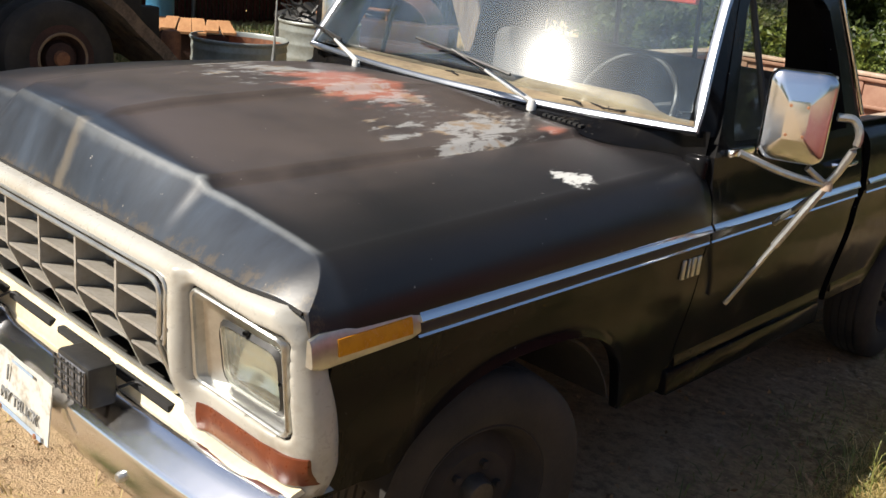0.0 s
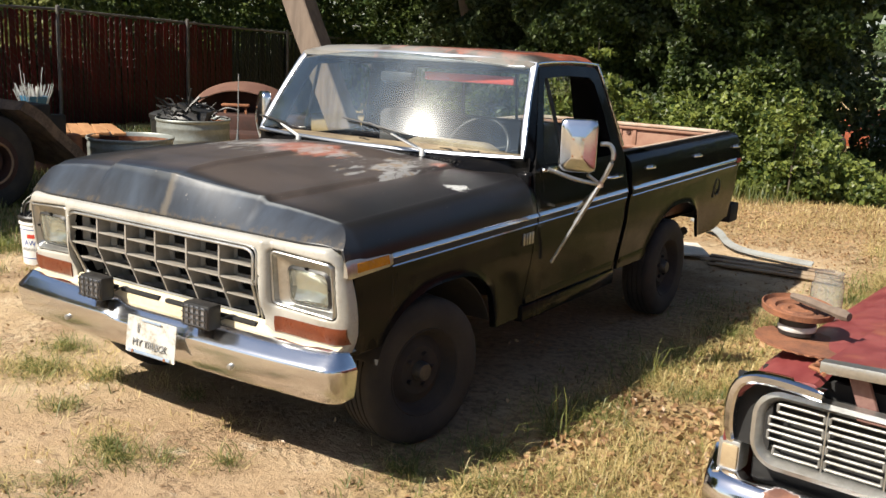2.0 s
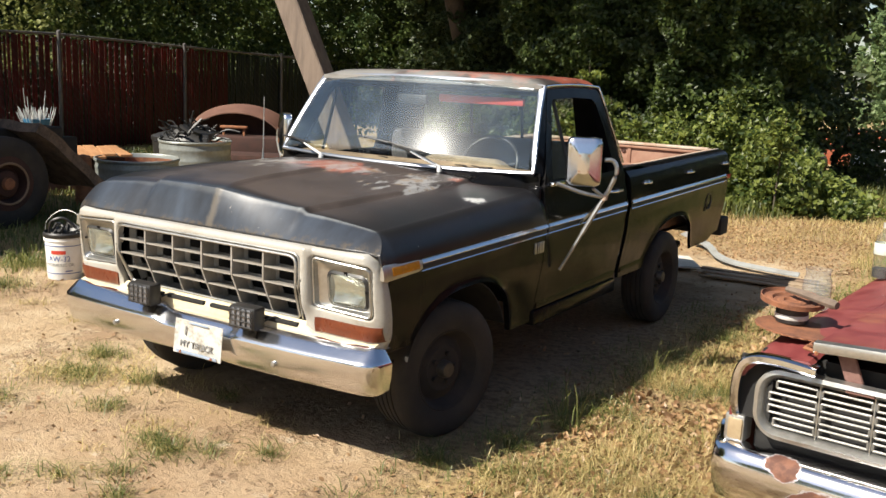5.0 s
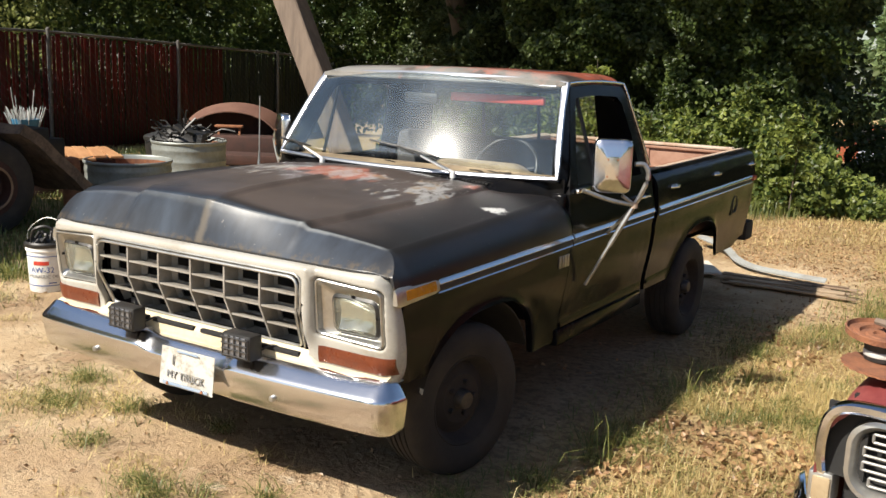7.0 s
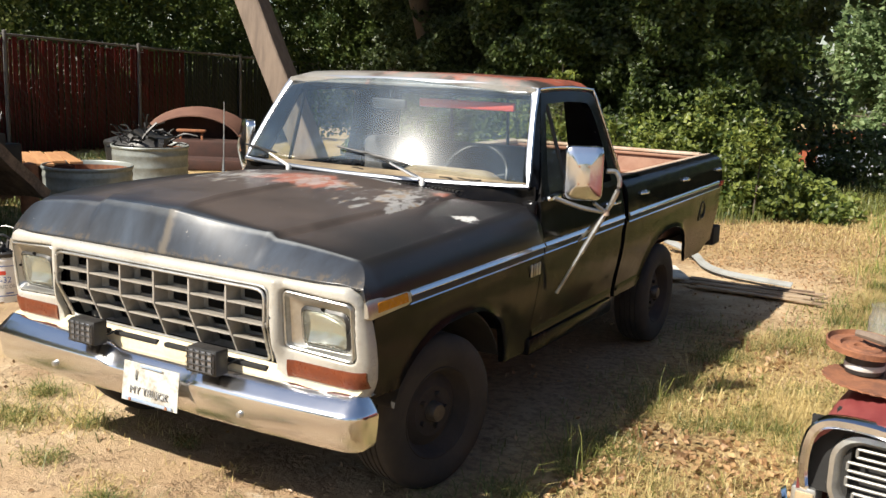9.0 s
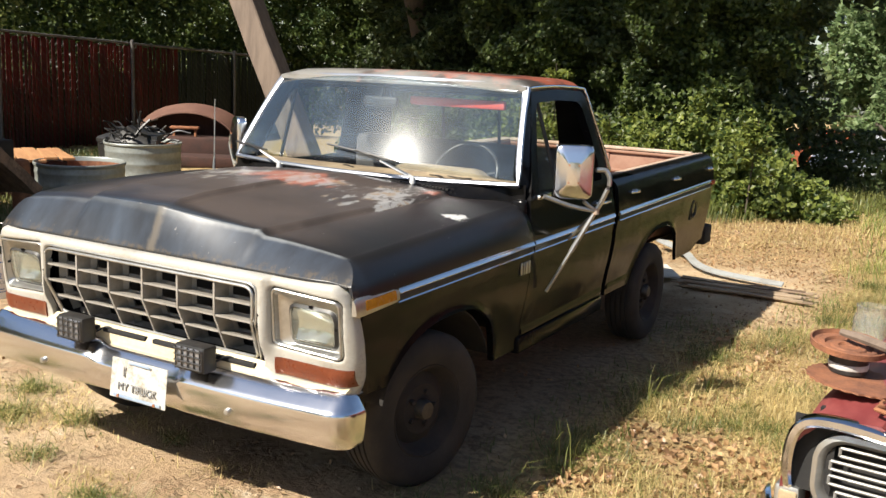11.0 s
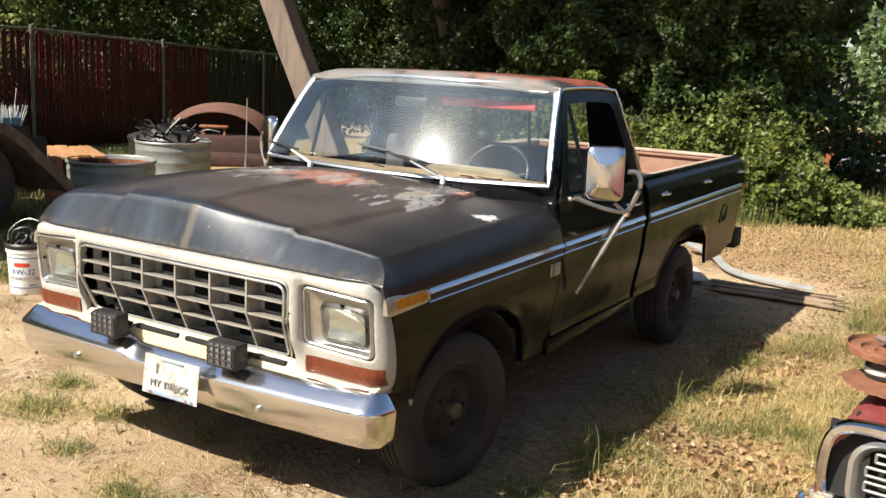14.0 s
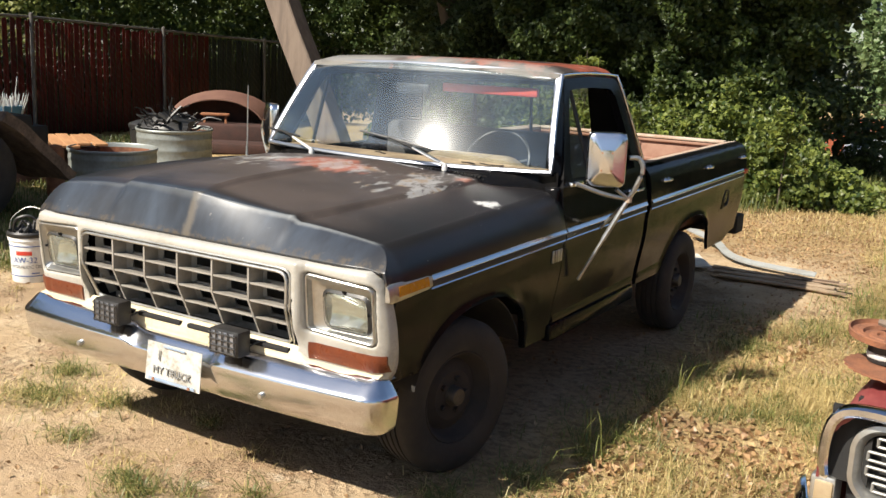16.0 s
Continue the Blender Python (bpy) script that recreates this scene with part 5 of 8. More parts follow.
build_windshield()
build_cab()
build_wiper(0.36, -0.30)
build_wiper(-0.50, -0.24)
both_sides(build_mirror)
_bm = bm_new()
tube(_bm, [(-0.885, 0.60, 1.20), (-0.885, 0.605, 1.30), (-0.885, 0.61, 1.60)], [0.010, 0.004, 0.003], 6)
part("antenna", _bm, ALU, truck, "thin radio antenna")


# ---- cargo bed ----
def build_bed():
    bed = new("cargo_bed")
    bed.parent = truck
    tagged(bed, "black cargo bed, rusty brown inside")

    def rail_z(y):
        return 1.222 + 0.010 * (y - 2.04)

    def side(s):
        bm = bm_new()

        def f(u, v):
            y = lerp(2.055, 4.235, u)
            lo = arch(y, 2.985, 0.53, 0.815, 0.30)
            base = 0.50 + 0.06 * smooth((y - 3.9) / 0.3)
            lo = max(base, lo) if lo else base
            if v < 0.62:
                z = lerp(lo, trim_z(y) + 0.06, v / 0.62)
                x = side_x(z, y)
                if arch(y, 2.985, 0.53, 0.815, 0.30) and v < 0.08:
                    x += 0.012 * (1 - v / 0.08)
                return (s * x, y, z)
            t = (v - 0.62) / 0.38
            z0, z1 = trim_z(y) + 0.06, rail_z(y)
            a = t * math.pi / 2
            x0 = side_x(z0, y)
            return (s * (x0 - 0.022 * t - 0.085 * (1 - math.cos(a)) ** 1.6), y, lerp(z0, z1, math.sin(a) ** 0.9))
        sheet(bm, f, 60, 22, (-s * 0.022, 0, -0.004))
        part("bed_side", bm, BLACK, bed, "", 35)
        bm = bm_new()

        def r(u, v):
            y = lerp(2.055, 4.235, u)
            return (s * lerp(0.875, 0.80, v), y, rail_z(y) + 0.004 - 0.012 * v)
        sheet(bm, r, 12, 3, (0, 0, -0.02))
        part("bed_rail", bm, RAIL_PAINT, bed, "faded pale bed rail")
        bm = bm_new()
        box(bm, (s * 0.80, 3.145, 0.93), (0.02, 2.16, 0.56))
        for y in (2.35, 3.15, 3.95):
            box(bm, (s * 0.788, y, 0.93), (0.03, 0.10, 0.54), 0.008)
        box(bm, (s * 0.785, 3.145, 1.15), (0.03, 2.16, 0.035), 0.008)
        part("bed_inner_wall", bm, BED_RUST, bed, "rusty inner bed wall")
        for y in (2.22, 2.30):
            bm = bm_new()
            lathe(bm, [(0.012, -0.01), (0.022, 0.0), (0.026, 0.004)], 12, "x", 1, Matrix.Translation((s * 0.783, y, 1.06)))
            part("bed_hole", bm, DARK, bed)
        for y in (2.35, 3.235, 4.125):
            z = trim_z(y) + 0.118
            hook = new("tie_down_hook")
            hook.parent = bed
            tagged(hook, "chrome tie-down hook")
            bm = bm_new()
            x = side_x(z, y)
            tube(bm, bend([(s * (x - 0.005), y - 0.055, z - 0.006), (s * (x + 0.022), y - 0.04, z), (s * (x + 0.026), y, z), (s * (x + 0.022), y + 0.04, z), (s * (x - 0.005), y + 0.055, z - 0.006)], 4), 0.011, 8)
            part("hook_bar", bm, TRIM_CHROME, hook)
            for d in (-0.03, 0.03):
                bm = bm_new()
                lathe(bm, [(0, 0.016), (0.014, 0.012), (0.016, 0.0)], 10, "x", 1, Matrix.Translation((s * x, y + d, z)))
                part("hook_base", bm, TRIM_CHROME, hook)
        bm = bm_new()
        y = 4.19
        box(bm, (s * (side_x(1.03, y) + 0.006), y, trim_z(y) + 0.003), (0.014, 0.10, 0.036), 0.004)
        part("reflector", bm, RED_LENS, bed, "red side reflector")
        if s > 0:
            bm = bm_new()
            lathe(bm, [(0.0, -0.02), (0.052, -0.018), (0.056, 0.004), (0.064, 0.006), (0.066, 0.0)], 20, "x", 1, Matrix.Translation((side_x(0.86, 3.76), 3.76, 0.855)))
            box(bm, (side_x(0.80, 3.70), 3.71, 0.83), (0.012, 0.05, 0.10), 0.004)
            part("fuel_filler", bm, BLACK_PLASTIC, bed, "open fuel filler recess")
    both_sides(side)
    bm = bm_new()
    box(bm, (0, 2.06, 0.93), (1.62, 0.03, 0.58))
    box(bm, (0, 3.15, 0.66), (1.62, 2.2, 0.03))
    for k in range(9):
        box(bm, (-0.64 + 0.16 * k, 3.15, 0.68), (0.07, 2.15, 0.02), 0.006, 1)
    part("bed_floor", bm, BED_RUST, bed)
    bm = bm_new()
    box(bm, (0, 2.055, 1.215), (1.70, 0.05, 0.035), 0.008)
    part("bed_rail", bm, RAIL_PAINT, bed)
    bm = bm_new()
    box(bm, (0, 4.235, 0.94), (1.60, 0.03, 0.60), 0.010)
    part("tailgate", bm, BLACK, bed)
    bm = bm_new()
    box(bm, (0, 4.208, 0.93), (1.60, 0.018, 0.56), 0.003)
    box(bm, (0, 4.192, 1.205), (1.60, 0.03, 0.022), 0.006)
    box(bm, (0, 4.185, 1.050), (1.60, 0.05, 0.024), 0.008)
    for x in (-0.72, -0.03, 0.10, 0.72):
        box(bm, (x, 4.196, 1.125), (0.035 if abs(x) < 0.2 else 0.16, 0.018, 0.16), 0.006)
    part("tailgate_liner", bm, BED_RUST, bed, "rusty brown inner face of the tailgate")
    for x, z in ((-0.055, 1.172), (0.045, 1.168), (-0.055, 1.135), (-0.052, 1.105)):
        bm = bm_new()
        lathe(bm, [(0.020, -0.006), (0.018, -0.010), (0.010, -0.004), (0.0, -0.004)], 14, "y", 1, Matrix.Translation((x, 4.196, z)))
        part("bolt_hole", bm, DARK_RUST, bed)
    bm = bm_new()
    box(bm, (0, 4.215, 1.234), (1.60, 0.07, 0.024), 0.007)
    part("tailgate_rail", bm, RAIL_PAINT, bed, "worn pale top edge of the tailgate")
    bm = bm_new()
    box(bm, (0, 4.40, 0.575), (1.88, 0.20, 0.15), 0.012)
    part("rear_bumper", bm, UNDER, truck, "dark step bumper")
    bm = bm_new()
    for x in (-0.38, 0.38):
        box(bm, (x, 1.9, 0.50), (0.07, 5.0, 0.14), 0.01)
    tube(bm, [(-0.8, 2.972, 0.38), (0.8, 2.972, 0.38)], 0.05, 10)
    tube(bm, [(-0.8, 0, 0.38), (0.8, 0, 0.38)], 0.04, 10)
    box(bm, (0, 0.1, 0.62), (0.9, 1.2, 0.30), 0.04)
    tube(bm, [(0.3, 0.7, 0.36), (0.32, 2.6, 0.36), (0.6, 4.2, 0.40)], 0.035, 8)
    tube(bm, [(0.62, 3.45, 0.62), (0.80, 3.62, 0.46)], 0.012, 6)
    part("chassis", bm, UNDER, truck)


def build_wheel():
    wheel = new("wheel")
    tagged(wheel, "dusty tyre on a black steel wheel")
    bm = bm_new()
    R = 0.342
    prof = [(0.198, -0.075), (0.206, -0.098), (0.24, -0.112), (0.28, -0.113), (0.312, -0.106), (R - 0.010, -0.092), (R - 0.002, -0.080)]
    for gx in (-0.052, -0.018, 0.018, 0.052):
        prof += [(R, gx - 0.006), (R - 0.007, gx - 0.004), (R - 0.007, gx + 0.004), (R, gx + 0.006)]
    prof += [(r, -x) for r, x in prof[6::-1]]
    lathe(bm, prof, 72, "x")
    part("tyre", bm, RUBBER, wheel, "", 35)
    bm = bm_new()
    lathe(bm, [(0.200, 0.080), (0.206, 0.094), (0.200, 0.098), (0.188, 0.088), (0.178, 0.050), (0.160, 0.034), (0.135, 0.046), (0.110, 0.060), (0.085, 0.054), (0.055, 0.056), (0.0, 0.056)], 48, "x")
    lathe(bm, [(0.200, 0.080), (0.186, -0.08), (0.200, -0.09)], 32, "x")
    part("rim", bm, RIM, wheel, "black steel rim")
    bm = bm_new()
    lathe(bm, [(0.045, 0.05), (0.043, 0.085), (0.036, 0.098), (0.0, 0.102)], 24, "x")
    part("hub_cap", bm, plain("dull_hub", (0.045, 0.04, 0.036), (0.10, 0.085, 0.07), 0.5, 0.3), wheel)
    for k in range(5):
        bm = bm_new()
        a = k * math.tau / 5
        lathe(bm, [(0.012, 0.05), (0.012, 0.072), (0, 0.076)], 6, "x", 1, Matrix.Translation((0, 0.075 * math.cos(a), 0.075 * math.sin(a))))
        part("lug_nut", bm, RIM, wheel)
    return wheel


build_bed()
WHEEL = build_wheel()
WHEEL.parent = truck
WHEEL.matrix_basis = pose(0.826, 0.0, 0.378, 0, 0, -12)
for wx, wy, wz in ((0.825, 2.972, 0), (-0.832, 0.0, 168), (-0.825, 2.972, 180)):
    copy_thing(WHEEL, pose(wx, wy, 0.378 if wy < 1 else 0.352, 20, 0, wz))
# side mouldings: two bright lines with a dark strip between
for sd in (1, -1):
    for ya, yb in ((-0.392, 0.835), (0.85, 1.975), (2.065, 4.14)):
        moulding("moulding_upper", sd, ya, yb, 0.015, 0.022, TRIM_CHROME, 0.012)
        moulding("moulding_lower", sd, ya, yb, -0.027, 0.012, TRIM_CHROME, 0.009)
        moulding("moulding_insert", sd, ya, yb, -0.011, 0.026, BLACK_PLASTIC, 0.005)
    # raised lower body crease
    moulding("sill_crease", sd, 0.86, 1.96, -0.44, 0.05, BLACK, 0.006)
    moulding("sill_crease", sd, 2.075, 2.44, -0.44, 0.05, BLACK, 0.006)
# the maker's badge, as plain upright bars
for yb, wb in ((0.728, 0.018), (0.757, 0.010), (0.784, 0.021), (0.815, 0.021)):
    bm = bm_new()
    box(bm, (0.977, yb, 0.884), (0.008, wb, 0.062), 0.002, 1)
    part("badge_bar", bm, ALU, truck, "chrome badge bar")


# ---- the red wreck beside it ----
def build_wreck():
    car = thing("wrecked_car", "rusty dark red vintage car with popped hood and pitted chrome", "car", (2.50, -0.86, 0.0), -6.0)
    # local: x across from the near corner (0) to the far (1.95), y back from the nose
    W, L = 1.95, 4.6

    def skin(s):
        x_of = (lambda a: a) if s > 0 else (lambda a: W - a)
        bm = bm_new()
        # section: outer side up and over the fender's rounded top to the hood's edge
        sec = [(0.05, 0.36), (0.015, 0.50), (0.0, 0.66), (0.010, 0.80), (0.026, 0.92), (0.046, 0.985), (0.085, 1.025), (0.145, 1.042), (0.24, 1.048)]

        def f(u, v):
            k = v * (len(sec) - 1)
            i = min(int(k), len(sec) - 2)
            a, b = sec[i], sec[i + 1]
            x, z = lerp(a[0], b[0], k - i), lerp(a[1], b[1], k - i)
            y = lerp(0.0, 2.0, u**1.2)
            lo = arch(y, 0.78, 0.44, 0.70, 0.2)
            if lo and z < lo:
                z = lo
            drop = 0.036 * smooth((0.22 - y) / 0.22) * smooth((z - 0.9) / 0.1)
            pull = -0.004 * smooth((0.25 - y) / 0.25)
            return (x_of(x + pull), y - 0.05 * smooth((z - 0.62) / 0.35) * (1 - u) ** 3, z + 0.022 * smooth(y / 1.5) * smooth((z - 0.8) / 0.2) - drop)
        sheet(bm, f, 40, 24, lambda p: (0.012 * s, 0.004, -0.010))
        part("fender", bm, CAR_PAINT, car, "", 30)
        # bright hooked trim round the front of the fender
        bm = bm_new()
        pts = [(0.016, -0.012, 0.785), (0.014, -0.035, 0.84), (0.019, -0.050, 0.905), (0.034, -0.058, 0.962), (0.070, -0.060, 0.993), (0.15, -0.060, 1.000), (0.26, -0.060, 0.992)]
        rows = []
        pp = bend([(x_of(p[0]), p[1], p[2]) for p in pts], 4)
        for i, p in enumerate(pp):
            d = (pp[min(i + 1, len(pp) - 1)] - pp[max(i - 1, 0)]).normalized()
            rows.append((p + Vector((0.006 * s, 0, -0.004)), d.cross(Vector((0, 1, 0))).normalized(), Vector((0, -1, 0))))
        sweep(bm, [(-0.014, -0.03), (-0.014, 0.004), (-0.007, 0.010), (0.008, 0.008), (0.014, 0.0), (0.014, -0.03)], rows)
        part("fender_trim", bm, TRIM_CHROME, car, "dull bright fender trim")
        # parking lamp under it
        lamp = new("parking_lamp")
        lamp.parent = car
        bm = bm_new()
        box(bm, (x_of(0.024), 0.015, 0.742), (0.066, 0.075, 0.092), 0.010, 2)
        part("lamp_body", bm, ALU, lamp)
        bm = bm_new()
        box(bm, (x_of(0.028), -0.023, 0.740), (0.048, 0.012, 0.070), 0.006, 2)
        part("lamp_lens", bm, plain("yellowed_lens", (0.36, 0.28, 0.17), (0.28, 0.20, 0.12), 0.3, bump=0.0), lamp, "yellowed lens")
        # wheel
        w = new("wheel")
        w.parent = car
        w.location = (x_of(0.19), 0.78, 0.33)
        bm = bm_new()
        lathe(bm, [(0.19, -0.08), (0.25, -0.10), (0.32, -0.09), (0.335, 0.0), (0.32, 0.09), (0.25, 0.10), (0.19, 0.08)], 40, "x")
        part("tyre", bm, RUBBER, w)
        bm = bm_new()
        lathe(bm, [(0.19, 0.07), (0.15, 0.02), (0.0, 0.03)], 24, "x")
        lathe(bm, [(0.19, -0.07), (0.15, -0.02), (0.0, -0.03)], 24, "x")
        part("rim", bm, RUST, w)
    both_sides(skin)
    # hood, popped: front edge lifted
    bm = bm_new()

    def hood(u, v):
        x = lerp(0.245, W - 0.245, u)
        y = lerp(-0.035, 1.75, v)
        c = 1 - (2 * u - 1) ** 2
        lift = 0.055 * (1 - v)
        return (x, y - 0.03 * c * (1 - v), 1.015 + lift + 0.035 * smooth(v) + 0.03 * c + 0.015 * math.exp(-((x - W / 2) / 0.1) ** 2))
    sheet(bm, hood, 30, 20, (0, 0.003, -0.014))
    hd = part("hood", bm, CAR_PAINT, car, "dull red hood standing ajar", 40)
    bm = bm_new()
    rows = []
    for k in range(25):
        p = Vector(hood(k / 24, 0.0))
        rows.append((p, Vector((0, -1, 0)), Vector((0, 0, 1))))
    sweep(bm, [(-0.02, -0.026), (0.008, -0.026), (0.014, -0.010), (0.010, 0.004), (-0.02, 0.006)], rows)
    part("hood_lip_trim", bm, ALU, hd, "bright hood lip")
    # grille in a rounded bright frame
    grille = new("grille")
    grille.parent = car
    tagged(grille, "wide grille of thin bright horizontal bars")
    bm = bm_new()

    def rr(k, n, w, h, r):
        a = k * math.tau / n
        return (math.copysign(w - r, math.cos(a)) + r * math.cos(a), math.copysign(h - r, math.sin(a)) + r * math.sin(a))
    gw, gh, gz = (W - 0.20) / 2, 0.092, 0.852
    rows = []
    n = 48
    for k in range(n + 1):
        p = rr(k + 0.5, n, gw, gh, 0.062)
        q = Vector((W / 2 + p[0], -0.020, gz + p[1]))
        a = (k + 0.5) * math.tau / n
        rows.append((q, Vector((math.cos(a), 0, math.sin(a))), Vector((0, -1, 0))))
    sweep(bm, [(0.022, -0.02), (0.019, 0.010), (0.006, 0.014), (-0.010, -0.010), (-0.012, -0.04)], rows, False)
    part("grille_frame", bm, ALU, grille, "dull bright grille frame")
    cols = 11
    for k in range(cols):
        x0, x1 = lerp(0.115, W - 0.115, k / cols) + 0.007, lerp(0.115, W - 0.115, (k + 1) / cols) - 0.007
        for j in range(4):
            bm = bm_new()
            z = 0.780 + 0.040 * j
            inset = 0.02 if (k in (0, cols - 1) and j in (0, 3)) else 0.0
            a0, a1 = x0 + inset * (k == 0), x1 - inset * (k == cols - 1)
            pts = [(a0, -0.012, z), (a1, -0.012, z), (a1, -0.012, z + 0.022), (a0, -0.012, z + 0.022), (a0, -0.012, z)]
            for p, q in zip(pts, pts[1:]):
                tube(bm, [p, q], 0.0042, 6)
            part("grille_bar", bm, DULL_BAR, grille)
        if k:
            bm = bm_new()
            box(bm, (lerp(0.115, W - 0.115, k / cols), -0.006, gz), (0.006, 0.02, 0.17), 0.002, 1)
            part("grille_divider", bm, ALU, grille)
    # near-black panels added to stand for the shade inside the nose
    for name, at, size in (("nose_shade_panel", (W / 2, 0.05, 0.83), (W - 0.14, 0.02, 0.34)), ("bay_shade_box", (W / 2, 0.5, 0.55), (W - 0.3, 0.9, 0.3)),
                           ("bay_shade_cover", (W / 2, 0.30, 0.955), (W - 0.4, 0.5, 0.02)),
                           ("gap_shade_plug", (0.075, -0.004, 0.885), (0.105, 0.012, 0.20)), ("gap_shade_plug", (W - 0.075, -0.004, 0.885), (0.105, 0.012, 0.20))):
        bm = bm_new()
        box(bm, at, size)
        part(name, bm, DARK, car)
    bm = bm_new()
    box(bm, (0, 0, 0), (0.050, 0.012, 0.15), 0.004, 1, pose(0.345, 0.01, 0.995, 0, -22, 0))
    box(bm, (0.385, -0.004, 0.944), (0.085, 0.05, 0.012), 0.003, 1)
    part("hood_latch_bracket", bm, plain("dusty_red_bracket", (0.20, 0.11, 0.09), (0.13, 0.06, 0.05), 0.7), car)
    # bumper with rusted patches
    bumper = new("bumper")
    bumper.parent = car
    tagged(bumper, "chrome bumper with flaking rust patches")
    bm = bm_new()
    prof = [(-0.01, 0.692), (-0.055, 0.700), (-0.092, 0.678), (-0.104, 0.626), (-0.088, 0.566), (-0.045, 0.500), (-0.01, 0.482)]
    rings = []
    for k in range(41):
        s = 2 * k / 40 - 1
        a = abs(s)
        x = W / 2 + s * (W / 2 + 0.075)
        back = 0.03 * a**2 + 0.16 * max(0, (a - 0.93) / 0.07) ** 2
        rings.append([Vector((x, y + back, z)) for y, z in prof])
    A = [[bm.verts.new(p) for p in r] for r in rings]
    B = [[bm.verts.new(p + Vector((0, 0.008, 0))) for p in r] for r in rings]
    for i in range(40):
        for j in range(len(prof) - 1):
            bm.faces.new((A[i][j], A[i + 1][j], A[i + 1][j + 1], A[i][j + 1]))
            bm.faces.new((B[i][j], B[i][j + 1], B[i + 1][j + 1], B[i + 1][j]))
        for j in (0, len(prof) - 1):
            bm.faces.new((A[i][j], B[i][j], B[i + 1][j], A[i + 1][j]))
    for i in (0, 40):
        for j in range(len(prof) - 1):
            bm.faces.new((A[i][j], A[i][j + 1], B[i][j + 1], B[i][j]))
    m = Nodes("flaking_bumper_chrome")
    wob = m.math("MULTIPLY", m.math("SUBTRACT", m.noise(13.0, 7.0, 0.65), 0.5), 0.08)
    def blob(place, r):
        d = m.t.nodes.new("ShaderNodeVectorMath")
        d.operation = "DISTANCE"
        m.link(m.coords(), d.inputs[0])
        d.inputs[1].default_value = place
        return m.ramp(m.math("ADD", d.outputs["Value"], wob), r, r - 0.008)
    f = m.math("MAXIMUM", m.math("MAXIMUM", blob((0.205, -0.088, 0.690), 0.060), blob((0.33, -0.07, 0.520), 0.13)), blob((0.9, -0.05, 0.55), 0.12))
    rustc = m.mix(m.ramp(m.noise(20.0), 0.4, 0.6), (0.19, 0.085, 0.052), (0.105, 0.045, 0.030))
    m.set(Base_Color=m.mix(f, (0.76, 0.76, 0.79), rustc), Metallic=m.math("SUBTRACT", 1.0, f), Roughness=m.math("ADD", m.math("MULTIPLY", f, 0.65), 0.12))
    part("bumper_bar", bm, m.mat, bumper, "", 60)
    for x in (0.0, 0.43, 0.98, 1.52, 1.95):
        bm = bm_new()
        yy = -0.088 + 0.03 * (abs(x - W / 2) / (W / 2)) ** 2 + (0.03 if x in (0.0, 1.95) else 0)
        lathe(bm, [(0, -0.014), (0.012, -0.011), (0.016, 0.0), (0.016, 0.02)], 12, "y", 1, Matrix.Translation((x, yy, 0.684 if x in (0.0, 1.95) else 0.632)))
        part("bumper_bolt", bm, CHROME, bumper)
    # cabin behind
    bm = bm_new()

    def cabin(u, v):
        x = lerp(0.12, W - 0.12, u)
        y = lerp(1.80, L, v)
        arc = math.sin(min(1, v / 0.25) * math.pi / 2) * math.sin(min(1, (1 - v) / 0.3) * math.pi / 2)
        ed = math.sin(min(1, (1 - abs(2 * u - 1)) / 0.25) * math.pi / 2) ** 0.6
        return (x, y, 1.06 + 0.40 * arc * ed)
    sheet(bm, cabin, 20, 30, (0, 0, -0.02))
    part("cabin", bm, CAR_PAINT, car)
    bm = bm_new()
    for x in (0.03, W - 0.03):
        box(bm, (x, 3.3, 0.72), (0.06, 2.6, 0.66), 0.02)
    box(bm, (W / 2, 4.58, 0.75), (W - 0.1, 0.06, 0.6), 0.02)
    part("body_side", bm, CAR_PAINT, car)
    bm = bm_new()
    tube(bm, [(0.10, 1.78, 1.07), (0.4, 1.72, 1.09), (W / 2, 1.69, 1.10), (W - 0.4, 1.72, 1.09), (W - 0.10, 1.78, 1.07)], 0.014, 8)
    part("windshield_base_trim", bm, TRIM_CHROME, car)
    mir = new("door_mirror")
    mir.parent = car
    bm = bm_new()
    box(bm, (0.10, 1.52, 1.235), (0.13, 0.03, 0.075), 0.010, 2)
    part("mirror_head", bm, CHROME, mir, "small chrome mirror")
    bm = bm_new()
    tube(bm, bend([(0.10, 1.53, 1.21), (0.10, 1.55, 1.14), (0.12, 1.55, 1.055)], 4), 0.010, 8)
    part("mirror_stalk", bm, CHROME, mir)
    bm = bm_new()
    tube(bm, [(0.06, 1.60, 1.06), (0.05, 1.63, 1.5), (0.04, 1.66, 2.0)], [0.006, 0.004, 0.003], 6)
    part("antenna", bm, ALU, car)
    return car


build_wreck()


def on_wreck(x, y, z):
    return pose(2.50, -0.86, 0.0, 0, 0, -6.0) @ Vector((x, y, z))


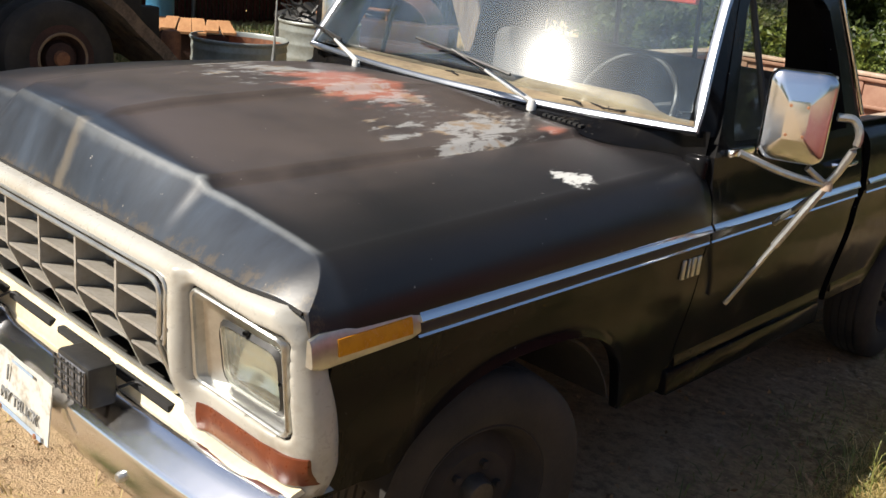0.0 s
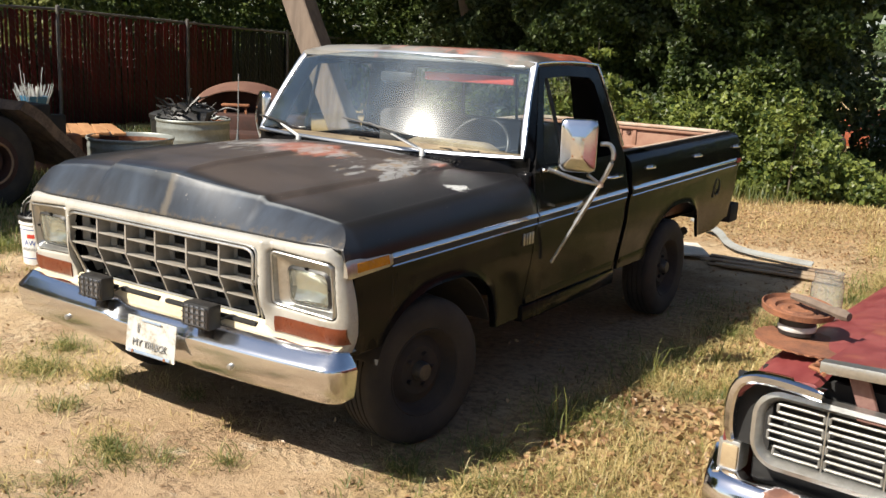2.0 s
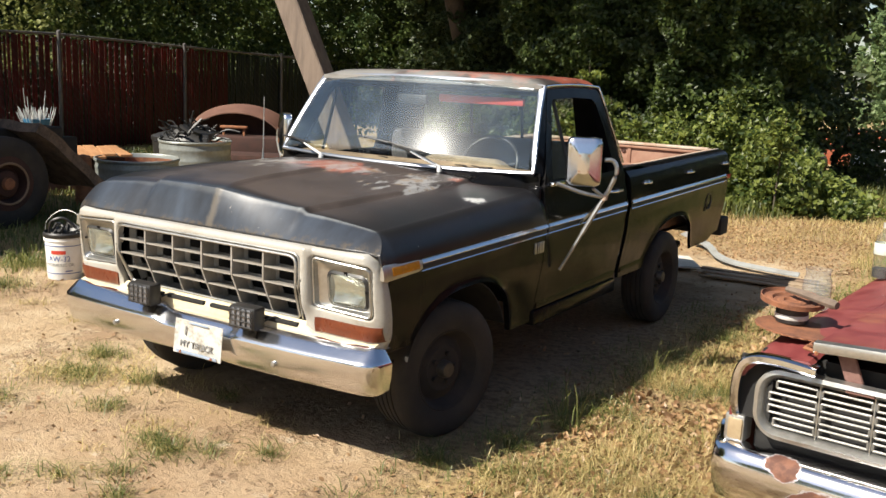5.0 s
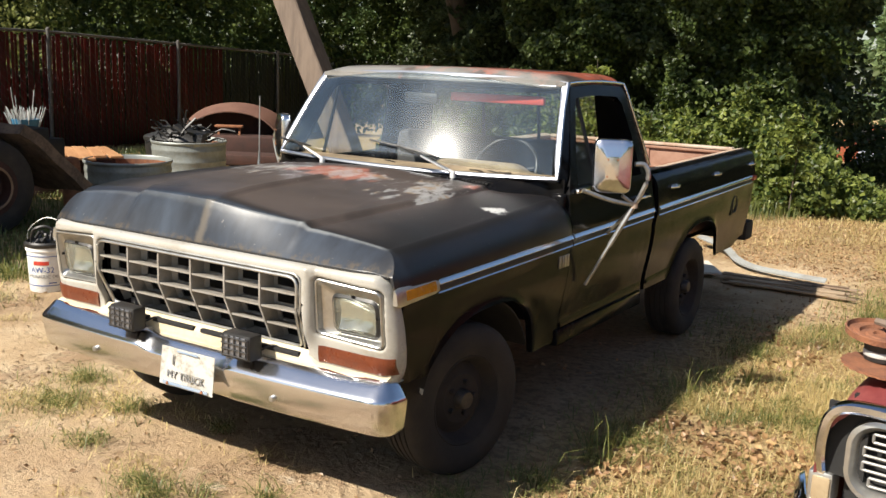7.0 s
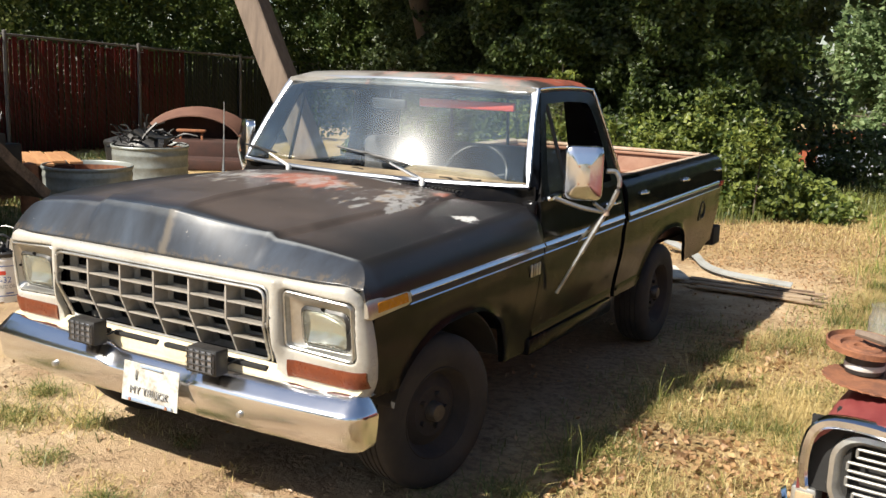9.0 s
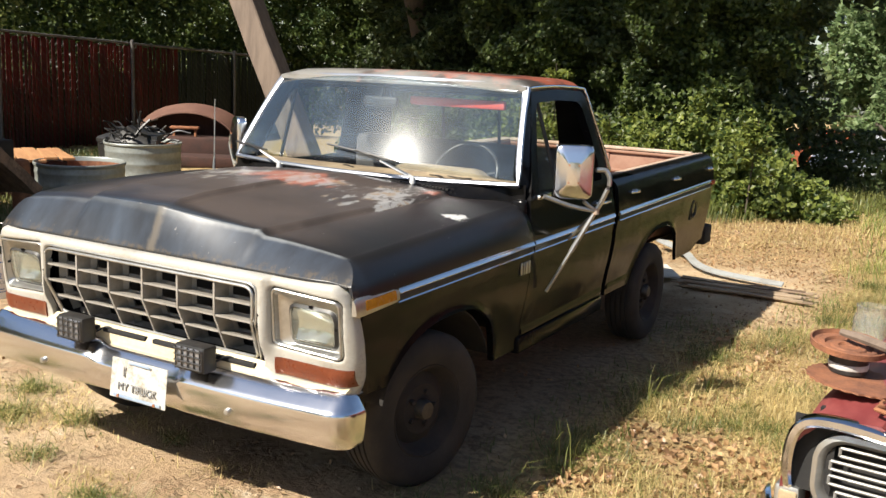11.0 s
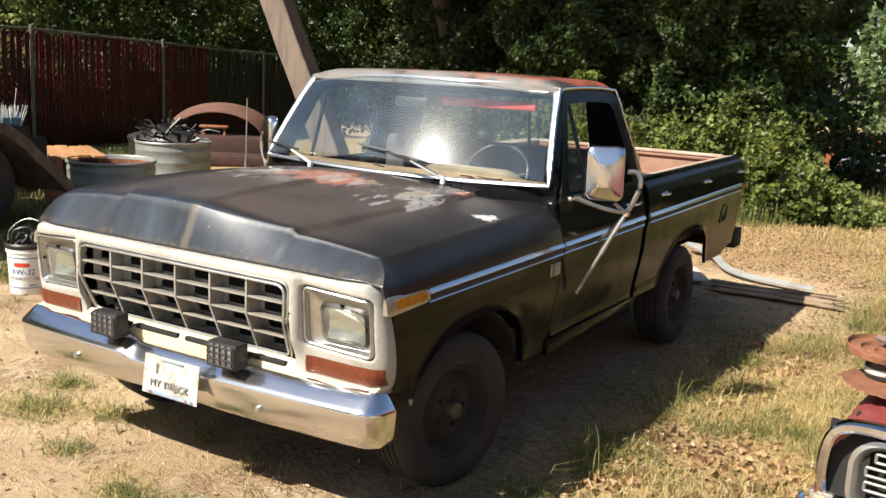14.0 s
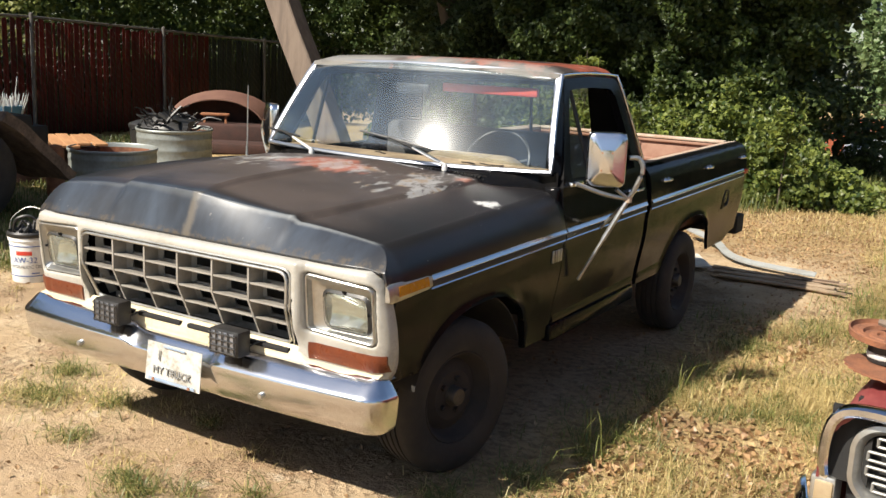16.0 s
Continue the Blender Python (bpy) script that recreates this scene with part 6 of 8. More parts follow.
def build_clutter_on_wreck():
    p = on_wreck(0.125, 0.18, 1.044)
    disc = thing("rusty_saw_disc", "thin rusty toothed disc lying on the fender", "metal disc", p)
    disc.rotation_euler = (radians(-1), radians(4), 0)
    disc.scale = (0.95, 0.95, 0.6)
    bm = bm_new()
    n = 56
    top = [bm.verts.new(((0.135 + (0.007 if k % 2 else 0)) * math.cos(k * math.tau / n), (0.135 + (0.007 if k % 2 else 0)) * math.sin(k * math.tau / n), 0.012 + 0.002 * math.sin(3 * k * math.tau / n))) for k in range(n)]
    bot = [bm.verts.new(v.co - Vector((0, 0, 0.008))) for v in top]
    bm.faces.new(top)
    bm.faces.new(bot)
    for k in range(n):
        bm.faces.new((top[k], top[(k + 1) % n], bot[(k + 1) % n], bot[k]))
    part("disc", bm, OLD_RUST, disc)
    p2 = on_wreck(0.085, 0.23, 1.056)
    can = thing("oil_filter", "short black and white filter can", "filter", p2)
    can.scale = (0.80, 0.80, 1.0)
    bm = bm_new()
    lathe(bm, [(0.0, 0.0), (0.062, 0.0), (0.064, 0.006), (0.064, 0.046), (0.058, 0.05), (0.0, 0.05)], 28)
    part("can", bm, BLACK_PLASTIC, can)
    bm = bm_new()
    lathe(bm, [(0.0645, 0.012), (0.066, 0.014), (0.066, 0.026), (0.0645, 0.028)], 28)
    part("band", bm, plain("pale_band", (0.6, 0.6, 0.58), (0.45, 0.44, 0.4), 0.5), can)
    p3 = on_wreck(0.075, 0.25, 1.108)
    drum = thing("brake_drum_cover", "rusty ribbed round cover resting on the filter can", "drum", p3)
    drum.rotation_euler = (radians(4), radians(4), 0)
    drum.scale = (0.80, 0.80, 0.9)
    bm = bm_new()
    lathe(bm, [(0.0, 0.008), (0.03, 0.008), (0.035, 0.016), (0.055, 0.016), (0.06, 0.010), (0.075, 0.010), (0.080, 0.020), (0.095, 0.020), (0.10, 0.014), (0.118, 0.016), (0.123, 0.030), (0.128, 0.028), (0.126, 0.010), (0.09, 0.0), (0.0, -0.004)], 44)
    part("cover", bm, OLD_RUST, drum)
    p4 = on_wreck(0.13, 0.24, 1.146)
    stick = thing("wooden_stick", "short pale wooden handle lying on the cover", "stick", p4, -30)
    stick.rotation_euler = (0, radians(3), radians(-28))
    bm = bm_new()
    tube(bm, [(-0.09, 0, 0), (-0.03, 0, 0.002), (0.05, 0, 0.0), (0.09, 0, 0.0), (0.11, 0, 0.0)], [0.010, 0.013, 0.013, 0.017, 0.012], 8)
    part("handle", bm, BEAM, stick)
    p5 = on_wreck(0.075, 0.50, 1.046)
    jar = thing("glass_jar", "empty square glass jar standing on the fender", "jar", p5)
    jar.scale = (0.82, 0.82, 0.92)
    bm = bm_new()
    prof = [(0.0, 0.004), (0.05, 0.004), (0.058, 0.012), (0.058, 0.115), (0.050, 0.130), (0.050, 0.150), (0.053, 0.152), (0.053, 0.158), (0.050, 0.158)]
    lathe(bm, prof, 28)
    ob = part("jar_body", bm, glass_mat("old_glass", (0.88, 0.90, 0.88), 0.03, 0.30, (0.62, 0.62, 0.60), 1.6), jar)
    ob.visible_shadow = False
    bm = bm_new()
    box(bm, (-0.01, -0.01, 0.03), (0.03, 0.02, 0.035), 0.004, 1, pose(0, 0, 0, 10, 20, 30))
    part("rag", bm, FADED_BLUE, jar, "pale blue scrap")
    p6 = on_wreck(0.115, 1.20, 1.062)
    bottle = thing("plastic_bottle", "clear plastic bottle half empty of dark oil", "bottle", p6)
    bm = bm_new()
    lathe(bm, [(0.0, 0.003), (0.036, 0.002), (0.040, 0.010), (0.040, 0.075), (0.037, 0.085), (0.040, 0.095), (0.040, 0.145), (0.034, 0.168), (0.017, 0.192), (0.015, 0.205)], 28)
    ob = part("bottle_body", bm, glass_mat("bottle_plastic", (0.92, 0.94, 0.92), 0.05, 0.10, (0.7, 0.7, 0.68)), bottle)
    ob.visible_shadow = False
    bm = bm_new()
    lathe(bm, [(0.0, 0.005), (0.037, 0.006), (0.038, 0.040), (0.0, 0.040)], 24)
    part("dark_oil", bm, DARK, bottle)
    bm = bm_new()
    lathe(bm, [(0.0405, 0.098), (0.0415, 0.100), (0.0415, 0.142), (0.0405, 0.144)], 28)
    part("bottle_label", bm, plain("pale_label", (0.55, 0.62, 0.52), (0.62, 0.62, 0.58), 0.5), bottle, "pale green and white label")
    bm = bm_new()
    lathe(bm, [(0.0, 0.226), (0.016, 0.225), (0.017, 0.204), (0.0, 0.204)], 18)
    part("bottle_cap", bm, WHITE, bottle)
    bm = bm_new()
    rg = random.Random(3)
    pts = [(0, 0, 0.006)]
    for k in range(8):
        pts.append((pts[-1][0] + rg.uniform(-0.012, 0.02), pts[-1][1] - 0.014, 0.006 + rg.uniform(-0.002, 0.002)))
    tube(bm, pts, 0.006, 6)
    twig = part("rusty_chain_end", bm, RUST, None)
    twig.location = on_wreck(0.215, 0.06, 1.038)
    tagged(twig, "short rusty scrap hanging on the fender edge", "scrap metal")


build_clutter_on_wreck()


# ---- fence ----
def build_fence():
    fence = thing("slat_fence", "chain-link fence filled with dark red slats", "fence")

    def fx(y):
        return -12.3 - 0.02 * (y - 7.0)

    def ftop(y):
        return 2.12 - 0.035 * max(0.0, y - 7.4)
    for y in (-6.9, -3.85, -0.8, 2.3, 4.35, 7.40, 10.45, 13.5, 16.5):
        bm = bm_new()
        tube(bm, [(fx(y) + 0.05, y, -0.1), (fx(y) + 0.05, y, ftop(y) + 0.04)], 0.035, 10)
        lathe(bm, [(0.040, 0.0), (0.038, 0.03), (0, 0.05)], 10, "z", 1, Matrix.Translation((fx(y) + 0.05, y, ftop(y) + 0.03)))
        part("fence_post", bm, POST, fence, "grey steel post")
    bm = bm_new()
    tube(bm, [(fx(y), y, ftop(y)) for y in (-6.9, 0, 7.4, 10.45, 13.5, 16.5)], 0.024, 8)
    part("top_rail", bm, POST, fence)
    bm = bm_new()
    for k in range(150):
        y = -6.9 + k * 0.156
        for d in (1, -1):
            tube(bm, [(fx(y) - 0.012 * d, y, 0.05), (fx(y + d * 2.0) - 0.012 * d, y + d * 2.0, ftop(y) - 0.02)], 0.0022, 3)
    tagged(part("wire_mesh", bm, POST, fence, "thin wire mesh"), kind="stuff")
    bm = bm_new()
    box(bm, (0, 0, 0.5), (0.010, 0.0655, 1.0), 0.003, 1)
    me = finish(bm, "slat", None)
    red, green = me, me.copy()
    red.materials.append(SLAT)
    green.materials.append(SLAT_GREEN)
    rg = random.Random(11)
    y = -2.4
    while y < 16.4:
        ob = new("slat", red if y < 11.75 else green)
        ob.parent = fence
        lo, hi = 0.04 + rg.uniform(-0.03, 0.02), ftop(y) - 0.03 + rg.uniform(-0.05, 0.02)
        ob.matrix_basis = pose(fx(y), y, lo, rg.uniform(-0.8, 0.8), 0, rg.uniform(-8, 8)) @ Matrix.Diagonal((1, rg.uniform(0.80, 0.97), hi - lo, 1))
        y += 0.0725 + rg.uniform(-0.004, 0.007)


build_fence()


# ---- old machine at the fence side ----
def build_machine():
    mach = thing("crane_truck_chassis", "dark greasy heavy truck chassis with dual wheels", "truck chassis")
    bm = bm_new()
    box(bm, (-7.0, -0.6, 0.86), (1.7, 7.2, 0.26), 0.02)
    box(bm, (-6.25, 0.0, 0.72), (0.16, 6.4, 0.30), 0.015)
    for y in (0.4, 1.3, 2.2):
        box(bm, (-6.3, y, 1.005), (0.12, 0.16, 0.05), 0.01)
    part("frame_rail", bm, UNDER, mach)
    bm = bm_new()

    def flap(u, v):
        y = lerp(2.35, 3.12, v)
        z = lerp(1.08, 0.42, v**1.15)
        return (lerp(-6.95, -5.62, u), y + 0.05 * noise.noise((u * 4, v * 4, 0)), z + 0.03 * noise.noise((u * 3, v * 3, 5)))
    sheet(bm, flap, 20, 18, (0, -0.06, -0.09))
    part("mud_guard", bm, plain("muddy_rubber", (0.17, 0.12, 0.085), (0.06, 0.045, 0.036), 0.9, scale=7.0, fine=40.0, bump=0.6, depth=0.02), mach, "muddy torn guard")
    for x, y in ((-5.80, 2.0), (-6.20, 2.0), (-5.80, 0.75), (-6.20, 0.75)):
        w = new("wheel")
        w.parent = mach
        w.location = (x, y, 0.47)
        bm = bm_new()
        lathe(bm, [(0.28, -0.12), (0.34, -0.14), (0.43, -0.13), (0.475, -0.10), (0.48, 0.0), (0.475, 0.10), (0.43, 0.13), (0.34, 0.14), (0.28, 0.12)], 48, "x")
        part("tyre", bm, RUBBER, w)
        bm = bm_new()
        lathe(bm, [(0.285, 0.12), (0.225, 0.135), (0.21, 0.13), (0.20, 0.06), (0.18, 0.02), (0.15, 0.03), (0.13, 0.09), (0.10, 0.10), (0.0, 0.10)], 36, "x")
        part("rim", bm, DARK_RUST, w)
        bm = bm_new()
        lathe(bm, [(0.205, 0.128), (0.222, 0.138), (0.214, 0.146), (0.198, 0.138)], 40, "x")
        part("rim_ring", bm, plain("tan_ring", (0.24, 0.16, 0.10), (0.16, 0.10, 0.06), 0.8), w)
        bm = bm_new()
        lathe(bm, [(0.07, 0.09), (0.06, 0.14), (0.0, 0.15)], 16, "x")
        part("hub", bm, RUST, w)
    bm = bm_new()
    box(bm, (-7.0, -0.1, 2.05), (1.5, 4.2, 1.9), 0.05, 2)
    part("equipment_body", bm, plain("grey_brown_panel", (0.20, 0.175, 0.155), (0.14, 0.12, 0.105), 0.7, scale=2.0), mach, "grey steel equipment body")
    bm = bm_new()
    tube(bm, bend([(-6.18, 1.90, 2.10), (-6.15, 1.95, 2.28), (-6.12, 2.10, 2.42), (-6.08, 2.35, 2.62)], 5), 0.075, 12)
    part("exhaust_pipe", bm, POST, mach, "bent grey exhaust pipe")
    bm = bm_new()
    tube(bm, [(-6.25, 1.72, 1.85), (-6.1, 1.74, 1.87), (-6.1, 1.74, 2.20), (-6.25, 1.72, 2.25)], 0.015, 6)
    part("side_mirror", bm, BLACK_PLASTIC, mach)


build_machine()


def blob_mesh(bm, c, r, seed, squash=(1, 1, 1), rough=0.25):
    b = bm_new()
    bmesh.ops.create_icosphere(b, subdivisions=2, radius=1.0)
    for v in b.verts:
        k = 1 + rough * noise.noise(v.co * 1.7 + Vector((seed * 3.1, seed, 0)))
        v.co = Vector((v.co.x * r * squash[0] * k, v.co.y * r * squash[1] * k, v.co.z * r * squash[2] * k))
    return merge(bm, b, Matrix.Translation(c))


def build_tank(name, label, at, length, width, height, turn):
    tank = thing(name, label, "stock tank", at, turn)
    bm = bm_new()

    def oval(k, n, grow=0.0):
        a = k * math.tau / n
        s, r = max(0.0, (length - width) / 2), width / 2 + grow
        return Vector((math.copysign(s, math.cos(a)) + r * math.cos(a), r * math.sin(a), 0))
    n = 48
    prof = [(0.0, 0.0), (0.0, 0.02)]
    for bead in (0.22, 0.52, 0.80):
        prof += [(0.0, height * bead - 0.030), (0.006, height * bead - 0.012), (0.006, height * bead + 0.012), (0.0, height * bead + 0.030)]
    prof += [(0.0, height - 0.035), (0.014, height - 0.022), (0.018, height - 0.010), (0.014, height), (-0.004, height), (-0.012, height - 0.03), (-0.012, 0.03)]
    rings = [[bm.verts.new(oval(k + 0.5, n, g) + Vector((0, 0, z))) for k in range(n)] for g, z in prof]
    for q, w in zip(rings, rings[1:]):
        for k in range(n):
            bm.faces.new((q[k], q[(k + 1) % n], w[(k + 1) % n], w[k]))
    bm.faces.new(rings[-1])
    bm.faces.new(rings[0])
    part("tank_wall", bm, TANK, tank)
    bm = bm_new()
    lining = [[bm.verts.new(oval(k + 0.5, n, -0.015) + Vector((0, 0, z))) for k in range(n)] for z in (height - 0.04, 0.04)]
    for k in range(n):
        bm.faces.new((lining[0][k], lining[0][(k + 1) % n], lining[1][(k + 1) % n], lining[1][k]))
    bm.faces.new(lining[1])
    part("tank_lining", bm, OLD_RUST, tank, "rust-stained inside of the tank")
    bm = bm_new()
    ring = [oval(k + 0.5, n, 0.008) + Vector((0, 0, height + 0.002)) for k in range(n + 1)]
    tube(bm, ring, 0.013, 6, False)
    part("tank_rim", bm, TANK, tank)
    bm = bm_new()
    box(bm, (0, -width / 2 - 0.008, height * 0.55), (0.05, 0.004, 0.03))
    part("tank_label", bm, WHITE, tank)
    return tank


build_tank("stock_tank", "empty galvanised stock tank with a rust-stained inside", (-6.72, 4.50, 0.0), 1.08, 1.03, 0.50, 140)
build_tank("stock_tank", "round galvanised stock tank heaped with scrap", (-7.80, 6.50, 0.0), 1.20, 1.05, 0.57, 140)


def build_junk():
    rg = random.Random(21)
    bin_ = thing("trash_bin", "black plastic rubbish bin with a lid", "bin", (-8.50, 6.55, 0.0), 20)
    bm = bm_new()
    lathe(bm, [(0.0, 0.0), (0.20, 0.0), (0.245, 0.60), (0.265, 0.605), (0.265, 0.66), (0.24, 0.68), (0.10, 0.73), (0.0, 0.735)], 24)
    part("bin_body", bm, BLACK_PLASTIC, bin_)
    bin_.scale = (0.84, 0.84, 0.88)
    heap = thing("scrap_heap", "tangle of black hoses and metal strips", "scrap", (-7.95, 6.55, 0.55))
    for k in range(60):
        bm = bm_new()
        a, r = rg.uniform(0, math.tau), rg.uniform(0.0, 0.42)
        p = Vector((r * math.cos(a), r * math.sin(a), rg.uniform(-0.1, 0.10)))
        d = Vector((rg.uniform(-1, 1), rg.uniform(-1, 1), rg.uniform(0.05, 0.7))).normalized() * rg.uniform(0.2, 0.5)
        tube(bm, bend([p, p + d * 0.5 + Vector((0, 0, rg.uniform(0, 0.08))), p + d], 3), rg.uniform(0.006, 0.022), 5)
        part("hose", bm, BLACK_PLASTIC, heap)
    for k in range(14):
        bm = bm_new()
        a, r = rg.uniform(0, math.tau), rg.uniform(0.0, 0.35)
        m = pose(r * math.cos(a), r * math.sin(a), rg.uniform(0.05, 0.26), rg.uniform(-50, 50), rg.uniform(-50, 50), rg.uniform(0, 180))
        box(bm, (0, 0, 0), (0.30, 0.03, 0.006), 0, 1, m)
        part("metal_strip", bm, GALV if k % 5 == 0 else BLACK_PLASTIC, heap)
    bm = bm_new()
    blob_mesh(bm, (0, 0, 0.02), 0.40, 3, (1, 1, 0.5), 0.6)
    part("black_bag", bm, BLACK_PLASTIC, heap)
    # blue drum with welding rods
    drum = thing("blue_drum", "blue plastic drum full of thin pale rods", "drum", (-11.06, 6.07, -0.06))
    bm = bm_new()
    lathe(bm, [(0.0, 0.0), (0.19, 0.0), (0.20, 0.05), (0.21, 0.40), (0.205, 0.70), (0.215, 0.72), (0.215, 0.76), (0.195, 0.76), (0.19, 0.5), (0.0, 0.5)], 28)
    part("drum_body", bm, plain("blue_plastic", (0.03, 0.14, 0.26), (0.05, 0.18, 0.30), 0.5), drum)
    pale = plain("pale_rod", (0.62, 0.62, 0.60), (0.45, 0.45, 0.44), 0.5)
    for k in range(80):
        bm = bm_new()
        a, r = rg.uniform(0, math.tau), 0.18 * math.sqrt(rg.random())
        p = Vector((r * math.cos(a), r * math.sin(a), 0.5))
        tall = 0.40 + rg.uniform(-0.07, 0.07) if k > 2 else rg.uniform(0.55, 0.80)
        tube(bm, [p, p + Vector((p.x * 0.8 + rg.uniform(-0.05, 0.05), p.y * 0.8 + rg.uniform(-0.05, 0.05), tall))], 0.0055, 5)
        part("rod", bm, pale, drum)
    # orange boards on a stack
    stack = thing("board_stack", "stack of rust-orange boards on timbers", "boards", (-7.95, 4.50, -0.04), -32)
    for k in range(7):
        bm = bm_new()
        box(bm, (rg.uniform(-0.04, 0.04), -0.42 + 0.16 * k, 0.535 + rg.uniform(-0.01, 0.012)), (1.55 + rg.uniform(-0.25, 0.2), 0.155, 0.03), 0.003, 1, pose(0, 0, 0, 0, rg.uniform(-1.5, 1.5), rg.uniform(-2, 2)))
        part("board", bm, wood_mat("rusty_board", (0.48, 0.25, 0.11), (0.36, 0.165, 0.065), (0.12, 1.0, 1.0)) if k == 0 else bpy.data.materials["rusty_board"], stack)
    bm = bm_new()
    for x in (-0.6, 0.6):
        box(bm, (x, 0.05, 0.255), (0.14, 1.0, 0.51), 0.01)
    part("support_timber", bm, DARK_RUST, stack)
    red = thing("red_pipe_stub", "rusty red pipe stub", "pipe", (-6.55, 3.55, 0.0))
    bm = bm_new()
    lathe(bm, [(0.0, 0.0), (0.10, 0.0), (0.10, 0.55), (0.08, 0.60), (0.0, 0.62)], 16)
    part("pipe", bm, RUST, red)
    # rusted body shell with a wheel arch
    shell = thing("rusted_fender_shell", "upturned rusted red vehicle fender shell", "car part", (-9.55, 9.25, 0.0), 32)
    bm = bm_new()

    def archf(u, v):
        a = math.pi * lerp(0.06, 0.90, u)
        r = lerp(0.86, 1.04, v)
        return (-r * math.cos(a), lerp(-0.34, 0.18, v), 0.22 + 0.74 * math.sin(a) ** 0.85 * r)
    sheet(bm, archf, 28, 5, (0, 0, -0.02))
    part("fender_arch", bm, plain("pale_rust", (0.17, 0.088, 0.060), (0.11, 0.052, 0.038), 0.6, scale=3.0), shell)
    bm = bm_new()

    def skirt(u, v):
        x, y, z = archf(u, 0.75)
        return (x * (1 + 0.10 * v), y + 0.06, lerp(z - 0.01, 0.0, v))
    sheet(bm, skirt, 28, 8, (0, 0.02, 0))
    box(bm, (0.30, -0.28, 0.22), (1.9, 0.80, 0.44), 0.03)
    box(bm, (0.30, -0.95, 0.09), (1.9, 0.62, 0.18), 0.03)
    part("rear_panel", bm, DARK_RUST, shell)
    bm = bm_new()
    for x in (0.05, 0.42):
        box(bm, (x - 0.27, -0.36, 0.40), (0.04, 0.04, 0.36), 0.006)
    box(bm, (-0.035, -0.36, 0.59), (0.50, 0.12, 0.05), 0.02)
    part("bracket_frame", bm, RUST, shell)
    can = thing("blue_can", "small bright blue can", "can", (-6.15, 4.95, 0.38))
    bm = bm_new()
    lathe(bm, [(0.0, 0.0), (0.06, 0.0), (0.06, 0.14), (0.0, 0.145)], 16)
    part("can_body", bm, plain("bright_blue", (0.02, 0.12, 0.55), (0.03, 0.15, 0.5), 0.4), can)
    can.location = (-6.72, 5.32, 0.0)
    can.scale = (1, 1, 1.6)
    # leaning beam
    beam = thing("leaning_beam", "long weathered square timber leaning over the yard", "beam")
    a, b = Vector((-4.16, 6.05, 0.0)), Vector((-6.60, 6.05, 4.75))
    bm = bm_new()
    ax = (b - a).normalized()
    r = Vector((1.0, 0.14, 0)).normalized()
    side = ax.cross(r).normalized()
    r = side.cross(ax)
    rows = []
    for k in range(13):
        p = a.lerp(b, k / 12)
        j = 0.008 * noise.noise((k * 0.7, 1, 2))
        rows.append((p + r * j, r, side))
    ang = [(-0.155, -0.14), (-0.14, -0.155), (0.14, -0.155), (0.155, -0.14), (0.155, 0.14), (0.14, 0.155), (-0.14, 0.155), (-0.155, 0.14)]
    sweep(bm, ang, rows)
    part("timber", bm, BEAM, beam)


build_junk()


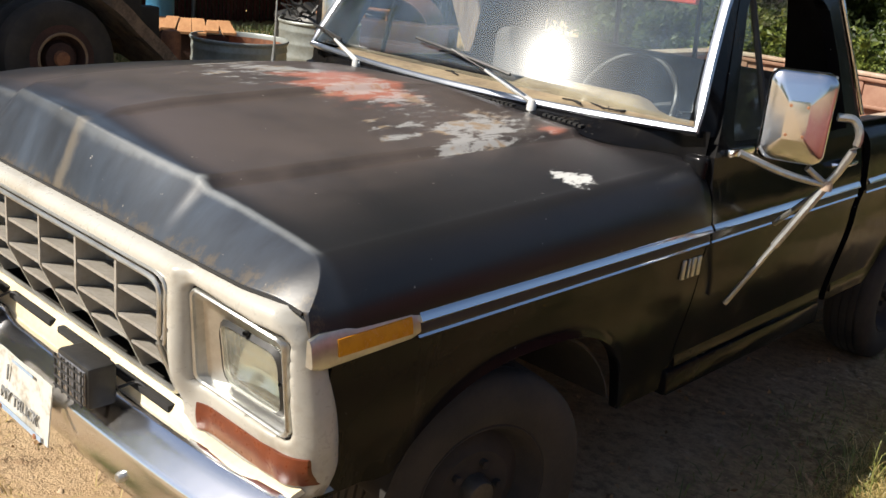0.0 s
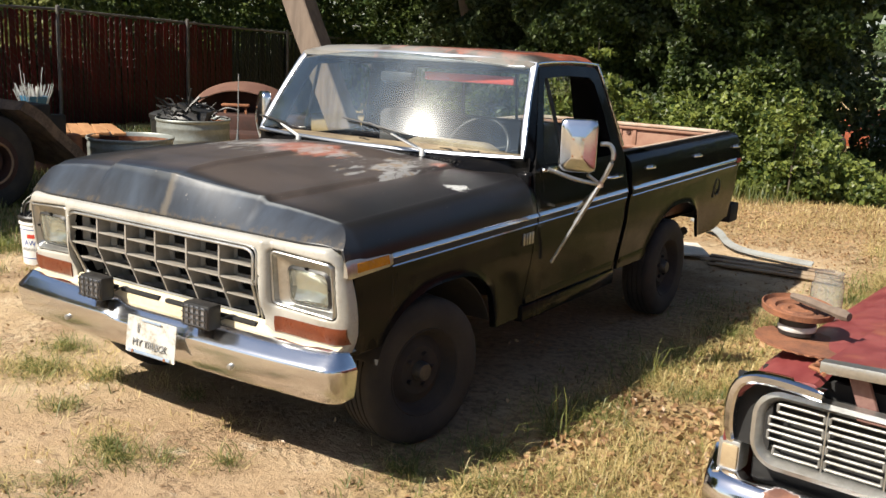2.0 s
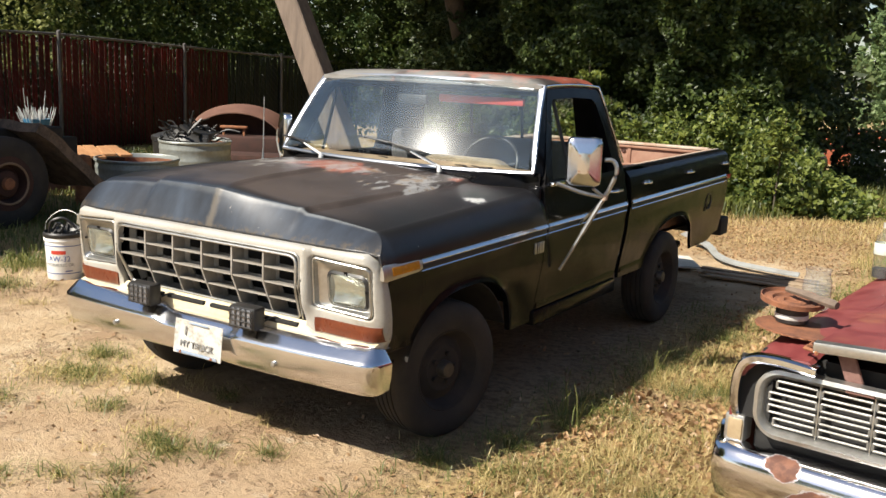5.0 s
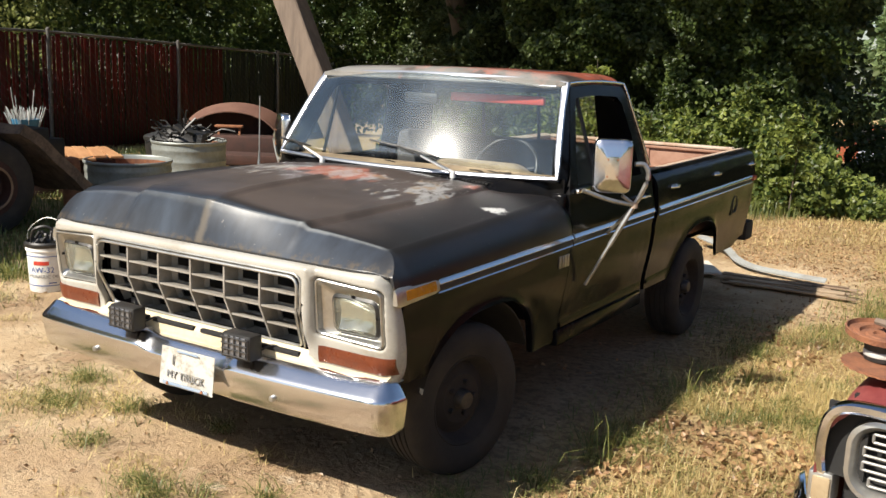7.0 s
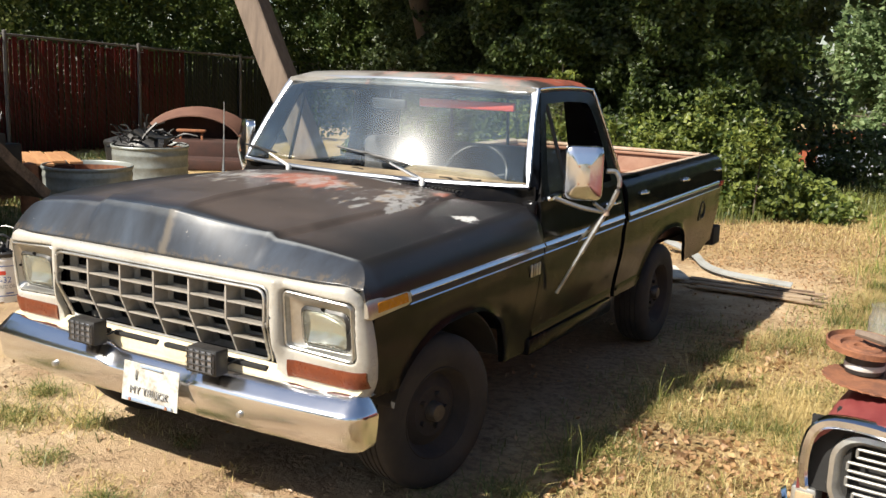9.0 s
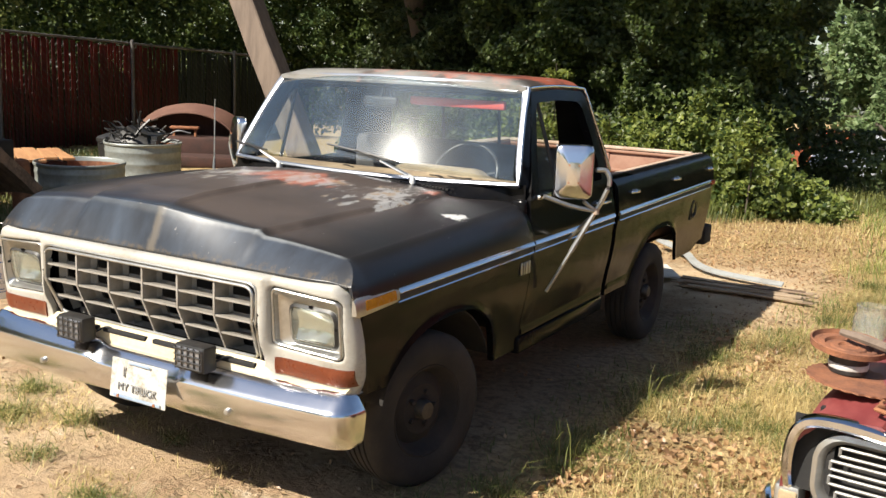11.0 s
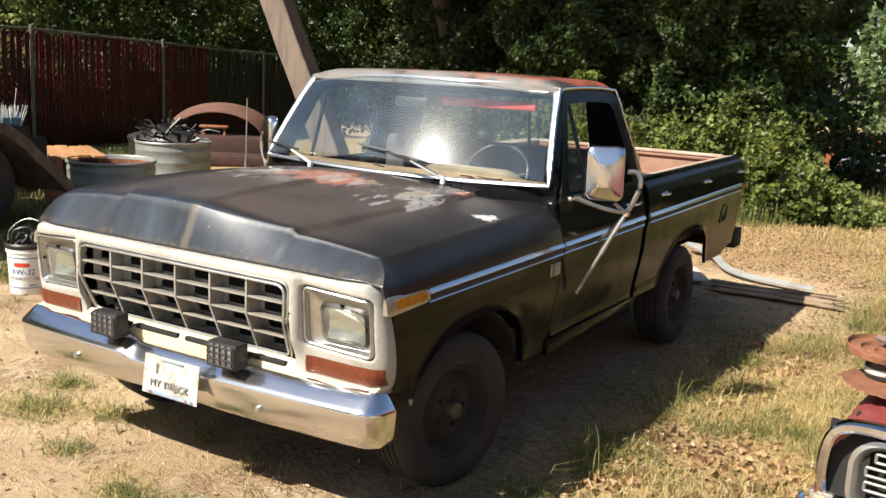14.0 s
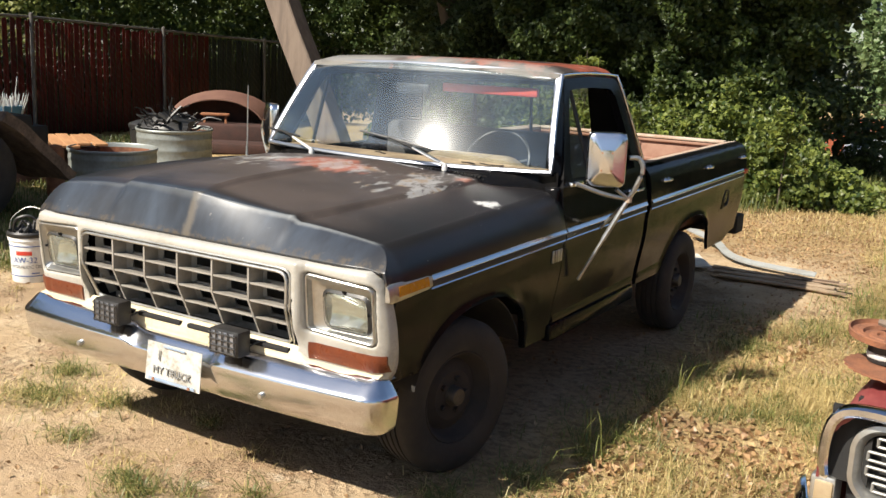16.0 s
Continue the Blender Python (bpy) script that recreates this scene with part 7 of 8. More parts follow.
# ---- pail ----
def build_pail():
    pail = thing("white_pail", "white plastic oil pail with printed label and wire handle", "pail", (-3.46, 1.02, 0.0), 25)
    bm = bm_new()
    lathe(bm, [(0.0, 0.004), (0.130, 0.0), (0.134, 0.01), (0.148, 0.315), (0.156, 0.318), (0.156, 0.335), (0.150, 0.338), (0.150, 0.352), (0.158, 0.355), (0.158, 0.366), (0.146, 0.368), (0.143, 0.34), (0.128, 0.05), (0.0, 0.04)], 40)
    part("pail_body", bm, plain("white_plastic", (0.80, 0.80, 0.78), (0.70, 0.68, 0.62), 0.4), pail)
    bm = bm_new()
    lathe(bm, [(0.157, 0.345), (0.161, 0.350), (0.161, 0.372), (0.150, 0.385), (0.135, 0.36)], 40)
    part("rim_band", bm, BLACK_PLASTIC, pail)
    bm = bm_new()
    tube(bm, bend([(-0.16, 0, 0.34), (-0.15, 0.02, 0.46), (-0.02, 0.04, 0.55), (0.13, 0.03, 0.50), (0.16, 0, 0.34)], 6), 0.004, 6)
    part("wire_handle", bm, GALV, pail)
    rg = random.Random(4)
    bm = bm_new()
    for k in range(16):
        m = pose(rg.uniform(-0.08, 0.08), rg.uniform(-0.08, 0.08), rg.uniform(0.34, 0.43), rg.uniform(-60, 60), rg.uniform(-60, 60), rg.uniform(0, 180))
        box(bm, (0, 0, 0), (rg.uniform(0.05, 0.14), 0.03, 0.02), 0.004, 1, m)
    tube(bm, bend([(-0.10, -0.05, 0.36), (-0.06, -0.08, 0.47), (0.04, -0.06, 0.50), (0.12, -0.02, 0.42)], 4), 0.012, 6)
    part("scrap_inside", bm, BLACK_PLASTIC, pail, "greasy dark parts inside")
    # label, curved round the front
    front = -78.0

    def wrap(me):
        for v in me.vertices:
            a = radians(front) + v.co.x / 0.15
            r = 0.134 + (v.co.y - 0.01) / 0.305 * 0.014 + 0.0015 + max(0.0, v.co.z)
            v.co = Vector((r * math.cos(a), r * math.sin(a), v.co.y))

    def strip(name, x0, x1, z0, z1, mat):
        bm = bm_new()
        sheet(bm, lambda u, v: (lerp(x0, x1, u), lerp(z0, z1, v), 0.0), 16, 1, (0, 0, 0.001))
        ob = part(name, bm, mat, pail)
        wrap(ob.data)
    blue, red = plain("label_blue", (0.04, 0.10, 0.32), (0.06, 0.12, 0.34), 0.4), plain("label_red", (0.55, 0.05, 0.03), (0.5, 0.06, 0.04), 0.4)
    strip("label_stripe", -0.20, 0.20, 0.278, 0.284, blue)
    strip("label_stripe", -0.20, 0.20, 0.052, 0.058, blue)
    strip("label_mark", -0.065, 0.055, 0.215, 0.245, red)
    strip("label_bar", 0.05, 0.11, 0.072, 0.080, blue)
    for txt, size, z, mat in (("AW-32", 0.062, 0.175, blue), ("HYDRAULIC OIL", 0.036, 0.125, INK)):
        ob = lettering("label_text", txt, size, Matrix.Translation((0, z, 0)), mat, pail, 0.0006)
        wrap(ob.data)


build_pail()


# ---- debris behind the truck ----
def build_debris():
    rg = random.Random(8)
    panel = thing("bent_white_panel", "bent pale sheet metal strip lying on the dirt", "metal sheet")
    bm = bm_new()
    pts = bend([(-0.10, 6.50, 0.10), (0.26, 6.20, 0.06), (0.50, 5.78, 0.04), (0.72, 5.56, 0.03), (1.02, 5.45, 0.03), (1.40, 5.38, 0.03)], 6)
    prev = None
    for i, p in enumerate(pts):
        w = lerp(0.034, 0.022, i / (len(pts) - 1))
        run = (pts[min(i + 1, len(pts) - 1)] - pts[max(i - 1, 0)]).normalized()
        out = Vector((-run.y, run.x, 0))
        ring = [bm.verts.new(p + out * q + Vector((0, 0, h))) for q, h in ((-w, 0), (w, 0.03), (w, 0.04), (-w, 0.012))]
        if prev:
            for k in range(4):
                bm.faces.new((prev[k], prev[(k + 1) % 4], ring[(k + 1) % 4], ring[k]))
        else:
            bm.faces.new(ring)
        prev = ring
    bm.faces.new(prev)
    part("strip", bm, plain("pale_sheet_metal", (0.27, 0.28, 0.27), (0.20, 0.19, 0.17), 0.6), panel)
    sheetp = thing("white_board", "off-white board lying under the truck's tail", "board", (0.05, 5.05, 0.03), 30)
    bm = bm_new()
    box(bm, (0, 0, 0.02), (0.9, 0.55, 0.02), 0.004, 1)
    part("board_face", bm, plain("offwhite_board", (0.66, 0.62, 0.54), (0.5, 0.45, 0.37), 0.7), sheetp)
    planks = thing("plank_pile", "low pile of split weathered planks", "planks", (1.13, 5.0, 0.0), 3)
    for k in range(34):
        bm = bm_new()
        L = rg.uniform(0.40, 1.15)
        m = pose(rg.uniform(-0.5, 0.5) * (1.25 - L), rg.uniform(-0.15, 0.15), 0.012 + 0.007 * (k // 5), rg.uniform(-14, 14), rg.uniform(-1.5, 1.5), rg.uniform(-8, 8))
        box(bm, (0, 0, 0), (L, rg.uniform(0.018, 0.055), rg.uniform(0.009, 0.016)), 0.003, 1, m)
        part("plank", bm, PALE_WOOD if k % 3 else GREY_WOOD, planks)


build_debris()

# ---- plants ----


def leaves_mesh(name, pts, size, mat, rng, up=0.5, stretch=1.6, toward=None):
    """One mesh of folded leaves, a leaf at each point."""
    n = len(pts)
    pts = np.asarray(pts)
    d = rng.normal(size=(n, 3))
    d /= np.linalg.norm(d, axis=1)[:, None]
    nor = rng.normal(size=(n, 3)) + np.array([0, 0, up]) * 2
    if toward is not None:
        nor = nor + np.asarray(toward)
    nor /= np.linalg.norm(nor, axis=1)[:, None]
    a = np.cross(d, nor)
    a /= np.linalg.norm(a, axis=1)[:, None] + 1e-9
    b = np.cross(nor, a)
    s = size * rng.uniform(0.6, 1.35, n)[:, None]
    tip, base = pts + b * s * stretch / 2, pts - b * s * stretch / 2
    l, r = pts + a * s / 2 + nor * s * 0.15, pts - a * s / 2 + nor * s * 0.15
    v = np.stack([base, l, tip, r], 1).reshape(-1, 3)
    k = np.arange(n)[:, None] * 4
    f = np.concatenate([k + np.array([0, 1, 2]), k + np.array([0, 2, 3])], 0)
    me = bpy.data.meshes.new(name)
    me.from_pydata(v.tolist(), [], f.tolist())
    me.materials.append(mat)
    return me


def blades_mesh(name, pts, height, width, mat, rng, lean=0.5):
    """One mesh of bent grass blades."""
    pts = np.asarray(pts)
    n = len(pts)
    a = rng.uniform(0, math.tau, n)
    d = np.stack([np.cos(a), np.sin(a), np.zeros(n)], 1)
    w = np.stack([-np.sin(a), np.cos(a), np.zeros(n)], 1)
    h = (height * rng.uniform(0.4, 1.4, n))[:, None]
    le = (lean * rng.uniform(0.2, 1.6, n))[:, None]
    up = np.array([0, 0, 1.0])
    ww = (width * rng.uniform(0.6, 1.3, n))[:, None]
    mid = pts + up * h * 0.6 + d * h * le * 0.35
    tip = pts + up * h * (1.0 - 0.35 * np.minimum(le, 1.4)) + d * h * le
    v = np.stack([pts - w * ww, pts + w * ww, mid + w * ww * 0.8, mid - w * ww * 0.8, tip], 1).reshape(-1, 3)
    k = np.arange(n)[:, None] * 5
    q = (k + np.array([0, 1, 2, 3])).tolist() + (k + np.array([3, 2, 4])).tolist()
    me = bpy.data.meshes.new(name)
    me.from_pydata(v.tolist(), [], q)
    me.materials.append(mat)
    return me


def clump_points(rng, centres, radii, per, squash=0.8):
    """Points in the outer shells of many small clumps."""
    out = []
    for c, r in zip(centres, radii):
        d = rng.normal(size=(per, 3))
        d /= np.linalg.norm(d, axis=1)[:, None]
        out.append(np.asarray(c) + d * (r * rng.uniform(0.35, 1.05, per) ** 0.7)[:, None] * np.array([1, 1, squash]))
    return np.concatenate(out)


def build_tree(name, label, at, height, spread, trunk_r, seed, mat, leaf=0.12, clumps=60, per=90, low=0.35, reach=0.0):
    rng = np.random.default_rng(seed)
    rg = random.Random(seed)
    tree = thing(name, label, "tree", at)
    bm = bm_new()
    lean = Vector((rg.uniform(-0.4, 0.4), rg.uniform(-0.4, 0.4) - reach, 0))
    pts = [Vector((0, 0, -0.1)), Vector((0, 0, height * 0.3)) + lean * 0.3, Vector((0, 0, height * 0.6)) + lean * 0.7, Vector((0, 0, height * 0.92)) + lean]
    curve = bend(pts, 4)
    tube(bm, curve, [trunk_r * lerp(1.25, 0.2, i / (len(curve) - 1)) for i in range(len(curve))], 10)
    tips = []
    for k in range(13):
        t = rg.uniform(low, 0.9)
        p = curve[int(t * (len(curve) - 1))]
        a = rg.uniform(0, math.tau)
        L = spread * rg.uniform(0.5, 1.0) * (1.2 - 0.6 * t)
        q = p + Vector((math.cos(a) * L, math.sin(a) * L, rg.uniform(0.05, 0.45) * L))
        c = bend([p, p.lerp(q, 0.5) + Vector((0, 0, 0.12 * L)), q], 3)
        tube(bm, c, [trunk_r * lerp(0.45, 0.08, i / (len(c) - 1)) for i in range(len(c))], 6)
        tips += [c[-1], c[len(c) // 2], c[-2]]
    part("trunk", bm, BARK, tree)
    cs, rs = [], []
    for k in range(clumps):
        t = tips[k % len(tips)]
        cs.append(np.array(t) + rng.normal(size=3) * spread * 0.20)
        cs[-1][2] = max(cs[-1][2], height * low * 0.92)
        rs.append(spread * rng.uniform(0.14, 0.30))
    ob = new("crown", leaves_mesh("crown", clump_points(rng, cs, rs, per), leaf, mat, rng))
    ob.parent = tree
    return tree


def build_bush(name, label, at, size, n_clumps, per, leaf, mat, seed, up=0.5, mat2=None):
    """A heap of leafy clumps, its outline uneven."""
    rng = np.random.default_rng(seed)
    bush = thing(name, label, "bush", at)
    cs, rs = [], []
    for k in range(n_clumps):
        u, v = rng.uniform(-1, 1), rng.uniform(-1, 1)
        top = size[2] * (1 - 0.75 * u * u) * (1 - 0.4 * max(0, -v)) * rng.uniform(0.7, 1.1)
        z = rng.uniform(0.05, 1.0) ** 0.8 * top
        cs.append((u * size[0] / 2, v * size[1] / 2 + 0.25 * z, z))
        rs.append(rng.uniform(0.10, 0.34))
    ob = new("foliage", leaves_mesh("foliage", clump_points(rng, cs, rs, per), leaf, mat, rng, up, 1.4, (0, -0.6, 0)))
    ob.parent = bush
    bm = bm_new()
    rg = random.Random(seed)
    for c in cs[:: max(1, n_clumps // 14)]:
        p = Vector((c[0] * 0.7, c[1] * 0.6, -0.05))
        tube(bm, bend([p, p.lerp(Vector(c), 0.6) + Vector((rg.uniform(-0.1, 0.1), 0, 0.1)), Vector(c)], 3), 0.012, 5)
    tagged(part("stems", bm, BARK, bush), kind="stuff")
    return bush


def build_sapling(at, height, seed):
    """A slim shoot with drooping sprays of small leaves."""
    rng, rg = np.random.default_rng(seed), random.Random(seed)
    plant = thing("sapling", "slim bright green sapling standing before the vines", "sapling", at, group="saplings at the thicket's edge")
    bm = bm_new()
    top = Vector((rg.uniform(-0.15, 0.15), rg.uniform(-0.15, 0.05), height))
    stem = bend([Vector((0, 0, -0.05)), Vector((top.x * 0.3, 0, height * 0.5)), top], 5)
    tube(bm, stem, [lerp(0.014, 0.004, i / (len(stem) - 1)) for i in range(len(stem))], 6)
    pts = []
    for k in range(26):
        t = rg.uniform(0.35, 1.0)
        p = stem[int(t * (len(stem) - 1))]
        a, L = rg.uniform(0, math.tau), height * 0.26 * (1.25 - t * 0.8)
        q = p + Vector((math.cos(a) * L, math.sin(a) * L, rg.uniform(-0.1, 0.35) * L))
        spray = bend([p, p.lerp(q, 0.5) + Vector((0, 0, 0.10 * L)), q], 4)
        tube(bm, spray, 0.003, 4)
        pts += [np.array(c) + rng.normal(size=3) * 0.025 for c in spray for _ in range(4)]
    part("stem", bm, BARK, plant)
    ob = new("foliage", leaves_mesh("foliage", np.array(pts), 0.045, LEAF, rng, 0.4, 2.0))
    ob.parent = plant


def build_hedge(name, label, path, depth, height, count, leaf, mat, seed, kind="stuff"):
    """Far growth: many leaves over a winding band, with hollows."""
    rng = np.random.default_rng(seed)
    path = np.asarray(path, float)
    seg = np.linalg.norm(np.diff(path, axis=0), axis=1)
    s = rng.uniform(0, seg.sum(), count)
    cum = np.r_[0, np.cumsum(seg)]
    i = np.clip(np.searchsorted(cum, s) - 1, 0, len(seg) - 1)
    t = (s - cum[i]) / seg[i]
    p = path[i] * (1 - t[:, None]) + path[i + 1] * t[:, None]
    dirs = (path[i + 1] - path[i]) / seg[i][:, None]
    nor = np.stack([dirs[:, 1], -dirs[:, 0]], 1)
    z = height * rng.uniform(0, 1, count) ** 0.9
    lump = np.array([noise.noise((a * 0.9, b * 0.9, c * 1.1 + seed)) + 0.6 * noise.noise((a * 2.3, b * 2.3, c * 2.6)) for a, b, c in zip(p[:, 0], p[:, 1], z)])
    out = depth * (0.25 + 0.9 * lump) - rng.uniform(0, 1, count) ** 2 * 0.6
    q = np.c_[p + nor * out[:, None], z]
    me = leaves_mesh(name, q, leaf, mat, rng, 0.4, 1.5, (nor[0][0], nor[0][1], 0))
    return tagged(new(name, me), label, "foliage", kind=kind)


# wall of trees and vines behind the truck, and along the fence; sun and shade on it are partly leaf colour
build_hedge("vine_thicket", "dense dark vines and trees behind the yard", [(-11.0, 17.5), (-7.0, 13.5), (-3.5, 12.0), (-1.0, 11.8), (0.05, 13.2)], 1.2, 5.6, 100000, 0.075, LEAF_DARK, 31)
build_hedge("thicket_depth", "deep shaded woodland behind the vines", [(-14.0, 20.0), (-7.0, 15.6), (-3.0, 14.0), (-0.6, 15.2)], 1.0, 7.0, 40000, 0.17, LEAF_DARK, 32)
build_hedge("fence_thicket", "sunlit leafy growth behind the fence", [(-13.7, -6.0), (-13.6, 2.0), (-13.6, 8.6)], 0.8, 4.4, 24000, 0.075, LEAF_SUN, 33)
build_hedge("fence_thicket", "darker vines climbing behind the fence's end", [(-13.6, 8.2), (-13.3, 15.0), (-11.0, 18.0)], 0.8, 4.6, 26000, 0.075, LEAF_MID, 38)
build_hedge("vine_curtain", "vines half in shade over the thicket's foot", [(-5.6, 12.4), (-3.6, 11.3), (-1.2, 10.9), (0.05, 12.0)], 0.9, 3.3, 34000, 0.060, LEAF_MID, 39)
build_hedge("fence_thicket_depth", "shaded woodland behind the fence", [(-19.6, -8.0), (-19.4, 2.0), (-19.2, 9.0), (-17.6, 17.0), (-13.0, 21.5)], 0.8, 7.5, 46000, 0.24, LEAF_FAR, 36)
# low dark leaves added so that the fence's lower gaps look shaded
build_hedge("fence_undergrowth", "dark undergrowth added behind the fence to darken its lower gaps", [(-12.75, -6.9), (-12.75, 7.0), (-12.95, 17.0)], 0.12, 1.40, 46000, 0.10, LEAF_DARK, 37)
build_bush("bush", "sunlit kudzu-covered bush behind the truck", (-1.05, 10.35, 0), (2.7, 1.9, 1.9), 175, 90, 0.058, LEAF, 41)
build_bush("bush", "bright leafy saplings and vines", (-3.0, 10.0, 0), (2.8, 1.5, 1.5), 100, 100, 0.046, LEAF, 42)
build_bush("bush", "low weedy growth at the edge of the clearing", (0.15, 10.2, 0), (2.0, 1.5, 0.72), 66, 110, 0.06, LEAF, 43)
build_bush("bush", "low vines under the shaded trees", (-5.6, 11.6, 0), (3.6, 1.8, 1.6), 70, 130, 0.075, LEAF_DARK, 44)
for wx, wy, wh, sd in ((-2.55, 9.2, 1.95, 81), (-2.15, 9.35, 1.5, 82), (-1.7, 9.1, 1.25, 83), (-3.3, 9.3, 1.6, 84), (-0.95, 9.0, 1.15, 85), (0.15, 9.4, 1.35, 86)):
    build_sapling((wx, wy, 0.0), wh, sd)
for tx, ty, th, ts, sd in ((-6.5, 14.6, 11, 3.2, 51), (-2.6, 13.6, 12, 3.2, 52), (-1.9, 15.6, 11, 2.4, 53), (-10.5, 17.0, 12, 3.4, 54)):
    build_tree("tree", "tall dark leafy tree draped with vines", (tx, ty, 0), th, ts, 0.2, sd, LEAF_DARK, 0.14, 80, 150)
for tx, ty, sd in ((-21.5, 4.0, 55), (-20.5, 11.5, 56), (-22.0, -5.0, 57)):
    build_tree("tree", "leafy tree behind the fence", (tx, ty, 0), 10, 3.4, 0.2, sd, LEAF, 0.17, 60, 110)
# tall trees at the thicket's edge, whose unseen crowns reach out over the clearing to shade the vines
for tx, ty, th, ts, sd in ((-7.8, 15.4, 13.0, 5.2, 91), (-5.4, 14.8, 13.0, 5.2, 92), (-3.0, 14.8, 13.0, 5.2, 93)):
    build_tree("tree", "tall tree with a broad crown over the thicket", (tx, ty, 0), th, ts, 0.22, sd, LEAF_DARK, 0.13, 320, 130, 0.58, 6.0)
build_tree("tree", "pale green sunlit tree in the distance", (0.2, 28.0, -0.95), 9, 2.6, 0.2, 58, LEAF_PALE, 0.13, 110, 190, 0.12)
build_tree("tree", "pale green sunlit tree in the distance", (5.5, 31.0, -0.95), 10, 3.4, 0.2, 59, LEAF_PALE, 0.15, 90, 140, 0.12)
build_hedge("far_woods", "distant woods beyond the clearing", [(-14.0, 40.0), (-2.0, 42.0), (14.0, 40.0), (30.0, 36.0), (45.0, 20.0), (48.0, -10.0)], 2.0, 10.0, 26000, 0.5, LEAF_DARK, 34)
build_hedge("roadside_scrub", "shaded scrub at the lot's edge", [(0.1, 13.4), (1.6, 13.8), (3.5, 15.0), (8.0, 16.5), (13.0, 17.0)], 0.6, 1.08, 22000, 0.07, LEAF_DARK, 35)


def build_far_car(at, turn, paint, label):
    car = thing("parked_car", label, "car", at, turn, group="cars parked in the far lot")
    bm = bm_new()

    def body(u, v):
        y = lerp(-2.1, 2.1, u)
        top = along([(-2.1, 0.75), (-1.0, 0.92), (-0.4, 1.40), (0.9, 1.42), (1.6, 1.0), (2.1, 0.90)], y)
        a = lerp(-1, 1, v)
        return (a * 0.85 * (1 - 0.12 * abs(a) ** 6), y, 0.35 + (top - 0.35) * (1 - abs(a) ** 5))
    sheet(bm, body, 24, 14, (0, 0, -0.03))
    part("body", bm, paint, car)
    for x in (-0.8, 0.8):
        for y in (-1.3, 1.3):
            bm = bm_new()
            lathe(bm, [(0.0, -0.09), (0.31, -0.09), (0.33, 0.0), (0.31, 0.09), (0.0, 0.09)], 20, "x", 1, Matrix.Translation((x, y, 0.33)))
            part("wheel", bm, RUBBER, car)
    bm = bm_new()
    box(bm, (0, 0.25, 1.18), (1.62, 1.3, 0.26), 0.05)
    part("side_glass", bm, BLACK_PLASTIC, car)


build_far_car((-1.35, 27.5, -0.95), 62, plain("orange_paint", (0.26, 0.07, 0.03), (0.22, 0.06, 0.03), 0.3, bump=0.0), "orange car parked beyond the scrub")
build_far_car((0.55, 25.5, -0.95), 70, plain("silver_paint", (0.55, 0.56, 0.58), (0.5, 0.5, 0.5), 0.3, bump=0.0), "pale silver car parked beyond the scrub")
build_far_car((2.6, 26.5, -0.95), 80, plain("white_car_paint", (0.72, 0.72, 0.72), (0.65, 0.65, 0.65), 0.3, bump=0.0), "white car parked beyond the scrub")
# big shade trees out of the camera's sight
build_tree("tree", "large shade tree beside the yard", (-12.6, -5.6, 0), 7.6, 3.8, 0.3, 60, LEAF, 0.26, 130, 110, 0.4)
build_tree("tree", "large shade tree beside the yard", (-11.7, -6.4, 0), 11, 4.0, 0.3, 61, LEAF, 0.26, 120, 110, 0.45)
for wx, wy, sd in ((-8, -22, 62), (2, -26, 63), (14, -22, 64), (22, -8, 65), (22, 6, 66)):
    build_tree("tree", "tree at the far side of the yard", (wx, wy, 0), 9, 3.6, 0.25, sd, LEAF, 0.30, 60, 70, 0.3)


# ---- grass, straw, litter ----
def scatter(rng, n, x0, x1, y0, y1, keep):
    x, y = rng.uniform(x0, x1, n), rng.uniform(y0, y1, n)
    ok = np.array([keep(a, b) for a, b in zip(x, y)])
    x, y = x[ok], y[ok]
    return np.c_[x, y, [ground_height(a, b) - 0.004 for a, b in zip(x, y)]]


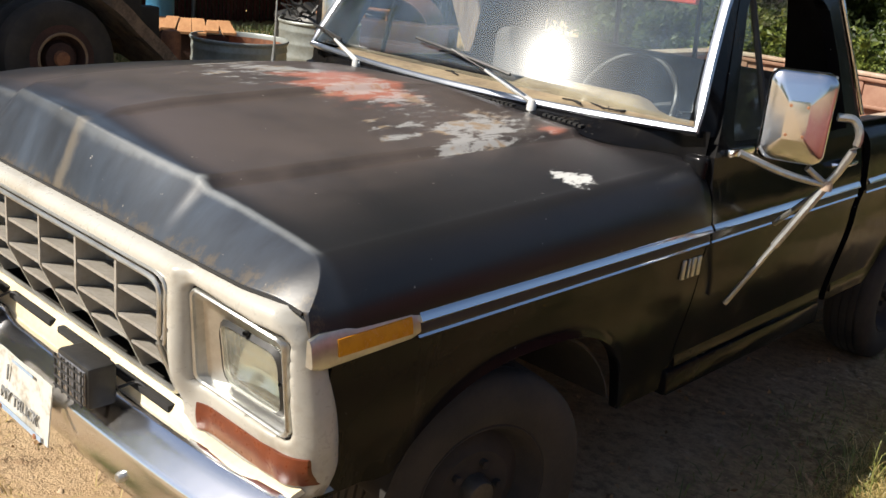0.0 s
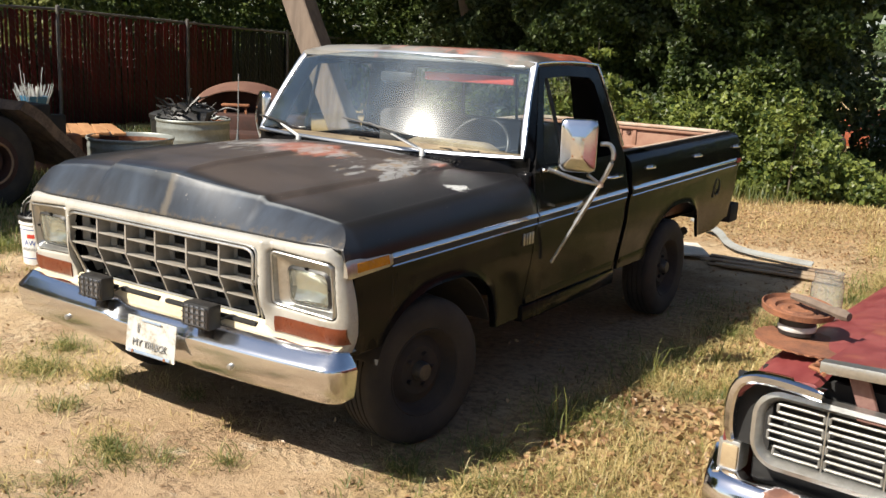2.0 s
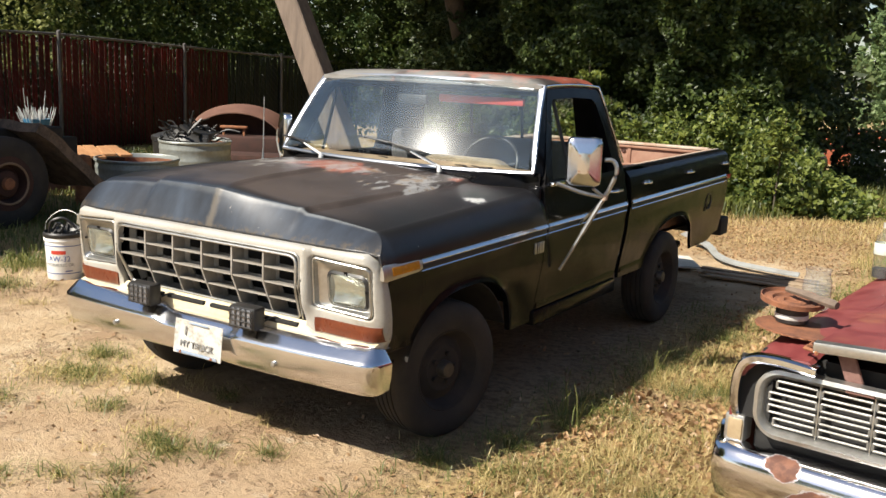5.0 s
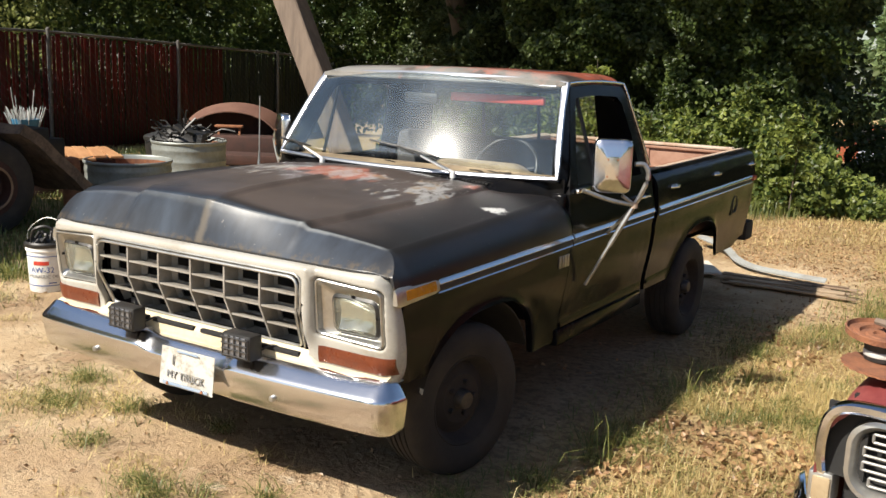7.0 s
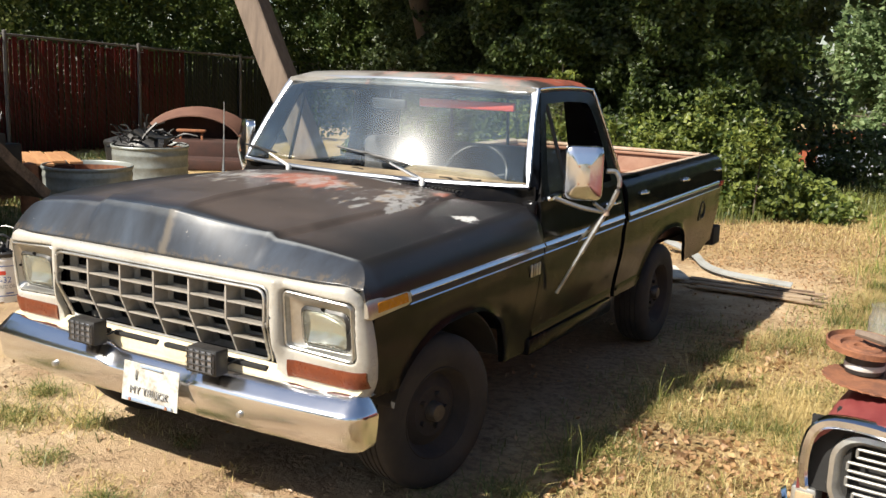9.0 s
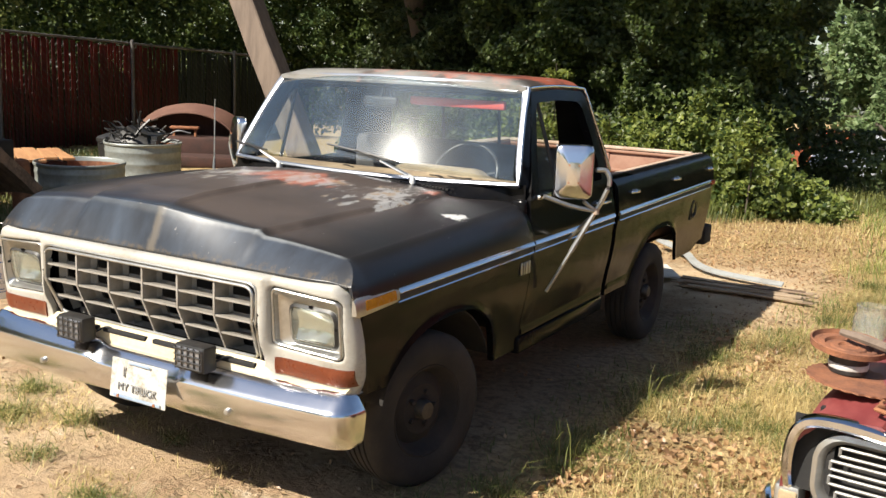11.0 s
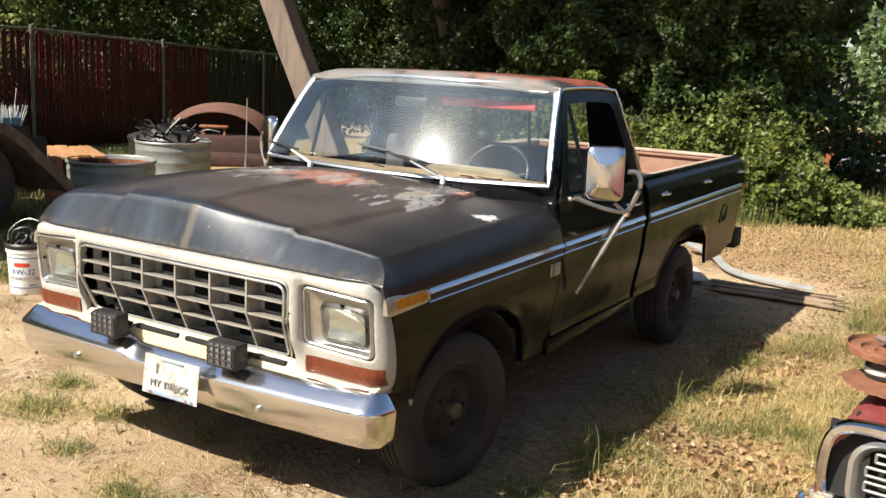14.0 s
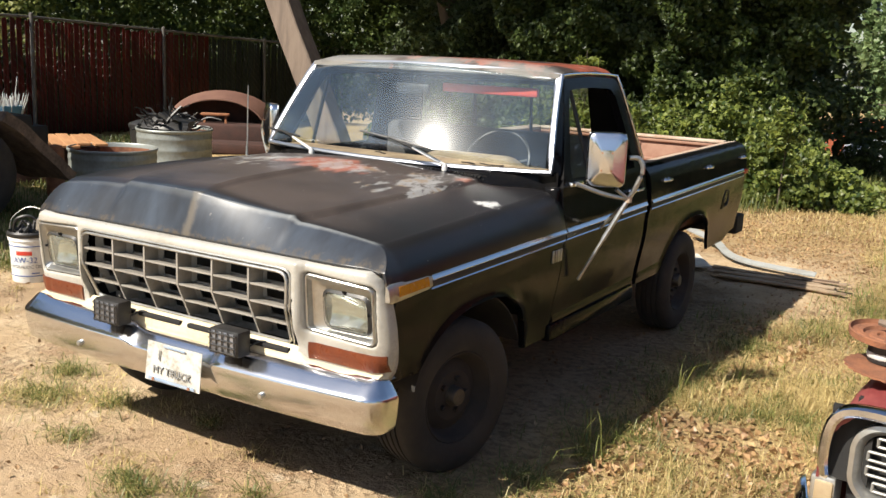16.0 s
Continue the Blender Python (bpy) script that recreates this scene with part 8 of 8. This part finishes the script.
def build_grass():
    rng = np.random.default_rng(71)

    def patch(a, b):
        return noise.noise((a * 1.3, b * 1.3, 7.0)) + 0.5 * noise.noise((a * 3.7, b * 3.7, 2.0))

    def right_side(a, b):
        edge = 1.30 + (0.12 if b < 0.2 else 0.0) + 0.20 * noise.noise((b * 1.4, 0, 0)) + (0.30 if b > 3 else 0.0) + (0.30 if 4.0 < b < 6.4 else 0.0)
        return a > edge and not (2.5 < a < 4.5 and -0.8 < b < 3.9) and rng.random() < (0.85 + 0.6 * patch(a, b) if b > 1.4 else 0.42 + 0.9 * patch(a, b)) * (1.0 if b > -1.1 else 0.35)
    pts = scatter(rng, 130000, 1.0, 4.4, -2.6, 7.5, right_side)
    tagged(new("dry_grass", blades_mesh("dry_grass", pts, 0.052, 0.0018, STRAW, rng, 2.0)), "matted dry straw-coloured grass", "grass", kind="stuff")
    # fresher growth between the truck's tail and the wreck
    fresh = scatter(rng, 15000, 1.45, 3.6, 2.4, 8.8, lambda a, b: rng.random() < 0.9 * smooth((a - 1.50 - 0.10 * max(b - 5.5, 0)) / 0.35) * (0.45 + 0.9 * patch(a, b)) and not (a > 2.45 and b < 3.9))
    tagged(new("fresh_grass", blades_mesh("fresh_grass", fresh, 0.125, 0.0024, GRASS_FRESH, rng, 1.2)), "fresh green grass growing through the straw", "grass", kind="stuff")
    weeds = scatter(rng, 26000, 0.6, 5.0, 6.2, 13.5, lambda a, b: rng.random() < 0.55 * smooth((a - 1.70 + 0.13 * (b - 7.0)) / 0.5) * (0.6 + 0.8 * patch(a, b)))
    tagged(new("field_weeds", blades_mesh("field_weeds", weeds, 0.19, 0.0045, GRASS_FRESH, rng, 0.9)), "tall green weeds along the field's edge", "grass", kind="stuff")
    # taller arching clumps, thickest along the edge of the bare dirt
    out, green = [], []
    for k in range(1250):
        a, b = rng.uniform(1.15, 3.6), rng.uniform(-2.3, 6.5)
        if not right_side(a, b) or patch(a, b) < (-0.15 if b > 1.2 else 0.05):
            continue
        n = int(rng.uniform(20, 90))
        q = rng.normal(size=(n, 2)) * rng.uniform(0.03, 0.12)
        (green if rng.random() < (0.26 if b < 0.6 else 0.55) else out).append(np.c_[a + q[:, 0], b + q[:, 1], [ground_height(a, b) - 0.004] * n])
    tagged(new("grass_clumps", blades_mesh("grass_clumps", np.concatenate(out), 0.100, 0.0017, STRAW, rng, 1.3)), "arching clumps of yellow grass", "grass", kind="stuff")
    tagged(new("green_grass", blades_mesh("green_grass", np.concatenate(green), 0.090, 0.0019, GRASS, rng, 1.3)), "sparse green grass in the straw", "grass", kind="stuff")
    pts = scatter(rng, 2600, 0.9, 1.9, -1.6, 4.0, lambda a, b: patch(a, b) > -0.2)
    tagged(new("shade_grass", blades_mesh("shade_grass", pts, 0.06, 0.0024, GRASS, rng, 1.5)), "thin grass in the truck's shade", "grass", kind="stuff")
    pts = scatter(rng, 60000, -3.5, 5.5, 6.2, 11.0, lambda a, b: rng.random() < 0.02 + 0.35 * patch(a, b) + 0.20 * (b - 7.6) + 0.12 * max(a, 0.0))
    tagged(new("far_dry_grass", blades_mesh("far_dry_grass", pts, 0.085, 0.003, STRAW, rng, 1.1)), "tall dry grass before the bushes", "grass", kind="stuff")
    pts = scatter(rng, 30000, -2.0, 6.0, 8.2, 14.0, lambda a, b: b > 8.9 + 1.4 * max(a, 0) and rng.random() < 0.5 + 0.5 * patch(a, b))
    tagged(new("edge_weeds", blades_mesh("edge_weeds", pts, 0.26, 0.006, GRASS, rng, 0.6)), "green weeds at the foot of the bushes", "grass", kind="stuff")
    pts = scatter(rng, 26000, -9.0, -3.6, -1.5, 4.5, lambda a, b: a < -4.1 + 0.7 * patch(a, b) and rng.random() < 0.75)
    tagged(new("shaded_grass", blades_mesh("shaded_grass", pts, 0.11, 0.005, GRASS, rng, 0.7)), "shaded green grass by the old machine", "grass", kind="stuff")
    # dark blades added in place of the shade on the scrap yard's ground
    pts = scatter(rng, 22000, -11.5, -4.6, 5.2, 10.5, lambda a, b: not (-9.6 < a < -5.6 and 5.4 < b < 9.6) and rng.random() < 0.6 + 0.4 * patch(a, b))
    tagged(new("darkening_weeds", blades_mesh("darkening_weeds", pts, 0.15, 0.006, LEAF_DARK, rng, 0.8)), "dark weeds added among the scrap to darken the ground", "grass", kind="stuff")
    # single tufts on the dirt in front
    wisps = []
    for k in range(70):
        a, b = rng.uniform(-3.6, 2.2), rng.uniform(-2.4, 1.4)
        if not (-1.0 < a < 1.1 and b > -0.62):
            wisps.append((a, b, rng.uniform(0.03, 0.10)))
    spots = [(-0.68, -0.77, 0.085), (-1.23, -0.52, 0.15), (-1.45, -0.20, 0.13), (-0.86, -0.34, 0.10), (-0.01, -0.97, 0.11), (-0.12, -0.92, 0.07), (0.02, -1.24, 0.06), (0.20, -1.41, 0.06), (0.40, -0.72, 0.055), (-0.16, -1.43, 0.06),
             (-1.30, -1.08, 0.16), (-0.42, -1.66, 0.12), (0.16, -0.88, 0.05), (-4.1, 1.05, 0.22), (-3.6, 0.5, 0.20), (1.33, 0.52, 0.07), (1.02, -0.30, 0.10), (1.22, 0.10, 0.08), (-0.30, -0.28, 0.06)]
    wisps += spots + [(-1.05, -0.40, 0.24), (-1.45, -0.60, 0.20), (-0.60, -0.25, 0.16), (0.10, -0.42, 0.12), (-1.5, -1.3, 0.20)]
    for mat, name, label, dens, h in ((GRASS, "grass_tufts", "small green grass tufts on bare dirt", 260, 0.068), (STRAW, "straw_tufts", "dry wisps of grass on bare dirt", 110, 0.055)):
        out = []
        for a, b, r in (spots if mat is GRASS else wisps):
            n = int(dens * 0.8 * (r / 0.12) ** 1.6)
            q = rng.normal(size=(n, 2)) * r * 0.62 * rng.uniform(0.3, 1.5, (n, 1))
            out.append(np.c_[a + q[:, 0] * 1.3, b + q[:, 1], np.full(n, 0.0)])
        p = np.concatenate(out)
        p[:, 2] = [ground_height(a, b) - 0.003 for a, b in p[:, :2]]
        tagged(new(name, blades_mesh(name, p, h, 0.0021, mat, rng, 1.9)), label, "grass", kind="stuff")
    # dead leaves
    pts = scatter(rng, 105000, -4.0, 4.4, -2.6, 10.0, lambda a, b: rng.random() < (0.9 if b > 6.0 else 0.34 if a > 1.2 else 0.06 if a > 0.7 else 0.04 if patch(a, b) < 0.2 else 0.14))
    pts[:, 2] += 0.012
    tagged(new("leaf_litter", leaves_mesh("leaf_litter", pts, 0.017, LITTER, rng, 0.9, 1.5)), "scattered dead brown leaves", "leaf litter", kind="stuff")
    pts = scatter(rng, 12000, 1.35, 3.2, -1.6, 3.6, lambda a, b: not (2.45 < a and -0.85 < b) and rng.random() < (0.62 if b < 1.3 else 0.12) + 0.8 * patch(a * 1.7, b * 1.7))
    pts[:, 2] += 0.022
    tagged(new("curled_leaves", leaves_mesh("curled_leaves", pts, 0.034, LITTER, rng, 0.35, 1.3)), "curled dead leaves caught in the straw", "leaf litter", kind="stuff")
    # a few tall weeds with seed heads at the edge of the bare dirt
    out = []
    for a, b in ((1.34, 0.50), (1.27, 0.62), (1.45, 1.05), (1.38, 1.62), (1.62, 2.05), (1.30, 0.05)):
        q = rng.normal(size=(14, 2)) * 0.03
        out.append(np.c_[a + q[:, 0], b + q[:, 1], [ground_height(a, b)] * 14])
    tagged(new("tall_weeds", blades_mesh("tall_weeds", np.concatenate(out), 0.20, 0.0024, GRASS, rng, 0.9)), "thin tall weeds at the edge of the dirt", "grass", kind="stuff")
    # pebbles and clods
    pts = scatter(rng, 34000, -4.5, 2.2, -2.6, 6.0, lambda a, b: rng.random() < 0.25 + 1.3 * max(0.0, patch(a * 0.8, b * 0.8)))
    base = np.array([(1, 0, 0), (-1, 0, 0), (0, 1, 0), (0, -1, 0), (0, 0, 1), (0, 0, -1)], float)
    tri = np.array([(4, 0, 2), (4, 2, 1), (4, 1, 3), (4, 3, 0), (5, 2, 0), (5, 1, 2), (5, 3, 1), (5, 0, 3)])
    n = len(pts)
    s = 0.0035 + 0.016 * rng.uniform(0, 1, n) ** 5
    v = (base[None] * rng.uniform(0.6, 1.3, (n, 6, 1)) * s[:, None, None] * np.array([1, 1, 0.7]) + pts[:, None, :]).reshape(-1, 3)
    f = (tri[None] + 6 * np.arange(n)[:, None, None]).reshape(-1, 3)
    me = bpy.data.meshes.new("pebbles")
    me.from_pydata(v.tolist(), [], f.tolist())
    me.materials.append(PEBBLE)
    me.shade_smooth()
    tagged(new("pebbles", me), "small pebbles and clods on the dirt", "pebbles", kind="stuff")


build_grass()
